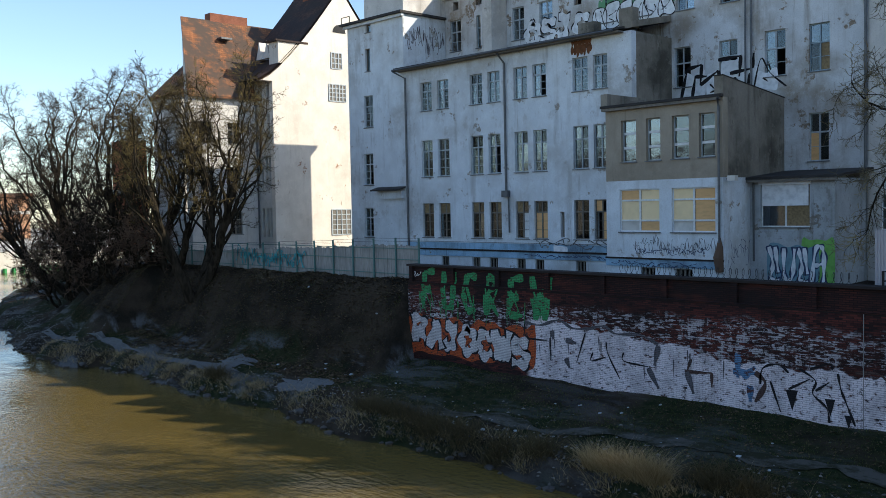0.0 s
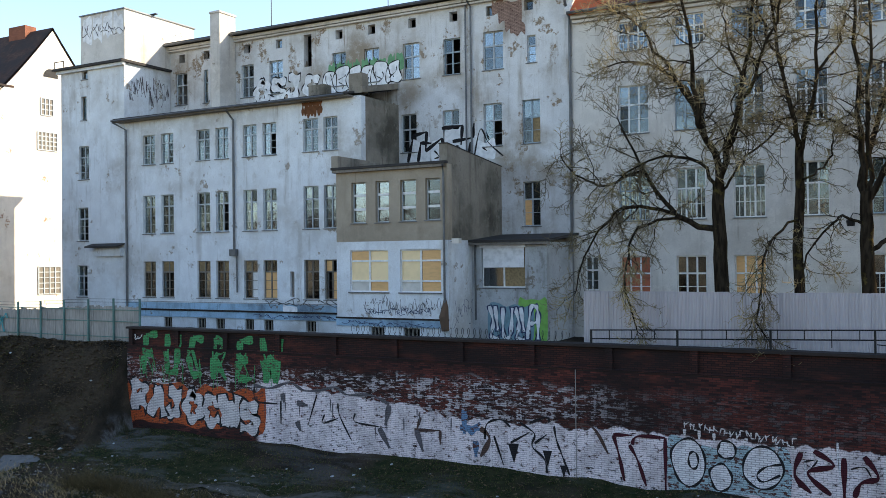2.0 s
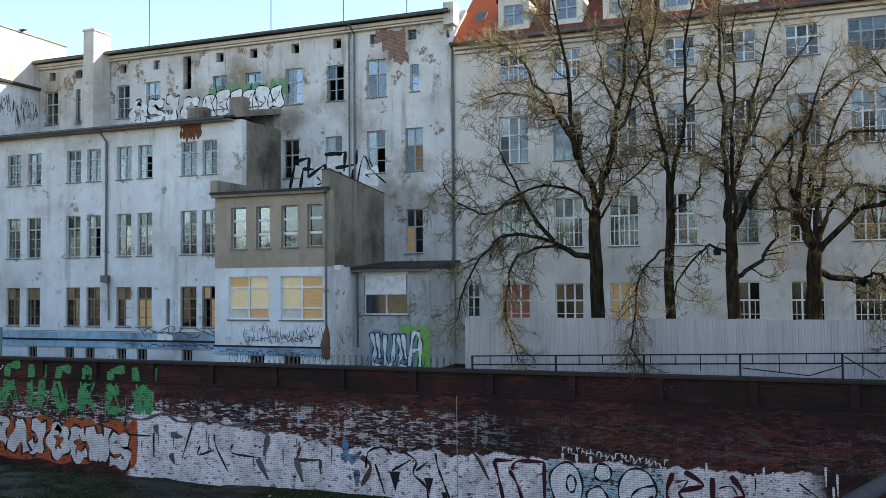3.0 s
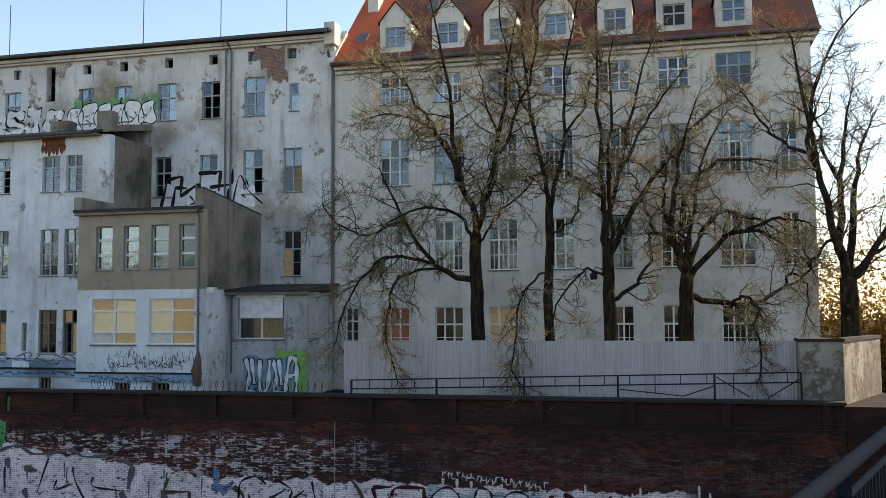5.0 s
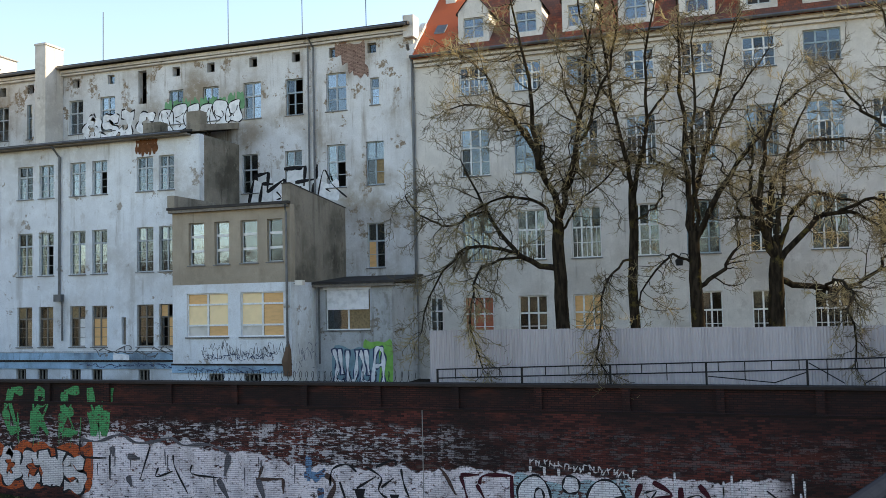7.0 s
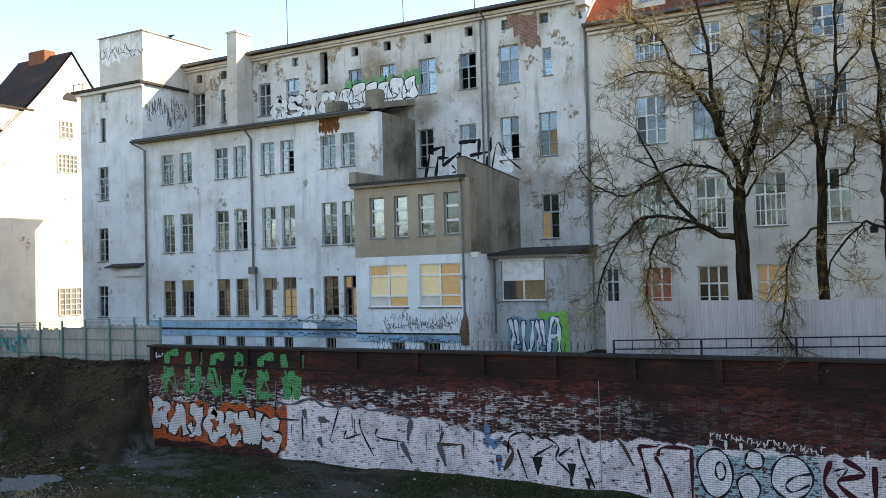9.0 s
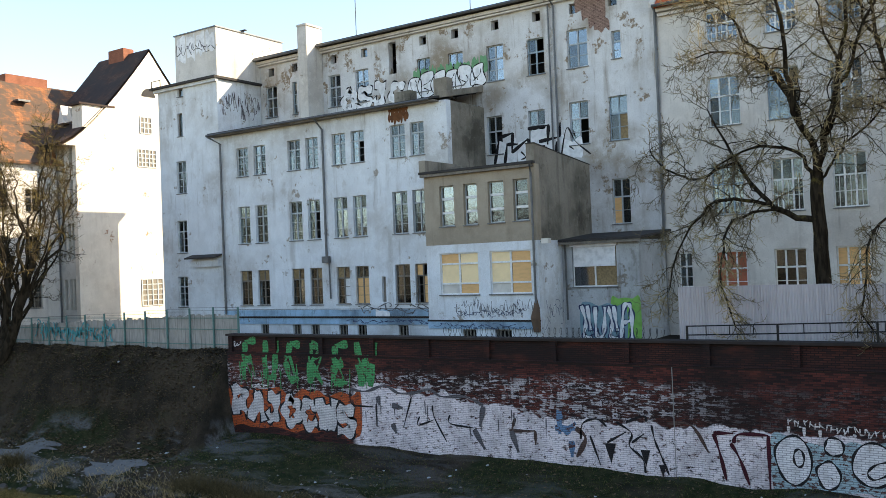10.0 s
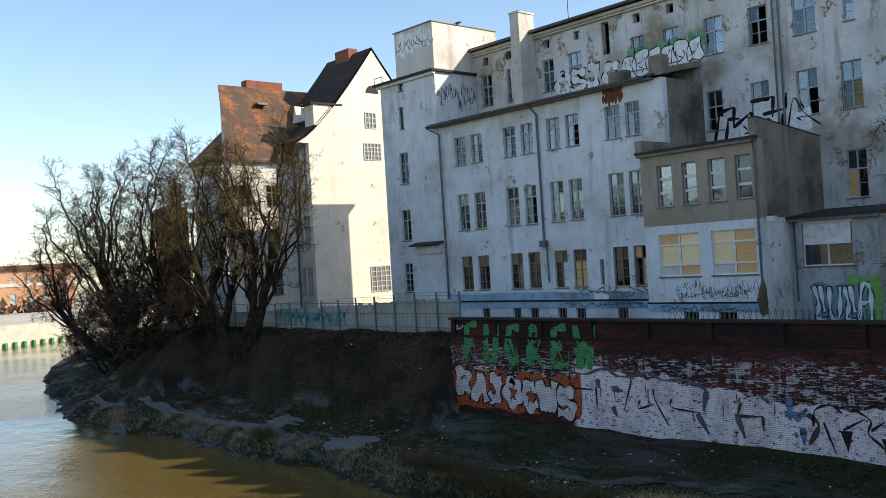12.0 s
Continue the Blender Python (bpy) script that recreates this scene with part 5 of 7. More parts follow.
def side_way(rnd, way, spread):
    a = way.orthogonal().normalized()
    b = way.cross(a)
    t = rnd.uniform(0, 2 * math.pi)
    return (way * math.cos(spread) + (a * math.cos(t) + b * math.sin(t)) * math.sin(spread)).normalized()


def clothe(rnd, boughs, reach, dense, fine_r, sag, mid, fine, bare=0.22):
    """Branches, branchlets and twigs along the boughs; each order shorter, finer and more crooked."""
    for pts, rad in boughs:
        ln = sum((q - p).length for p, q in zip(pts, pts[1:]))
        count = max(5, int(ln / 0.36 * dense))
        for k in range(count + 3):
            f = 1.0 if k >= count else bare + (1 - bare) * (k + rnd.random()) / count
            at, way, j = along_path(pts, min(f, 0.999))
            bl = reach * rnd.uniform(0.4, 1.15) * (1.15 - 0.3 * f)
            bp, br = limb(rnd, at, side_way(rnd, way, rnd.uniform(0.2, 0.8) if k >= count else rnd.uniform(0.6, 1.3)), bl, max(0.014, min(0.032, rad[j] * 0.42)), 0.008, 7, 0.24, sag, 0.1)
            mid.append((bp, br))
            for q in range(max(5, int(bl / 0.15 * dense))):
                g = rnd.uniform(0.12, 1.0)
                at2, way2, _ = along_path(bp, g)
                tl = rnd.uniform(0.25, 0.7) * (0.5 + 0.3 * reach)
                tp, tr = limb(rnd, at2, side_way(rnd, way2, rnd.uniform(0.45, 1.2)), tl, fine_r * 1.1, fine_r * 0.7, 3, 0.3, sag, 0.14)
                fine.append((tp, tr))
                for u in range(4):
                    at3, way3, _ = along_path(tp, rnd.uniform(0.2, 1.0))
                    fine.append(limb(rnd, at3, side_way(rnd, way3, rnd.uniform(0.4, 1.1)), tl * rnd.uniform(0.3, 0.6), fine_r * 0.8, fine_r * 0.55, 2, 0.3, 0.0, 0.15))


def finish_tree(name, base, label, group, thick, mid, fine, bark, twig):
    ob = thing(name, base, label, "tree", group)
    for pname, sets, mat in (("trunk", ((thick, 9), (mid, 4)), bark), ("crown", ((fine, 3),), twig)):
        verts, faces = [], []
        for paths, sides in sets:
            tube_arrays(paths, sides, verts, faces)
        me = bpy.data.meshes.new(pname)
        me.from_pydata(verts, [], faces)
        me.polygons.foreach_set("use_smooth", [True] * len(faces))
        me.materials.append(M[mat])
        part(pname, me, mat, ob)
    return ob


def bough_tree(name, base, boughs, seed, label, group, reach=1.5, dense=1.0, sag=0.1, hang=()):
    """A tree grown from its boughs: (parent, share along it, middle x, z, end x, z, girth), heights over the foot."""
    rnd = random.Random(seed)
    root, made, mid, fine = Vector(base), [], [], []
    for k, (up, f, mx, mz, ex, ez, r) in enumerate(boughs):
        if up < 0:
            start, depth = root - Vector((0, 0, 0.4)), 0.0
        else:
            start = along_path(made[up][0], min(f, 0.999))[0]
            depth = -5.2 if k in hang else rnd.uniform(-1, 1) * 0.45 * (Vector((ex, 0, ez)) - (start - root)).length
        m, e = root + Vector((mx, depth * (0.9 if k in hang else 0.55), mz)), root + Vector((ex, depth, ez))
        if up >= 0:
            m.y += (start.y - root.y) * 0.7
            e.y += (start.y - root.y) * 0.7
        pts, rad = arc(rnd, start, m, e, r if up < 0 else r * 0.82, r * 0.72 if up < 0 else 0.026, wander=0.025 if up < 0 else 0.085)
        if up < 0:
            rad[0], rad[1] = r * 1.3, r * 1.08
        made.append((pts, rad))
    clothe(rnd, [p for k, p in enumerate(made) if k and k not in hang], reach, dense * 1.22, 0.0113, sag, mid, fine)
    clothe(rnd, [made[k] for k in hang], 1.3, 1.3, 0.0100, 0.3, mid, fine)
    return finish_tree(name, base, label, group, made, mid, fine, "bark", "twig")


def dome_tree(name, base, crown, radii, stems, girth, count, seed, label, group, reach=1.5, dense=0.8, fine_r=0.014, twig="twig_dark", low=0.0):
    """A tree whose boughs rise from a few stems and fill a rounded crown."""
    rnd = random.Random(seed)
    root, mid_, made, mid, fine = Vector(base), Vector(crown), [], [], []
    tops = []
    for s in range(stems):
        a = 2 * math.pi * s / stems + seed
        lean = Vector((math.cos(a), math.sin(a), 0)) if stems > 1 else Vector()
        foot = root + lean * girth * 0.9 - Vector((0, 0, 0.5))
        top = root.lerp(mid_, 0.66) + lean * 0.5 * radii[0]
        pts, rad = arc(rnd, foot, foot.lerp(top, 0.5) + lean * 0.3, top, girth, girth * 0.55, wander=0.07)
        rad[0] = girth * 1.3
        made.append((pts, rad))
        tops.append(pts)
    for k in range(count):
        h = low + (1 - low) * ((k + 0.5) / count) * 1.0
        h = h * 1.45 - 0.45
        a = k * 2.39996 + seed
        w = math.sqrt(max(0.05, 1 - h * h))
        goal = mid_ + Vector((radii[0] * w * math.cos(a), radii[1] * w * math.sin(a), radii[2] * h)) * rnd.uniform(0.62, 1.02)
        stem = min(tops, key=lambda p: (p[-1] - goal).length)
        start = along_path(stem, min(0.98, 0.26 + 0.62 * (h + 0.45) / 1.45 + rnd.uniform(-0.05, 0.08)))[0]
        bow = start.lerp(goal, 0.5) + (goal - mid_).normalized() * 0.1 * (goal - start).length + Vector((0, 0, 0.06 * (goal - start).length))
        made.append(arc(rnd, start, bow, goal, girth * rnd.uniform(0.2, 0.34), 0.024, wander=0.17))
    clothe(rnd, made[stems:], reach, dense, fine_r, 0.04, mid, fine, 0.3)
    return finish_tree(name, base, label, group, made, mid, fine, "bark_dark", twig)


BEHIND = "bare trees behind the fence"
bough_tree("tree", (-8.0, 37.5, 5.9), (
    (-1, 0, -0.1, 4.2, -0.2, 7.3, 0.32), (0, 0.97, -0.7, 10.2, -1.4, 16.6, 0.2), (0, 0.9, 0.6, 9.9, 1.9, 15.4, 0.2), (1, 0.35, -2.4, 12.1, -5.4, 12.7, 0.11), (1, 0.42, -2.3, 12.7, -3.9, 14.4, 0.1),
    (0, 0.66, -2.3, 6.6, -4.3, 10.2, 0.17), (5, 0.72, -5.5, 7.5, -7.1, 8.7, 0.08), (0, 0.95, -1.9, 8.5, -4.1, 7.5, 0.1), (5, 0.35, -4.4, 6.1, -6.1, 2.9, 0.1), (5, 0.3, -2.6, 4.8, -2.0, 1.7, 0.07),
    (2, 0.3, 0.7, 11.6, 0.2, 14.0, 0.1), (2, 0.55, 2.4, 12.4, 3.1, 16.3, 0.09), (0, 0.9, 1.2, 8.2, 2.3, 9.4, 0.07)), 21, "tall bare tree with drooping twigs and lichened limbs behind the fence", BEHIND, 2.3, 0.88, 0.15, (9,))
bough_tree("tree", (-5.2, 37.6, 5.9), (
    (-1, 0, 0.1, 4.6, 0.1, 8.8, 0.22), (0, 0.95, -0.2, 11.2, -0.5, 16.7, 0.13), (0, 0.92, 0.8, 11.4, 1.5, 16.6, 0.13), (0, 0.9, -0.5, 9.4, -1.0, 9.9, 0.06), (0, 0.8, 1.0, 7.7, 1.7, 8.6, 0.06),
    (1, 0.5, -0.9, 13.4, -1.4, 15.9, 0.07), (2, 0.5, 1.8, 13.2, 2.1, 15.3, 0.07), (0, 0.62, -0.5, 4.1, -0.4, 1.6, 0.06)), 22, "slender bare tree with two upright limbs behind the fence", BEHIND, 1.6, 0.85, 0.08, (7,))
bough_tree("tree", (-2.7, 37.4, 5.9), (
    (-1, 0, 0, 3.7, 0, 6.7, 0.29), (0, 0.95, -0.5, 10.6, -0.4, 16.9, 0.17), (0, 0.95, 0.5, 10.3, 1.8, 16.0, 0.17), (0, 0.9, 2.2, 9.9, 4.6, 12.2, 0.16), (0, 0.6, 1.3, 5.6, 1.5, 7.3, 0.12),
    (0, 0.75, -1.4, 5.4, -2.4, 2.7, 0.07), (1, 0.3, -1.2, 9.5, -1.8, 9.8, 0.07), (0, 0.95, 0.1, 10.8, 0.3, 15.2, 0.12), (2, 0.4, 1.4, 11.2, 3.2, 13.8, 0.1)), 23, "tall bare tree forked into steep limbs behind the fence", BEHIND, 1.7, 0.82, 0.08)
bough_tree("tree", (0.2, 37.6, 5.9), (
    (-1, 0, 0, 3.2, 0, 5.5, 0.35), (0, 0.98, -0.6, 6.9, -1.5, 7.3, 0.18), (0, 1, -0.4, 8.2, 0.4, 11.5, 0.2), (0, 1, 0.6, 9.5, 3.6, 10.2, 0.18), (0, 0.9, 2.3, 7.2, 4.9, 5.7, 0.16), (0, 0.8, 2.6, 4.4, 5.4, 6.0, 0.17),
    (0, 1, 1.3, 7.9, 3.7, 7.2, 0.15), (2, 0.3, -0.7, 8.9, -0.2, 10.5, 0.1), (5, 0.75, 4.3, 5.4, 4.7, 4.0, 0.08), (5, 0.4, 2.0, 4.3, 2.2, 2.0, 0.07), (1, 0.7, -1.5, 8.3, -1.9, 9.7, 0.08),
    (0, 1, 0.2, 8.7, 1.6, 12.0, 0.12), (4, 0.5, 3.8, 7.6, 4.9, 7.2, 0.09)), 24, "stout bare tree with long arching limbs behind the fence", BEHIND, 1.9, 0.82, 0.14, (9,))
bough_tree("tree", (6.0, 36.4, 5.9), (
    (-1, 0, 0, 3.0, 0, 5.2, 0.41), (0, 0.95, -1.1, 8.5, -2.0, 13.3, 0.22), (1, 0.55, -1.3, 11.7, 0.2, 14.4, 0.12), (0, 1, -0.1, 8.5, 0.6, 12.2, 0.22), (0, 1, 0.7, 8.7, 1.2, 11.3, 0.2), (0, 0.9, 1.0, 6.0, 2.4, 6.9, 0.16),
    (0, 1, 1.7, 7.8, 2.7, 11.5, 0.18), (1, 0.25, -1.3, 5.8, -1.8, 6.2, 0.08), (1, 0.6, -2.5, 10.7, -3.4, 12.5, 0.09), (3, 0.5, -0.5, 10.6, -0.7, 12.3, 0.09)), 25, "forked dark bare tree beside the plastered pier", BEHIND, 1.8, 0.85, 0.0)
BANK = "bare trees on the bank"
for k, (x, y, cx, cy, cz, rx, rz, stems, girth, count, twig) in enumerate((
        (-56.9, 31.1, -55.8, 31.3, 15.6, 5.1, 4.8, 3, 0.36, 26, "twig_olive"), (-61.5, 31.6, -60.4, 31.8, 14.0, 3.4, 4.8, 2, 0.30, 15, "twig_olive"), (-66.0, 31.8, -65.2, 31.8, 15.0, 3.9, 6.6, 2, 0.36, 20, "twig_dark"),
        (-75.5, 31.8, -78.5, 31.8, 15.0, 5.6, 7.4, 3, 0.42, 26, "twig_dark"), (-82.0, 33.0, -87.5, 33.2, 11.4, 7.0, 5.8, 3, 0.40, 22, "twig_dark"), (-94.0, 36.0, -97.0, 36.5, 9.0, 5.5, 4.6, 2, 0.34, 16, "twig_dark"))):
    dome_tree("tree", (x, y, bank_height(x, y) - 0.1), (cx, cy, cz), (rx * 1.36, rx * 1.22, rz), stems, girth, count, 40 + k,
              "bare tree with dark stems and a rounded crown", BANK, 2.0, 0.62 if k < 2 else 0.8, 0.0118, twig)
for k, (x, y, h, r) in enumerate(((-63.5, 30.6, 3.6, 2.2), (-67.5, 30.4, 5.6, 3.0), (-71.5, 30.2, 6.6, 3.4), (-75.5, 30.3, 6.8, 3.6), (-80.5, 31.2, 6.2, 3.6), (-88.0, 33.0, 5.0, 3.2))):
    z = bank_height(x, y) - 0.1
    dome_tree("thicket", (x, y, z), (x, y, z + h * 0.5), (r * 1.2, r, h * 0.55), 4, 0.13, 16, 70 + k, "dense dark leafless thicket on the bank", "thickets on the bank", 2.0, 0.55, 0.022, "twig_dark" if k % 2 else "twig_brown")


# ---- grass, reeds and litter ----
def blades(count, place, height, width, lean, seed):
    rnd = random.Random(seed)
    verts, faces = [], []
    while count > 0:
        x, y = place(rnd)
        z = bank_height(x, y)
        h, a = height * rnd.uniform(0.5, 1.3), rnd.uniform(0, 6.28)
        d = Vector((math.cos(a), math.sin(a), 0))
        t = Vector((rnd.gauss(0, lean), rnd.gauss(0, lean), 0)) * h
        p = Vector((x, y, z - 0.03))
        i = len(verts)
        verts += [p - d * width, p + d * width, p + t * 0.45 + Vector((0, 0, h * 0.62)) + d * width * 0.7, p + t * 0.45 + Vector((0, 0, h * 0.62)) - d * width * 0.7, p + t + Vector((0, 0, h * 0.95))]
        faces += [(i, i + 1, i + 2, i + 3), (i + 3, i + 2, i + 4)]
        count -= 1
    me = bpy.data.meshes.new("blades")
    me.from_pydata(verts, [], faces)
    return me


def stuff(name, me, material, label, category):
    me.materials.append(M[material])
    return tagged(new(name, me), label, category, kind="stuff")


def edge_place(rnd):
    x = rnd.uniform(-66, 2)
    while noise.noise(Vector((x * 0.8, 4, 0))) < rnd.uniform(-0.2, 0.5):
        x = rnd.uniform(-66, 2)
    return x, shore(x) + 0.15 + abs(rnd.gauss(0, 0.75))


def meadow_place(rnd):
    while True:
        x, y = rnd.uniform(-64, 4), rnd.uniform(25.2, 31.8)
        if noise.noise(Vector((x * 0.3, y * 0.5, 2))) > rnd.uniform(-0.6, 0.3):
            return x, y


def slope_place(rnd):
    return rnd.uniform(-70, -36.2), rnd.uniform(27.5, 33)


def tuft_place(spots):
    def place(rnd):
        x, y, r = spots[rnd.randrange(len(spots))]
        return x + rnd.gauss(0, r), y + rnd.gauss(0, r * 0.6)
    return place


stuff("reeds", blades(9000, edge_place, 0.3, 0.009, 1.1, 1), "straw", "straw-coloured reeds fringing the water's edge", "reeds")
stuff("bank_grass", blades(30000, meadow_place, 0.1, 0.012, 0.7, 2), "grass", "short dull grass on the bank terrace", "grass")
stuff("slope_grass", blades(7000, slope_place, 0.16, 0.009, 1.0, 3), "straw_dark", "withered grass on the bank slope", "grass")
# this clump's sunlit gold comes from the brightened straw colour
stuff("tall_reeds", blades(2600, tuft_place(((-18.1, 25.35, 0.16), (-17.6, 25.3, 0.2), (-17.0, 25.2, 0.26), (-16.5, 25.15, 0.24), (-16.2, 25.3, 0.16), (-19.0, 25.5, 0.2))), 0.85, 0.009, 0.75, 4), "straw", "tall dry reed clump by the water, sunlight brightened into its colour", "reeds")
stuff("tall_reeds", blades(5200, tuft_place(((-14.6, 26.0, 0.4), (-13.3, 26.1, 0.4), (-28.6, 25.7, 0.6), (-27.2, 25.4, 0.4), (-25.6, 25.4, 0.5), (-31.5, 25.6, 0.5), (-30.0, 25.7, 0.4), (-23.4, 25.4, 0.4), (-21.4, 25.4, 0.4), (-44.5, 25.4, 0.4))), 0.75, 0.009, 0.85, 5), "straw_dark", "tall dull reed clump by the water", "reeds")


def scatter(name, count, place, size, flat, seed, material, label, category):
    """Many small crumbs lying on the ground: fallen leaves (flat) or rubble."""
    rnd = random.Random(seed)
    verts, faces = [], []
    for _ in range(count):
        x, y = place(rnd)
        r, a, z = size * rnd.uniform(0.4, 1.5), rnd.uniform(0, 6.28), bank_height(x, y) + 0.01
        i = len(verts)
        for k in range(4):
            t = a + k * math.pi / 2
            w = r * (1 if k % 2 else rnd.uniform(0.4, 0.8))
            verts.append((x + w * math.cos(t), y + w * math.sin(t), z + rnd.uniform(-0.2, 0.5) * r * (1 if flat else 0.3)))
        faces.append((i, i + 1, i + 2, i + 3))
        if not flat:
            verts.append((x, y, z + r * rnd.uniform(0.35, 0.8)))
            faces += [(i + k, i + (k + 1) % 4, i + 4) for k in range(4)]
    me = bpy.data.meshes.new(name)
    me.from_pydata(verts, [], faces)
    return stuff(name, me, material, label, category)


def terrace_place(rnd):
    x = rnd.uniform(-92, 0)
    return x, shore(x) + 0.1 + abs(rnd.gauss(0, 1.7))


n = Nodes("fallen_leaves")
M["leaf_litter"] = n.done(n.mix(n.island(), (0.03, 0.02, 0.012), (0.15, 0.105, 0.06)), 0.85, spec=0.1)
n = Nodes("grey_rubble")
M["rubble"] = n.done(n.mix(n.island(), (0.035, 0.034, 0.031), (0.24, 0.225, 0.20)), 0.9, spec=0.1)
scatter("leaf_litter", 26000, slope_place, 0.075, True, 61, "leaf_litter", "brown fallen leaves on the bank slope", "leaves")
scatter("leaf_litter", 9000, meadow_place, 0.06, True, 62, "leaf_litter", "withered leaves strewn over the bank terrace", "leaves")
scatter("rubble", 5200, terrace_place, 0.075, False, 63, "rubble", "grey rubble and stones along the muddy shore", "rubble")


def patch(spots, seed):
    """Flat irregular bare patches lying on the bank."""
    rnd = random.Random(seed)
    out = []
    for x, y, a, b in spots:
        bm = bmesh.new()
        wob = [1 + 0.22 * math.sin(0.628 * i + x) + 0.15 * math.sin(1.57 * i + 2 * x) + rnd.uniform(-0.28, 0.28) for i in range(20)]
        rings = [[bm.verts.new((x + a * r * w * math.cos(0.314 * i), y + b * r * w * math.sin(0.314 * i), 0)) for i, w in enumerate(wob)] for r in (0.05, 0.3, 0.55, 0.8, 1.0)]
        for v in bm.verts:
            v.co.z = bank_height(v.co.x, v.co.y) + 0.045
        for p, q in zip(rings, rings[1:]):
            for i in range(20):
                bm.faces.new((p[i], p[(i + 1) % 20], q[(i + 1) % 20], q[i]))
        bm.faces.new(rings[0])
        out.append(tagged(new("mud_patch", mesh_of("mud_patch", bm, "pale_mud")), "pale patch of bare dried mud on the bank", "mud", "mud patches on the bank"))


patch(((-38.2, 26.9, 1.7, 0.85), (-45.8, 27.6, 1.8, 0.55), (-46.5, 26.6, 2.0, 0.5), (-54, 26.3, 2.6, 0.45), (-50.0, 26.4, 1.6, 0.4), (-60, 26.3, 2.6, 0.5), (-67, 25.6, 3.0, 0.4)), 3)
# a trodden path along the terrace
bm = bmesh.new()
rows_ = []
for i in range(61):
    x = -31.5 + 0.42 * i
    y = 26.6 + 2.4 * (i / 60) ** 0.8 + 0.18 * math.sin(x * 0.9)
    w = 0.36 + 0.16 * math.sin(x * 1.7) + 0.12 * math.sin(x * 3.9 + 1)
    rows_.append([bm.verts.new((x, y + w * s, bank_height(x, y + w * s) + 0.045)) for s in (-1, -0.4, 0.2, 0.8)])
for p, q in zip(rows_, rows_[1:]):
    for j in range(3):
        bm.faces.new((p[j], q[j], q[j + 1], p[j + 1])).smooth = True
tagged(new("path", mesh_of("path", bm, "path_mud")), "trodden grey mud path along the bank terrace", "path", kind="structure")
lot = random.Random(9)
for i in range(46):
    x, y = lot.uniform(-44, -6), lot.uniform(26, 31.4)
    s = lot.uniform(0.05, 0.13)
    bm = bmesh.new()
    bmesh.ops.create_icosphere(bm, subdivisions=1, radius=s)
    for v in bm.verts:
        v.co = v.co * lot.uniform(0.6, 1.2)
        v.co.z *= 0.5
        v.co += Vector((x, y, bank_height(x, y) + s * 0.25))
    tagged(new("litter", mesh_of("litter", bm, "wood_white")), "pale scrap of litter on the grass", "litter", "litter on the bank")
lot = random.Random(19)
for i in range(150):
    x = lot.uniform(-95, -4)
    y = shore(x) + lot.uniform(-0.35, 0.35)
    s = lot.uniform(0.08, 0.3)
    bm = bmesh.new()
    bmesh.ops.create_icosphere(bm, subdivisions=1, radius=s)
    for v in bm.verts:
        v.co = v.co * lot.uniform(0.65, 1.2)
        v.co.z *= 0.6
        v.co += Vector((x, y, max(0.0, bank_height(x, y)) + s * 0.1))
    tagged(new("stone", mesh_of("stone", bm, "bank_stone")), "dark wet stone at the water's edge", "stone", "stones at the waterline")

# golden hedge and far church tower past the tiled wing
bm = bmesh.new()
rnd = random.Random(4)
for i in range(34000):
    c = Vector((rnd.uniform(6.6, 16), 49 + rnd.gauss(0, 0.8), 5.9 + abs(rnd.gauss(0, 2.6)) * (1 + 0.35 * math.sin(i * 0.7))))
    a = [c + Vector((rnd.gauss(0, 1), rnd.gauss(0, 1), rnd.gauss(0, 1))) * 0.085 for _ in range(3)]
    bm.faces.new([bm.verts.new(p) for p in a])
tagged(new("hedge", mesh_of("hedge", bm, "gold_leaf")), "golden-leaved hedge past the building's end", "hedge")
church = thing("church_tower", (20, 150, 0), "distant brick church tower seen through branches", "tower")
part("shaft", boxes((18.2, 21.8, 150, 154, 0, 25)), "red_brick", church)
bm = bmesh.new()
tip = bm.verts.new((20, 152, 36))
cs = [bm.verts.new(p) for p in ((18.2, 150, 25), (21.8, 150, 25), (21.8, 154, 25), (18.2, 154, 25))]
for i in range(4):
    bm.faces.new((cs[i], cs[(i + 1) % 4], tip))
part("spire", bm, "tiles_brown", church)

# ---- spray paint: flat coats a few millimetres proud of the walls ----
def curve(pts, steps=6, closed=False):
    """A smooth line through a few points."""
    p = [Vector((*q, 0)) for q in pts]
    k = len(p)
    out = []
    for i in range(k if closed else k - 1):
        a, b, c, d = (p[(i + j) % k] if closed else p[min(max(i + j, 0), k - 1)] for j in (-1, 0, 1, 2))
        for s in range(steps):
            t = s / steps
            out.append(0.5 * (2 * b + (c - a) * t + (2 * a - 5 * b + 4 * c - d) * t * t + (3 * b - a - 3 * c + d) * t ** 3))
    return out if closed else out + [p[-1]]


def ribbon(bm, line, w, put, depth, closed=False):
    k = len(line)
    left, right = [], []
    for i, p in enumerate(line):
        q = line[(i + 1) % k] if closed or i < k - 1 else p
        o = line[i - 1] if closed or i > 0 else p
        way = (q - o)
        if way.length < 1e-6:
            way = Vector((1, 0, 0))
        n_ = Vector((-way.y, way.x, 0)).normalized() * (w * 0.5 * (0.8 + 0.35 * math.sin(i * 0.9)))
        left.append(bm.verts.new(put(p.x + n_.x, -depth, p.y + n_.y))), right.append(bm.verts.new(put(p.x - n_.x, -depth, p.y - n_.y)))
    for i in range(k if closed else k - 1):
        j = (i + 1) % k
        bm.faces.new((left[i], left[j], right[j], right[i]))


def area(bm, line, put, depth):
    bm.faces.new([bm.verts.new(put(p.x, -depth, p.y)) for p in line])


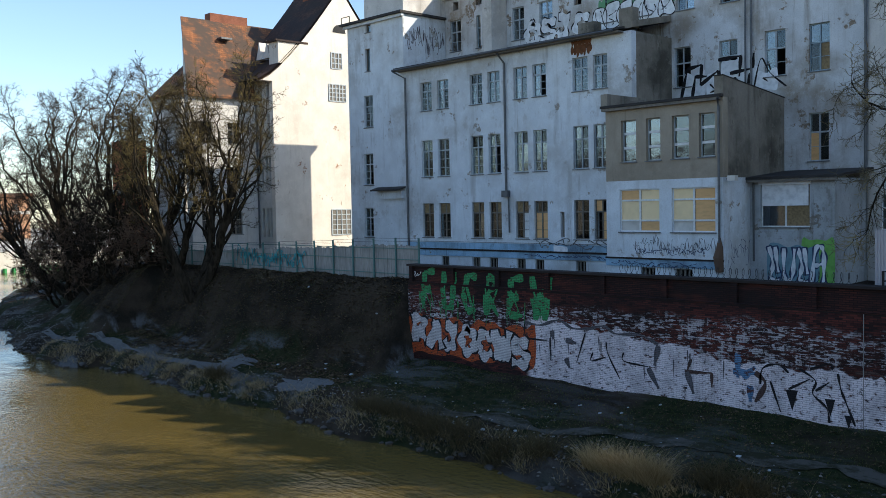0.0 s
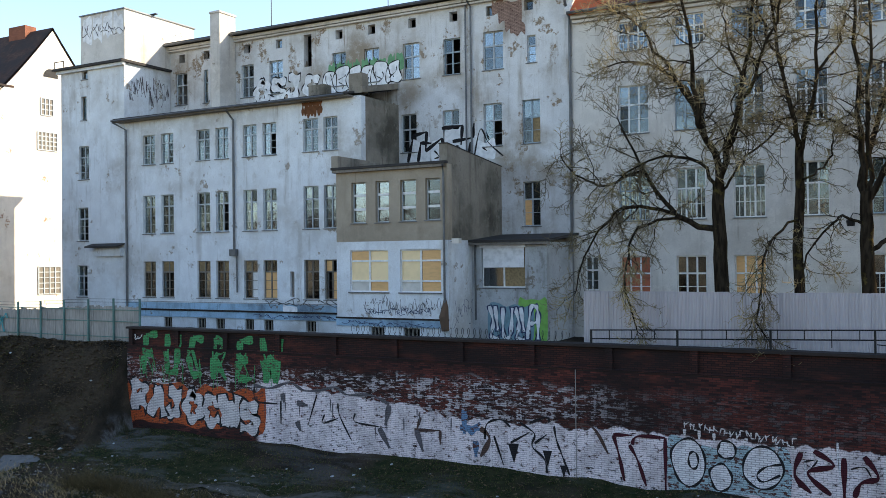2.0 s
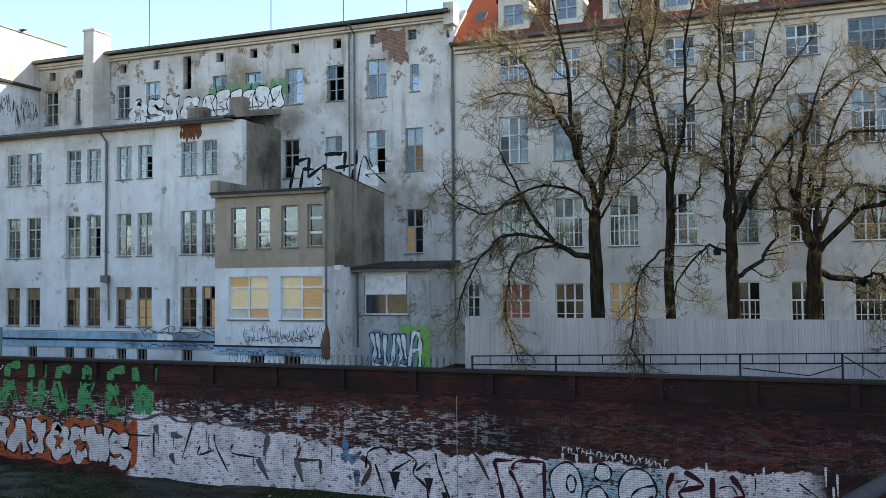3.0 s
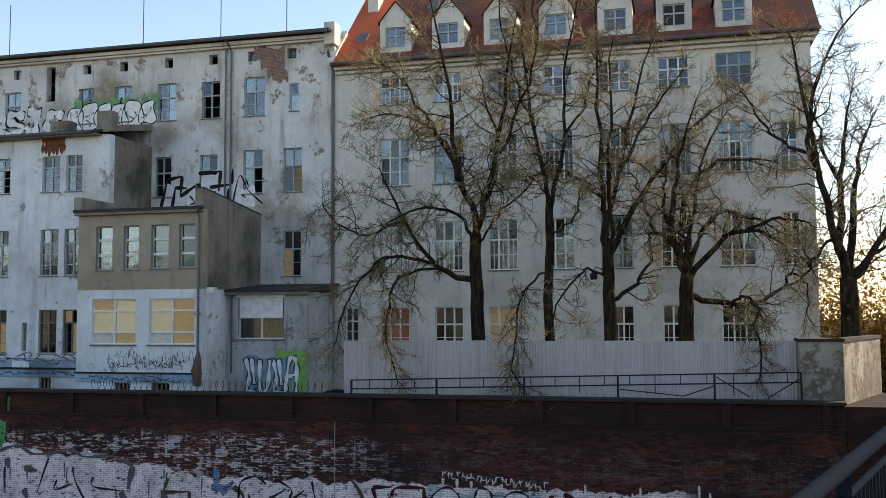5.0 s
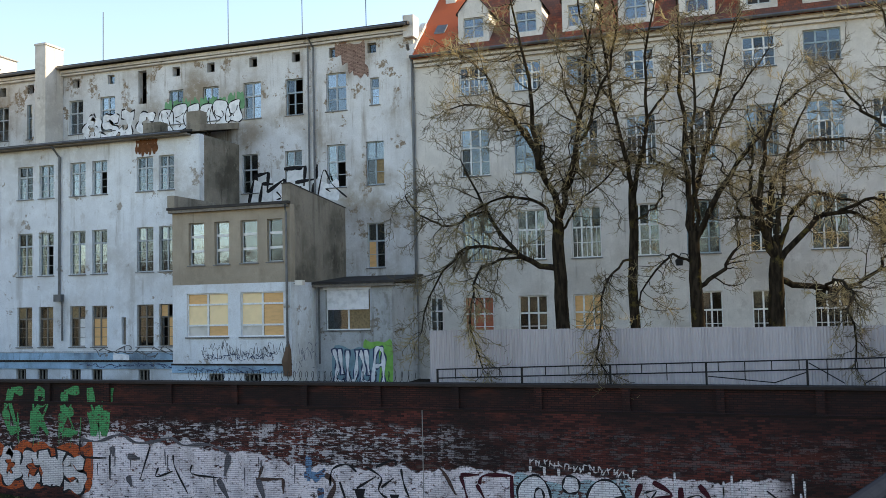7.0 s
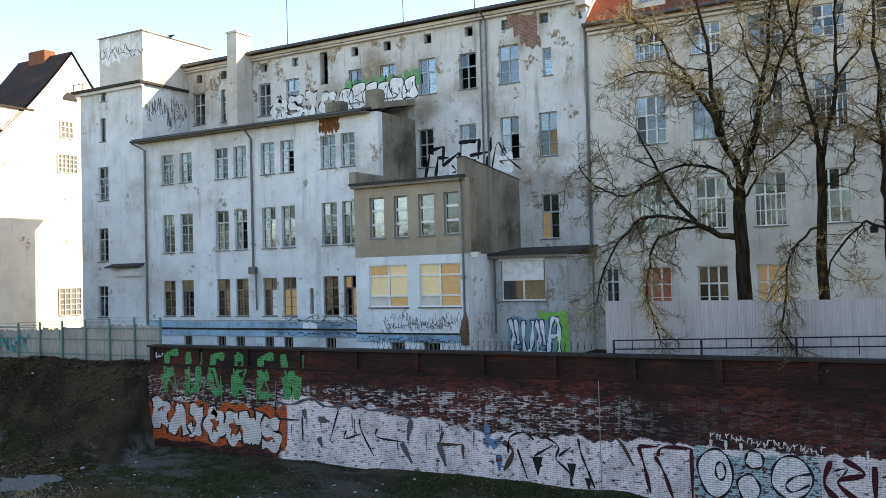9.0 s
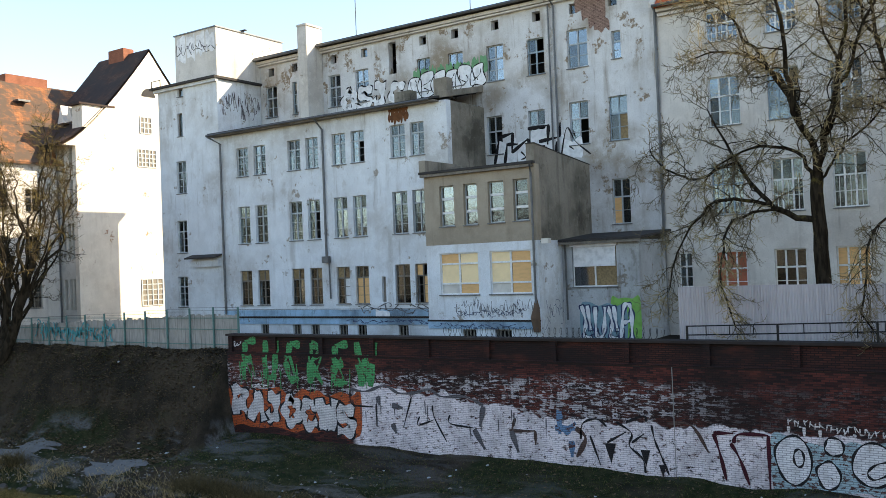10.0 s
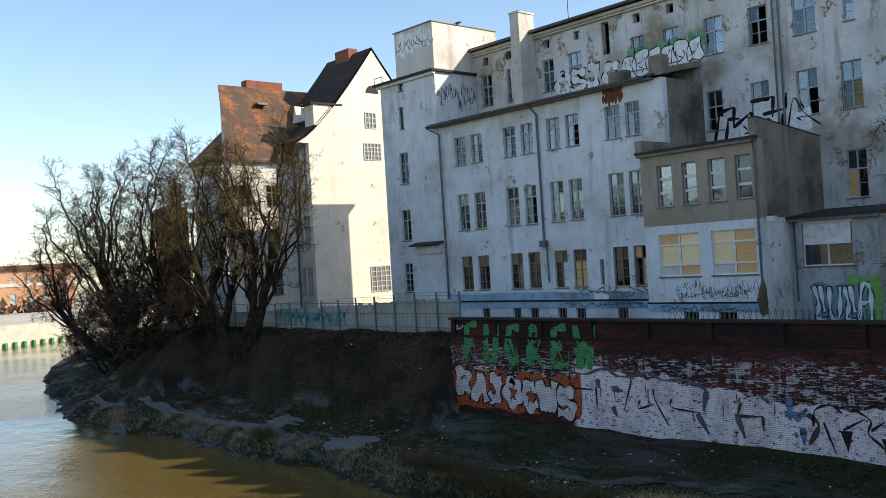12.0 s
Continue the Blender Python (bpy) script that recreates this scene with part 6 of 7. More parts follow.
def bubble(rnd, cx, cz, w, h):
    """The rim of a swollen, dented form."""
    k = 9
    pts = []
    for i in range(k):
        t = 2 * math.pi * i / k + 0.35
        r = rnd.uniform(0.8, 1.12) if i % 3 else rnd.uniform(0.62, 0.95)
        c, s = math.cos(t), math.sin(t)
        pts.append((cx + w / 2 * r * math.copysign(abs(c) ** 0.7, c), cz + h / 2 * r * math.copysign(abs(s) ** 0.7, s)))
    return curve(pts, 5, True)


def bubble_row(parent, x0, x1, z0, z1, count, put, fill, line, seed, stroke=0.07, slant=0.0, overlap=1.25, depth=0.006):
    """A row of swollen outlined forms with inner strokes, each a part of its own."""
    rnd = random.Random(seed)
    for i in range(count):
        f = (i + 0.5) / count
        cx, h = x0 + (x1 - x0) * f, (z1 - z0) * rnd.uniform(0.85, 1.05)
        cz = (z0 + z1) / 2 + slant * (f - 0.5) + rnd.uniform(-0.06, 0.06)
        w = (x1 - x0) / count * overlap * rnd.uniform(0.9, 1.1)
        rim = bubble(rnd, cx, cz, w, h)
        d = depth + 0.002 * (i % 2)
        bm = bmesh.new()
        area(bm, rim, put, d)
        part("paint_fill", bm, fill, parent)
        bm = bmesh.new()
        ribbon(bm, rim, stroke, put, d + 0.004, True)
        for k in range(2):
            a, b = (cx + rnd.uniform(-0.25, 0.25) * w, cz + rnd.uniform(-0.1, 0.34) * h), (cx + rnd.uniform(-0.25, 0.25) * w, cz + rnd.uniform(-0.34, 0.1) * h)
            ribbon(bm, curve([a, ((a[0] + b[0]) / 2 + rnd.uniform(-0.2, 0.2) * w, (a[1] + b[1]) / 2), b], 5), stroke * 0.8, put, d + 0.004)
        part("paint_outline", bm, line, parent)


def strokes(parent, lines, width, put, material, depth=0.008, name="paint_stroke"):
    for k, pts in enumerate(lines):
        bm = bmesh.new()
        ribbon(bm, curve(pts, 6), width, put, depth + 0.0006 * k)
        part(name, bm, material, parent)


def patchy(parent, x0, x1, z0, z1, put, material, seed, depth=0.003, rag=0.12, name="paint_ground"):
    rnd = random.Random(seed)
    k = max(4, int((x1 - x0) / 0.5))
    top = [(x0 + (x1 - x0) * i / k, z1 + rnd.uniform(-rag, rag)) for i in range(k + 1)]
    low = [(x1 - (x1 - x0) * i / k, z0 + rnd.uniform(-rag, rag)) for i in range(k + 1)]
    bm = bmesh.new()
    area(bm, curve(top + low, 3, True), put, depth)
    part(name, bm, material, parent)


def scribble(parent, x0, x1, z0, z1, count, put, material, seed, width=0.04, name="scrawl"):
    rnd = random.Random(seed)
    for i in range(count):
        cx = x0 + (x1 - x0) * (i + 0.5) / count
        s = (x1 - x0) / count * 0.8
        mid_, half = rnd.uniform(z0 + 0.3 * (z1 - z0), z1 - 0.3 * (z1 - z0)), 0.3 * (z1 - z0)
        pts = [(cx + s * (k - 2) * 0.5 + rnd.uniform(-s, s) * 0.6, mid_ + rnd.uniform(-half, half)) for k in range(5)]
        bm = bmesh.new()
        ribbon(bm, curve(pts, 6), width, put, 0.006)
        part(name, bm, material, parent)


FORMS = {
    "r": (((0, 0), (0.02, 1)), ((0, 0.95), (0.7, 0.85), (0.6, 0.5), (0.1, 0.45)), ((0.3, 0.45), (0.85, 0.0))),
    "a": (((0, 0), (0.45, 1.0)), ((0.45, 1.0), (0.9, 0.0)), ((0.2, 0.35), (0.7, 0.4))),
    "j": (((0.15, 1), (0.75, 0.95)), ((0.55, 0.95), (0.55, 0.2), (0.25, 0.0), (0.0, 0.25))),
    "o": (((0.5, 1), (0.05, 0.6), (0.25, 0.02), (0.8, 0.15), (0.9, 0.7), (0.5, 1)),),
    "c": (((0.9, 0.85), (0.4, 1.0), (0.05, 0.5), (0.35, 0.0), (0.9, 0.15)),),
    "w": (((0, 1), (0.2, 0.0)), ((0.2, 0.0), (0.45, 0.75)), ((0.45, 0.75), (0.7, 0.0)), ((0.7, 0.0), (0.95, 1))),
    "s": (((0.9, 0.9), (0.3, 1.0), (0.1, 0.7), (0.75, 0.4), (0.75, 0.05), (0.0, 0.05)),),
    "u": (((0.05, 1), (0.12, 0.15), (0.5, 0.0), (0.8, 0.2), (0.9, 1)),),
    "arch": (((0.0, 0), (0.2, 0.9), (0.6, 1.0), (0.85, 0.75), (0.9, 0)), ((0.25, 0.45), (0.7, 0.5))),
    "hook": (((0.1, 1), (0.35, 0.5), (0.1, 0.1), (0.75, 0.05)), ((0.6, 1), (0.75, 0.3))),
}


def fat_letters(parent, forms, x0, x1, z0, z1, put, fill, line, seed, wide, rim, slant=0.0, depth=0.006):
    """Swollen outlined strokes, one form after another; each a dark coat with a paler one over it."""
    rnd = random.Random(seed)
    step = (x1 - x0) / len(forms)
    for i, key in enumerate(forms):
        lift_, h = slant * ((i + 0.5) / len(forms) - 0.5) + rnd.uniform(-0.08, 0.08), (z1 - z0) * rnd.uniform(0.86, 1.0)
        tilt = rnd.uniform(-0.12, 0.12)
        rims, coats = bmesh.new(), bmesh.new()
        for j, pts in enumerate(FORMS[key]):
            ln = curve([(x0 + step * (i + 0.06 + 0.86 * a) + tilt * (b - 0.5), z0 + lift_ + h * b) for a, b in pts], 7)
            d = depth + 0.009 * (i % 2) + 0.0004 * j
            for a, b in ((0, 1), (-1, -2)):
                ln[a] = ln[a] + (ln[a] - ln[b]).normalized() * wide * 0.2
            ends = [ln[0] + (ln[0] - ln[1]).normalized() * rim] + ln + [ln[-1] + (ln[-1] - ln[-2]).normalized() * rim]
            ribbon(rims, ends, wide + 2 * rim, put, d)
            ribbon(coats, ln, wide, put, d + 0.004)
        part("paint_outline", rims, line, parent)
        part("paint_fill", coats, fill, parent)


paintwork = thing("graffiti", (-15, 31.85, 2), "sprayed graffiti in white, black, orange and green on brick", "graffiti", "graffiti on the river wall")
LOW, TOP = front(31.86), front(32.0)
patchy(paintwork, -35.72, -27.0, 2.5, 4.32, LOW, "p_orange", 1, rag=0.2)
fat_letters(paintwork, "rajocws", -35.3, -27.3, 2.78, 4.0, LOW, "p_silver", "p_black", 2, 0.56, 0.06, -0.5)
scribble(paintwork, -34.0, -33.0, 4.35, 4.6, 4, LOW, "p_white", 3, 0.05)
# green forms, worn, over both the ledge and the panel above
GLYPHS = (((0.35, 1.0), (-0.3, 0.95), (-0.3, 0.5), (0.2, 0.55), (-0.3, 0.45), (-0.3, 0.0)), ((-0.35, 1.0), (-0.3, 0.15), (0.15, 0.05), (0.3, 0.3), (0.35, 1.0)), ((0.35, 0.9), (-0.2, 0.95), (-0.35, 0.5), (-0.15, 0.05), (0.35, 0.1)),
          ((-0.3, 0.0), (-0.3, 0.95), (0.3, 0.8), (-0.25, 0.5), (0.35, 0.0)), ((0.35, 0.95), (-0.3, 0.9), (-0.3, 0.5), (0.2, 0.5), (-0.3, 0.45), (-0.3, 0.05), (0.4, 0.05)), ((-0.45, 1.0), (-0.2, 0.0), (0.0, 0.7), (0.25, 0.0), (0.5, 1.0)))


def TALL_FACE(u, d, z):
    """Paint that runs from the lower face past the ledge onto the set-back panel."""
    return (LOW if z < 6.03 else TOP)(u, d, z)


rnd = random.Random(14)
for i, g in enumerate(GLYPHS):
    x = -34.2 + 1.5 * i
    ends = [(x + a * 1.2, 4.72 + b * 1.98) for a, b in g]
    strokes(paintwork, [[p, q] for p, q in zip(ends, ends[1:])], 0.36, TALL_FACE, "p_green", 0.006)
    strokes(paintwork, [[(x + rnd.uniform(-0.5, 0.5), 6.0), (x + rnd.uniform(-0.5, 0.5), 4.9)] for _ in range(2)], 0.1, LOW, "p_green", 0.011)
for i in range(22):
    x = rnd.uniform(-35, -26.5)
    strokes(paintwork, [[(x, rnd.uniform(5.0, 5.9)), (x + rnd.uniform(-0.1, 0.1), rnd.uniform(4.2, 4.8))]], 0.05, LOW, "p_green", 0.012, "paint_drip")
# a pale piece with thin grey-black contours, smeared in places
strokes(paintwork, [[(-27.6, 4.57), (-26.7, 4.49), (-25.6, 4.79), (-24.8, 4.5), (-23.9, 4.56)], [(-23.9, 4.56), (-23.1, 4.73), (-22.5, 4.46), (-21.3, 4.51), (-20.4, 4.2)]], 0.13, LOW, "p_smoke", 0.013)
strokes(paintwork, [[(-27.6, 4.57), (-27.5, 3.88), (-26.3, 3.82)], [(-26.1, 3.95), (-26.1, 2.95)], [(-24.1, 4.37), (-24.6, 2.99)], [(-23.0, 4.06), (-22.9, 3.53), (-22.3, 2.54)], [(-23.7, 3.53), (-23.8, 3.16), (-23.0, 3.42)],
                    [(-22.1, 3.7), (-22.1, 3.34), (-20.9, 3.23)]], 0.075, LOW, "p_black", 0.012)
strokes(paintwork, [[(-25.2, 3.94), (-24.6, 3.85)], [(-25.2, 3.13), (-25.0, 2.71)], [(-20.9, 3.18), (-20.4, 2.38)], [(-20.4, 4.15), (-20.6, 3.31)], [(-19.1, 3.24), (-18.8, 2.39)], [(-26.0, 4.3), (-25.9, 3.9)]], 0.24, LOW, "p_smoke", 0.014)
strokes(paintwork, [[(-19.2, 3.23), (-18.0, 3.31)], [(-18.0, 3.31), (-18.0, 2.74)], [(-18.9, 3.77), (-19.1, 3.24)]], 0.13, LOW, "p_brown")
rnd = random.Random(6)
for i in range(14):
    # thin grey runs over the whitewash
    x, z = rnd.uniform(-27, -17), rnd.uniform(3.2, 4.3)
    strokes(paintwork, [[(x, z), (x + rnd.uniform(-0.04, 0.04), z - rnd.uniform(0.3, 0.9))]], 0.05, LOW, "p_smoke", 0.010, "paint_drip")
strokes(paintwork, [[(-16.9, 4.2), (-16.9, 3.27)], [(-17.1, 3.5), (-16.2, 3.5)], [(-16.7, 3.3), (-16.2, 3.75)], [(-16.4, 3.03), (-16.4, 2.41)]], 0.26, LOW, "p_blue", 0.009)
strokes(paintwork, [[(-16.2, 3.55), (-15.8, 3.18), (-16.2, 2.43)]], 0.2, LOW, "p_brown", 0.012)
# an angular piece with dark wedges
strokes(paintwork, [[(-16.0, 3.13), (-15.9, 3.74), (-15.3, 3.96), (-14.9, 3.69)], [(-14.9, 3.09), (-14.1, 3.56)], [(-14.5, 3.89), (-13.9, 3.52), (-14.0, 3.04), (-13.5, 2.6), (-13.4, 2.08)], [(-13.9, 3.16), (-13.4, 3.53)],
                    [(-13.1, 3.87), (-13.0, 3.34), (-12.8, 2.84), (-12.5, 2.1)], [(-14.1, 3.91), (-13.4, 4.19), (-13.3, 3.97)], [(-15.6, 3.3), (-15.2, 2.2)]], 0.085, LOW, "p_black", 0.012)
strokes(paintwork, [[(-12.5, 3.96), (-11.6, 3.96), (-11.0, 3.03)]], 0.12, LOW, "p_brown")
for x, z, s_ in ((-14.8, 2.85, 0.42), (-13.4, 2.75, 0.34), (-12.75, 2.3, 0.26)):
    bm = bmesh.new()
    bm.faces.new([bm.verts.new(LOW(x + u * s_, -0.012, z + v * s_)) for u, v in ((-0.5, 0.5), (0.6, 0.55), (0.1, -1.3))])
    part("paint_wedge", bm, "p_black", paintwork)
strokes(paintwork, [[(-10.8, 3.75), (-10.1, 3.78)], [(-10.8, 3.73), (-10.6, 3.06), (-10.4, 2.1)], [(-10.2, 3.43), (-9.9, 2.89), (-9.6, 2.02)], [(-10.1, 3.44), (-9.9, 3.76), (-8.9, 3.79)], [(-8.9, 3.79), (-8.9, 1.95)]], 0.13, LOW, "p_wine", 0.011)
# three round forms on pale cyan
patchy(paintwork, -8.8, -4.75, 2.0, 3.7, LOW, "p_cyan", 6, 0.004, 0.2)
for cx, cz, w, h in ((-8.1, 3.03, 1.2, 1.65), (-6.8, 3.55, 0.6, 0.6), (-7.0, 2.62, 0.72, 0.95), (-5.6, 3.05, 1.22, 1.5)):
    wob = random.Random(int(-cx * 10))
    rim = curve([(cx + w / 2 * r_ * math.cos(t), cz + h / 2 * r_ * math.sin(t)) for t, r_ in ((2 * math.pi * i / 9, wob.uniform(0.88, 1.1)) for i in range(9))], 4, True)
    bm = bmesh.new()
    area(bm, rim, LOW, 0.008)
    part("paint_fill", bm, "p_white", paintwork)
    bm = bmesh.new()
    ribbon(bm, rim, 0.085, LOW, 0.012, True)
    if cx < -8:
        ribbon(bm, curve([(-7.92 + 0.17 * math.cos(t), 3.1 + 0.3 * math.sin(t)) for t in (2 * math.pi * i / 7 for i in range(7))], 4, True), 0.08, LOW, 0.012, True)
    part("paint_outline", bm, "p_black", paintwork)
strokes(paintwork, [[(-4.95, 3.25), (-5.5, 3.11), (-5.8, 2.81), (-5.6, 2.6), (-5.05, 2.88)]], 0.08, LOW, "p_black", 0.013)
strokes(paintwork, [[(-4.4, 3.69), (-4.6, 2.94), (-4.1, 2.4)], [(-4.0, 3.78), (-3.4, 3.36), (-4.2, 3.05), (-3.5, 2.4)], [(-3.1, 3.64), (-3.1, 2.3)], [(-2.5, 3.74), (-2.1, 3.11), (-2.6, 2.88), (-2.8, 2.4)]], 0.17, LOW, "p_wine", 0.011)
strokes(paintwork, [[(-1.6, 3.05), (-1.0, 3.02)], [(-0.4, 3.65), (0.3, 3.16), (1.0, 3.0)], [(-4.3, 3.4), (-3.9, 3.5), (-4.1, 3.2)], [(-2.9, 3.3), (-2.5, 3.4), (-2.3, 3.1)]], 0.05, LOW, "p_black", 0.014)
rnd = random.Random(16)
for i in range(22):
    # a row of small upright white marks with runs below them
    x, z = -8.2 + 0.17 * i + rnd.uniform(-0.05, 0.05), 4.2 + rnd.uniform(-0.06, 0.08) - 0.016 * i
    strokes(paintwork, [[(x, z + 0.2), (x + rnd.uniform(-0.05, 0.05), z)], [(x, z + rnd.choice((0.2, 0.1, 0.0))), (x + 0.14, z + rnd.choice((0.2, 0.1, 0.0)))]], 0.045, LOW, "p_silver", 0.009, "paint_mark")
    if i % 3 == 0:
        strokes(paintwork, [[(x, z - 0.05), (x, z - rnd.uniform(0.2, 0.5))]], 0.1, LOW, "p_silver", 0.009, "paint_drip")
scribble(paintwork, -1.5, 1.2, 2.6, 3.2, 8, LOW, "p_black", 17, 0.03)
rnd = random.Random(33)
for i in range(16):
    x = rnd.uniform(-5, 1.2)
    z = rnd.uniform(3.4, 4.5)
    strokes(paintwork, [[(x, z), (x + 0.01, z - rnd.uniform(0.3, 0.9))]], 0.07, LOW, "p_white", 0.009, "paint_drip")
scribble(paintwork, -35.6, -34.9, 6.2, 6.8, 3, TOP, "p_white", 18, 0.05)

# lettering on the building
UPPER = front(46.0)
roof_tag = thing("roof_graffiti", (-34, 45.98, 20.4), "white bubble graffiti outlined in black above the felt roof", "graffiti", "graffiti on the building")
fat_letters(roof_tag, "osjc", -39.5, -34.2, 20.55, 21.9, UPPER, "p_pale", "p_black", 21, 0.5, 0.045)
for k in range(9):
    x = -33.6 + 0.62 * k
    patchy(roof_tag, x, x + 0.5, 21.5, 22.3, UPPER, "p_green_wall", 60 + k, 0.003, 0.2)
bubble_row(roof_tag, -34.0, -28.4, 20.5, 22.1, 6, UPPER, "p_pale", "p_black", 22, 0.07, 0.15, 1.4)
court_tag = thing("court_graffiti", (-25, 45.98, 15.6), "angular black and white graffiti between the windows", "graffiti", "graffiti on the building")
for i, (x0, x1, z0, z1) in enumerate(((-27.7, -26.4, 15.8, 17.17), (-26.3, -25.2, 15.8, 17.05), (-25.4, -24.3, 16.72, 17.62), (-24.7, -23.3, 15.8, 17.17), (-23.3, -22.2, 15.8, 16.82))):
    patchy(court_tag, x0, x1, z0, z1, UPPER, "p_pale", 71 + i, 0.002 + 0.001 * i, 0.14)
strokes(court_tag, [[(-27.9, 15.9), (-27.5, 17.51)], [(-27.5, 17.45), (-26.6, 17.62)], [(-27.2, 15.9), (-27.0, 17.05)], [(-27.0, 16.99), (-26.3, 16.93)], [(-26.6, 17.62), (-26.7, 16.48)], [(-26.7, 16.48), (-25.6, 17.17)], [(-25.6, 17.17), (-25.3, 16.02)],
                    [(-25.6, 17.74), (-24.2, 17.8)], [(-24.25, 17.8), (-24.35, 16.7)], [(-24.9, 16.93), (-23.6, 17.05)], [(-23.6, 17.05), (-23.5, 17.86)], [(-24.6, 16.7), (-24.6, 15.9)], [(-23.7, 16.82), (-23.9, 15.9)]], 0.2, UPPER, "p_black", 0.008)
strokes(court_tag, [[(-23.5, 16.02), (-23.1, 17.51), (-22.6, 16.7), (-21.7, 15.9)], [(-26.1, 16.48), (-25.8, 16.13), (-26.1, 16.02)], [(-23.0, 16.48), (-22.7, 16.25)]], 0.09, UPPER, "p_black", 0.017)
SHED = front(42.3)
shed_tag = thing("shed_graffiti", (-19.3, 42.28, 6), "blue, white and green graffiti on the shed wall", "graffiti", "graffiti on the building")
patchy(shed_tag, -19.2, -17.66, 6.0, 8.1, SHED, "p_lime", 7, 0.003, 0.05)
patchy(shed_tag, -20.9, -18.4, 6.0, 7.8, SHED, "p_smoke_teal", 8, 0.005, 0.12)
fat_letters(shed_tag, ("hook", "u", "hook", "arch"), -20.9, -18.0, 6.05, 7.75, SHED, "p_pale", "p_navy", 24, 0.2, 0.06, 0.15, 0.008)
annex_tag = thing("annex_scrawl", (-24, 39.68, 7.3), "dark scrawled tags along the annex plinth", "graffiti", "graffiti on the building")
scribble(annex_tag, -26.8, -22.8, 7.3, 7.8, 16, front(39.7), "p_navy", 25, 0.035)
scribble(annex_tag, -28.0, -23.0, 6.72, 7.08, 12, front(39.6), "p_navy", 26, 0.03)
scribble(annex_tag, -26.9, -22.3, 7.2, 8.4, 26, front(39.7), "soot", 126, 0.03)
scribble(annex_tag, 40.2, 44.5, 6.6, 8.2, 14, lambda u, d, z: (-21.83 - d, u, z), "p_navy", 127, 0.03)
wing_tag = thing("wing_scrawl", (-36, 41.95, 7.3), "dark scrawled tags and soot marks along the low wing's foot", "graffiti", "graffiti on the building")
scribble(wing_tag, -35.5, -30.0, 7.3, 8.05, 9, front(41.965), "soot", 36, 0.06, "soot_mark")
scribble(wing_tag, -36.0, -30.0, 6.75, 7.1, 14, front(41.89), "p_navy", 37, 0.035)
tower_tag = thing("tower_graffiti", (-49, 41.98, 24.8), "white block graffiti on the tower's upper block", "graffiti", "graffiti on the building")
for k in range(4):
    x = -51.0 + 0.98 * k
    patchy(tower_tag, x, x + 0.85, 24.9 + 0.15 * k, 26.55, front(42.0), "p_pale", 80 + k, 0.004, 0.25)
scribble(tower_tag, -51.0, -47.3, 25.0, 26.4, 7, front(42.0), "p_smoke", 27, 0.06)
scribble(tower_tag, 42.5, 45.9, 20.6, 22.8, 22, lambda u, d, z: (-47.12 - d + 0.003, u, z), "p_smoke", 28, 0.05)
scribble(tower_tag, 45.6, 47.4, 25.4, 26.5, 4, lambda u, d, z: (-47.05 - d, u, z), "p_pale", 29, 0.1)
fence_tag = thing("fence_graffiti", (-50, 32.9, 6.5), "teal scrawl across the board fence", "graffiti")
scribble(fence_tag, -54.5, -46.5, 6.25, 7.7, 34, front(32.94), "p_teal", 30, 0.1)
pipe_tag = thing("plaster_patch", (-29.3, 41.88, 7.2), "white daubed patch with black marks by the annex", "graffiti")
patchy(pipe_tag, -29.5, -29.0, 6.2, 8.0, front(41.9), "p_pale", 9, 0.004, 0.1)
scribble(pipe_tag, -29.45, -29.05, 6.3, 7.9, 6, front(41.9), "p_black", 10, 0.06)

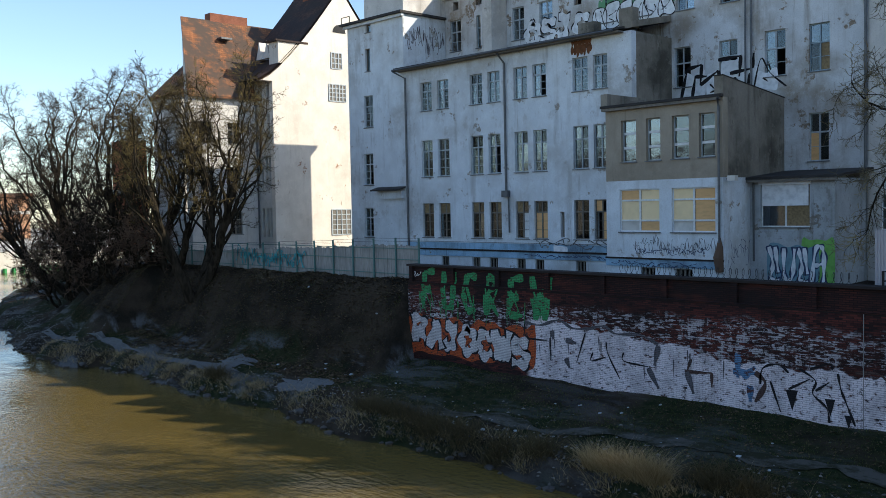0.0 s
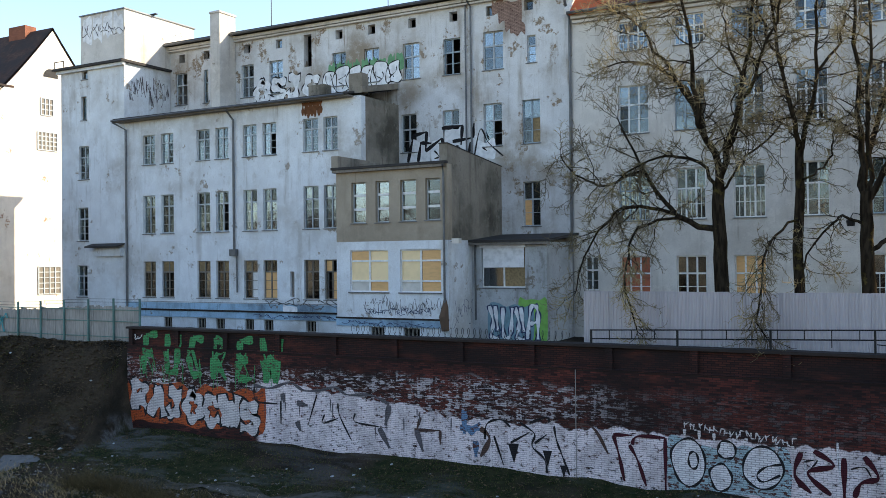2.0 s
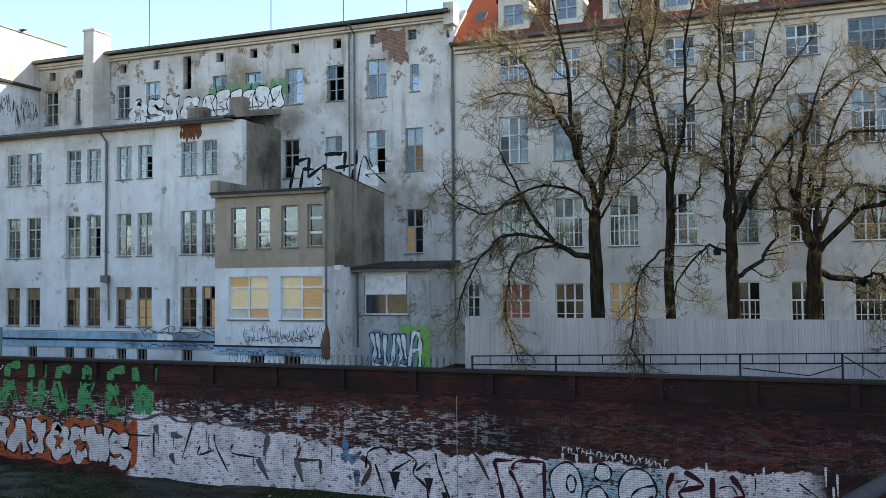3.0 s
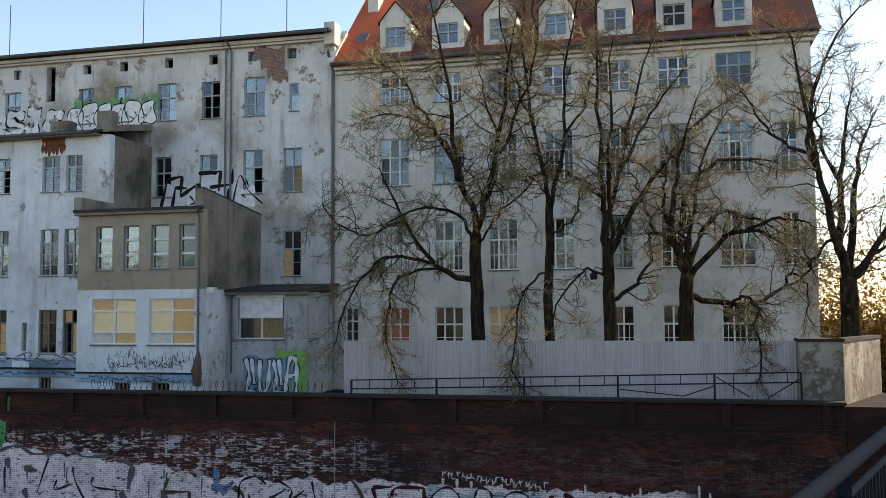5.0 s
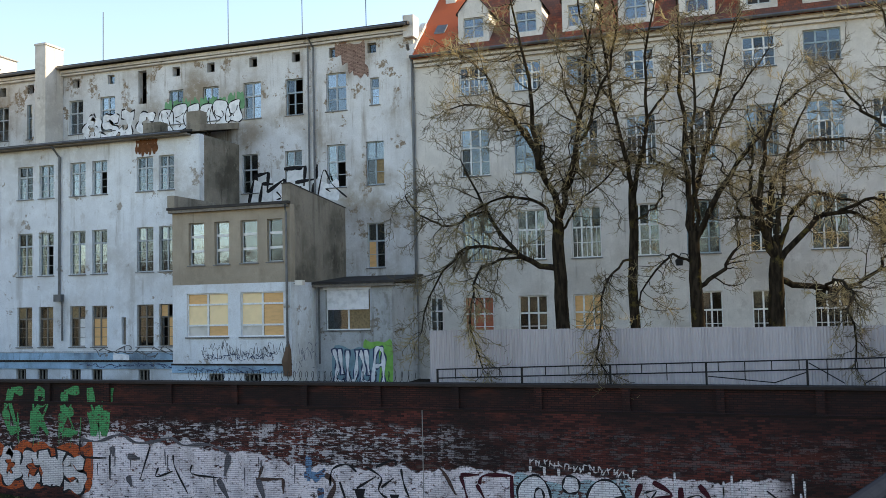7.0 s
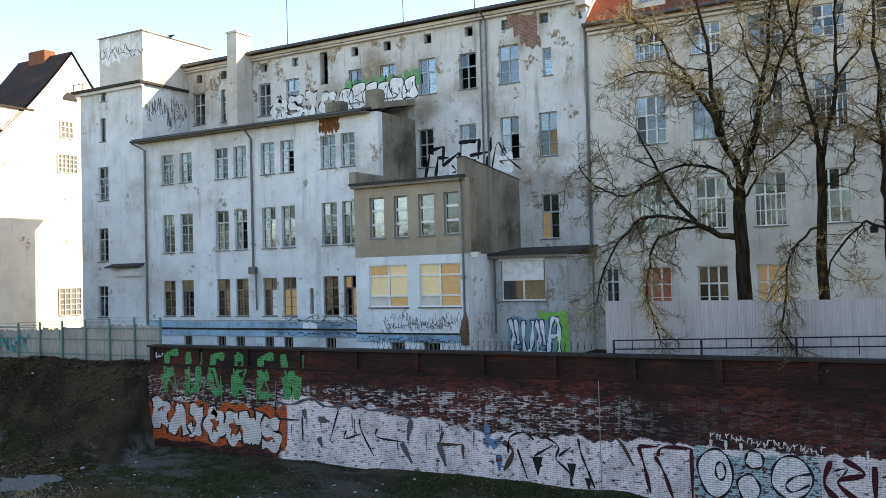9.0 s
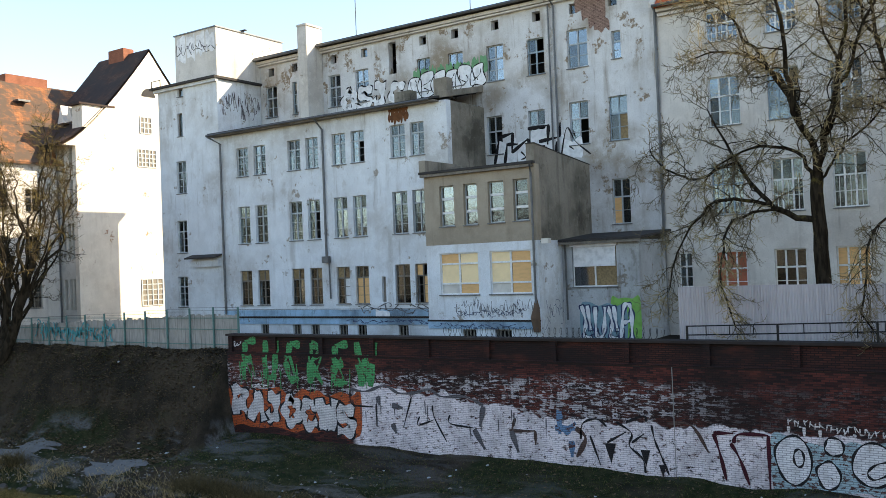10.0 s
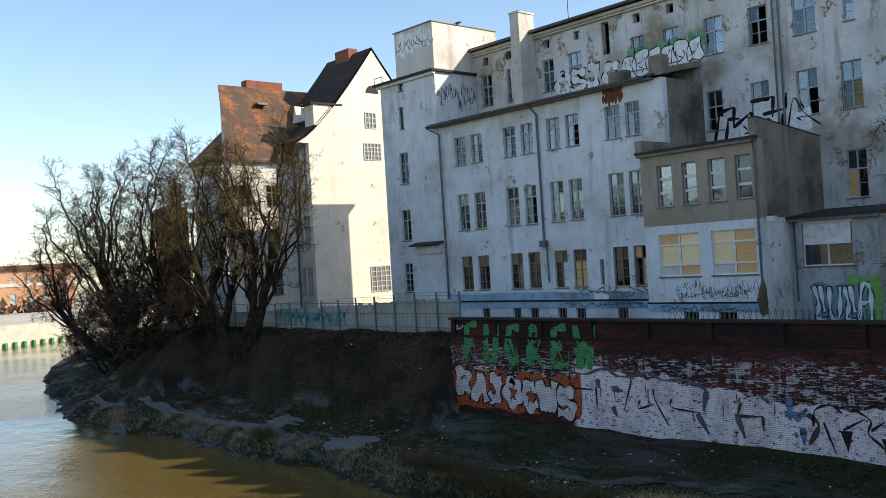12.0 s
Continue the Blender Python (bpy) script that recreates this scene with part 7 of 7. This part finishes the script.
rnd = random.Random(91)
for i in range(13):
    x = -32.5 + 0.1 * i
    strokes(wing, [[(x, 19.27), (x + rnd.uniform(-0.05, 0.05), 19.0), (x + rnd.uniform(-0.08, 0.08), 18.9 - rnd.uniform(0.0, 0.55))]], rnd.uniform(0.16, 0.3), front(42.0), "rust", 0.003 + 0.0006 * i, "rust_stain")
for i, (x0, x1, z0, z1) in enumerate(((-21.5, -20.5, 22.9, 24.4), (-21.9, -20.9, 23.6, 24.5), (-21.2, -20.3, 22.5, 23.3), (-22.3, -21.6, 24.1, 24.5))):
    patchy(main, x0, x1, z0, z1, front(46.0), "bare_brick", 92 + i, 0.003 + 0.002 * i, 0.24, "bare_brick")
patchy(wing, -34.0, -33.0, 7.25, 7.55, front(41.9), "p_pale", 93, 0.004, 0.1, "paint_splash")

# ---- the river wall's bricks ----
BW, BH, GAP = 0.26, 0.077, 0.012


def brick_box(x0, x1, z0, z1, y):
    """The five seen faces of a brick, its rim slightly worn."""
    e = 0.006
    return [(x0, 31.875, z0), (x1, 31.875, z0), (x1, 31.875, z1), (x0, 31.875, z1), (x0 + e, y, z0 + e), (x1 - e, y, z0 + e), (x1 - e, y, z1 - e), (x0 + e, y, z1 - e)]


SIDES = ((4, 5, 6, 7), (0, 1, 5, 4), (1, 2, 6, 5), (2, 3, 7, 6), (3, 0, 4, 7))
rnd = random.Random(77)
verts, faces = [], []
one = bpy.data.meshes.new("brick")
one.from_pydata([(x, y - 31.86, z) for x, y, z in brick_box(0, BW - GAP, 0, BH - GAP, 31.86)], [], SIDES)
one.materials.append(M["brick_piece"])
single = 0
for k in range(17, 78):
    z = k * BH
    x = -35.7 + (k % 2) * BW / 2
    while x < 4.7:
        out = 31.86 + rnd.uniform(-0.002, 0.006)
        if -2.6 < x < 1.6 and 4.55 < z < 5.95 and single < 290:
            part("brick", one, "", wall, base=Vector((x, out, z)) - Vector(wall.location))
            single += 1
        else:
            i = len(verts)
            verts += brick_box(x, x + BW - GAP, z, z + BH - GAP, out)
            faces += [tuple(i + q for q in f) for f in SIDES]
        x += BW
me = bpy.data.meshes.new("bricks")
me.from_pydata(verts, [], faces)
me.materials.append(M["brick_piece"])
tagged(part("bricks", me, "", wall, "sooty red bricks, whitewashed along the foot"), kind="stuff")
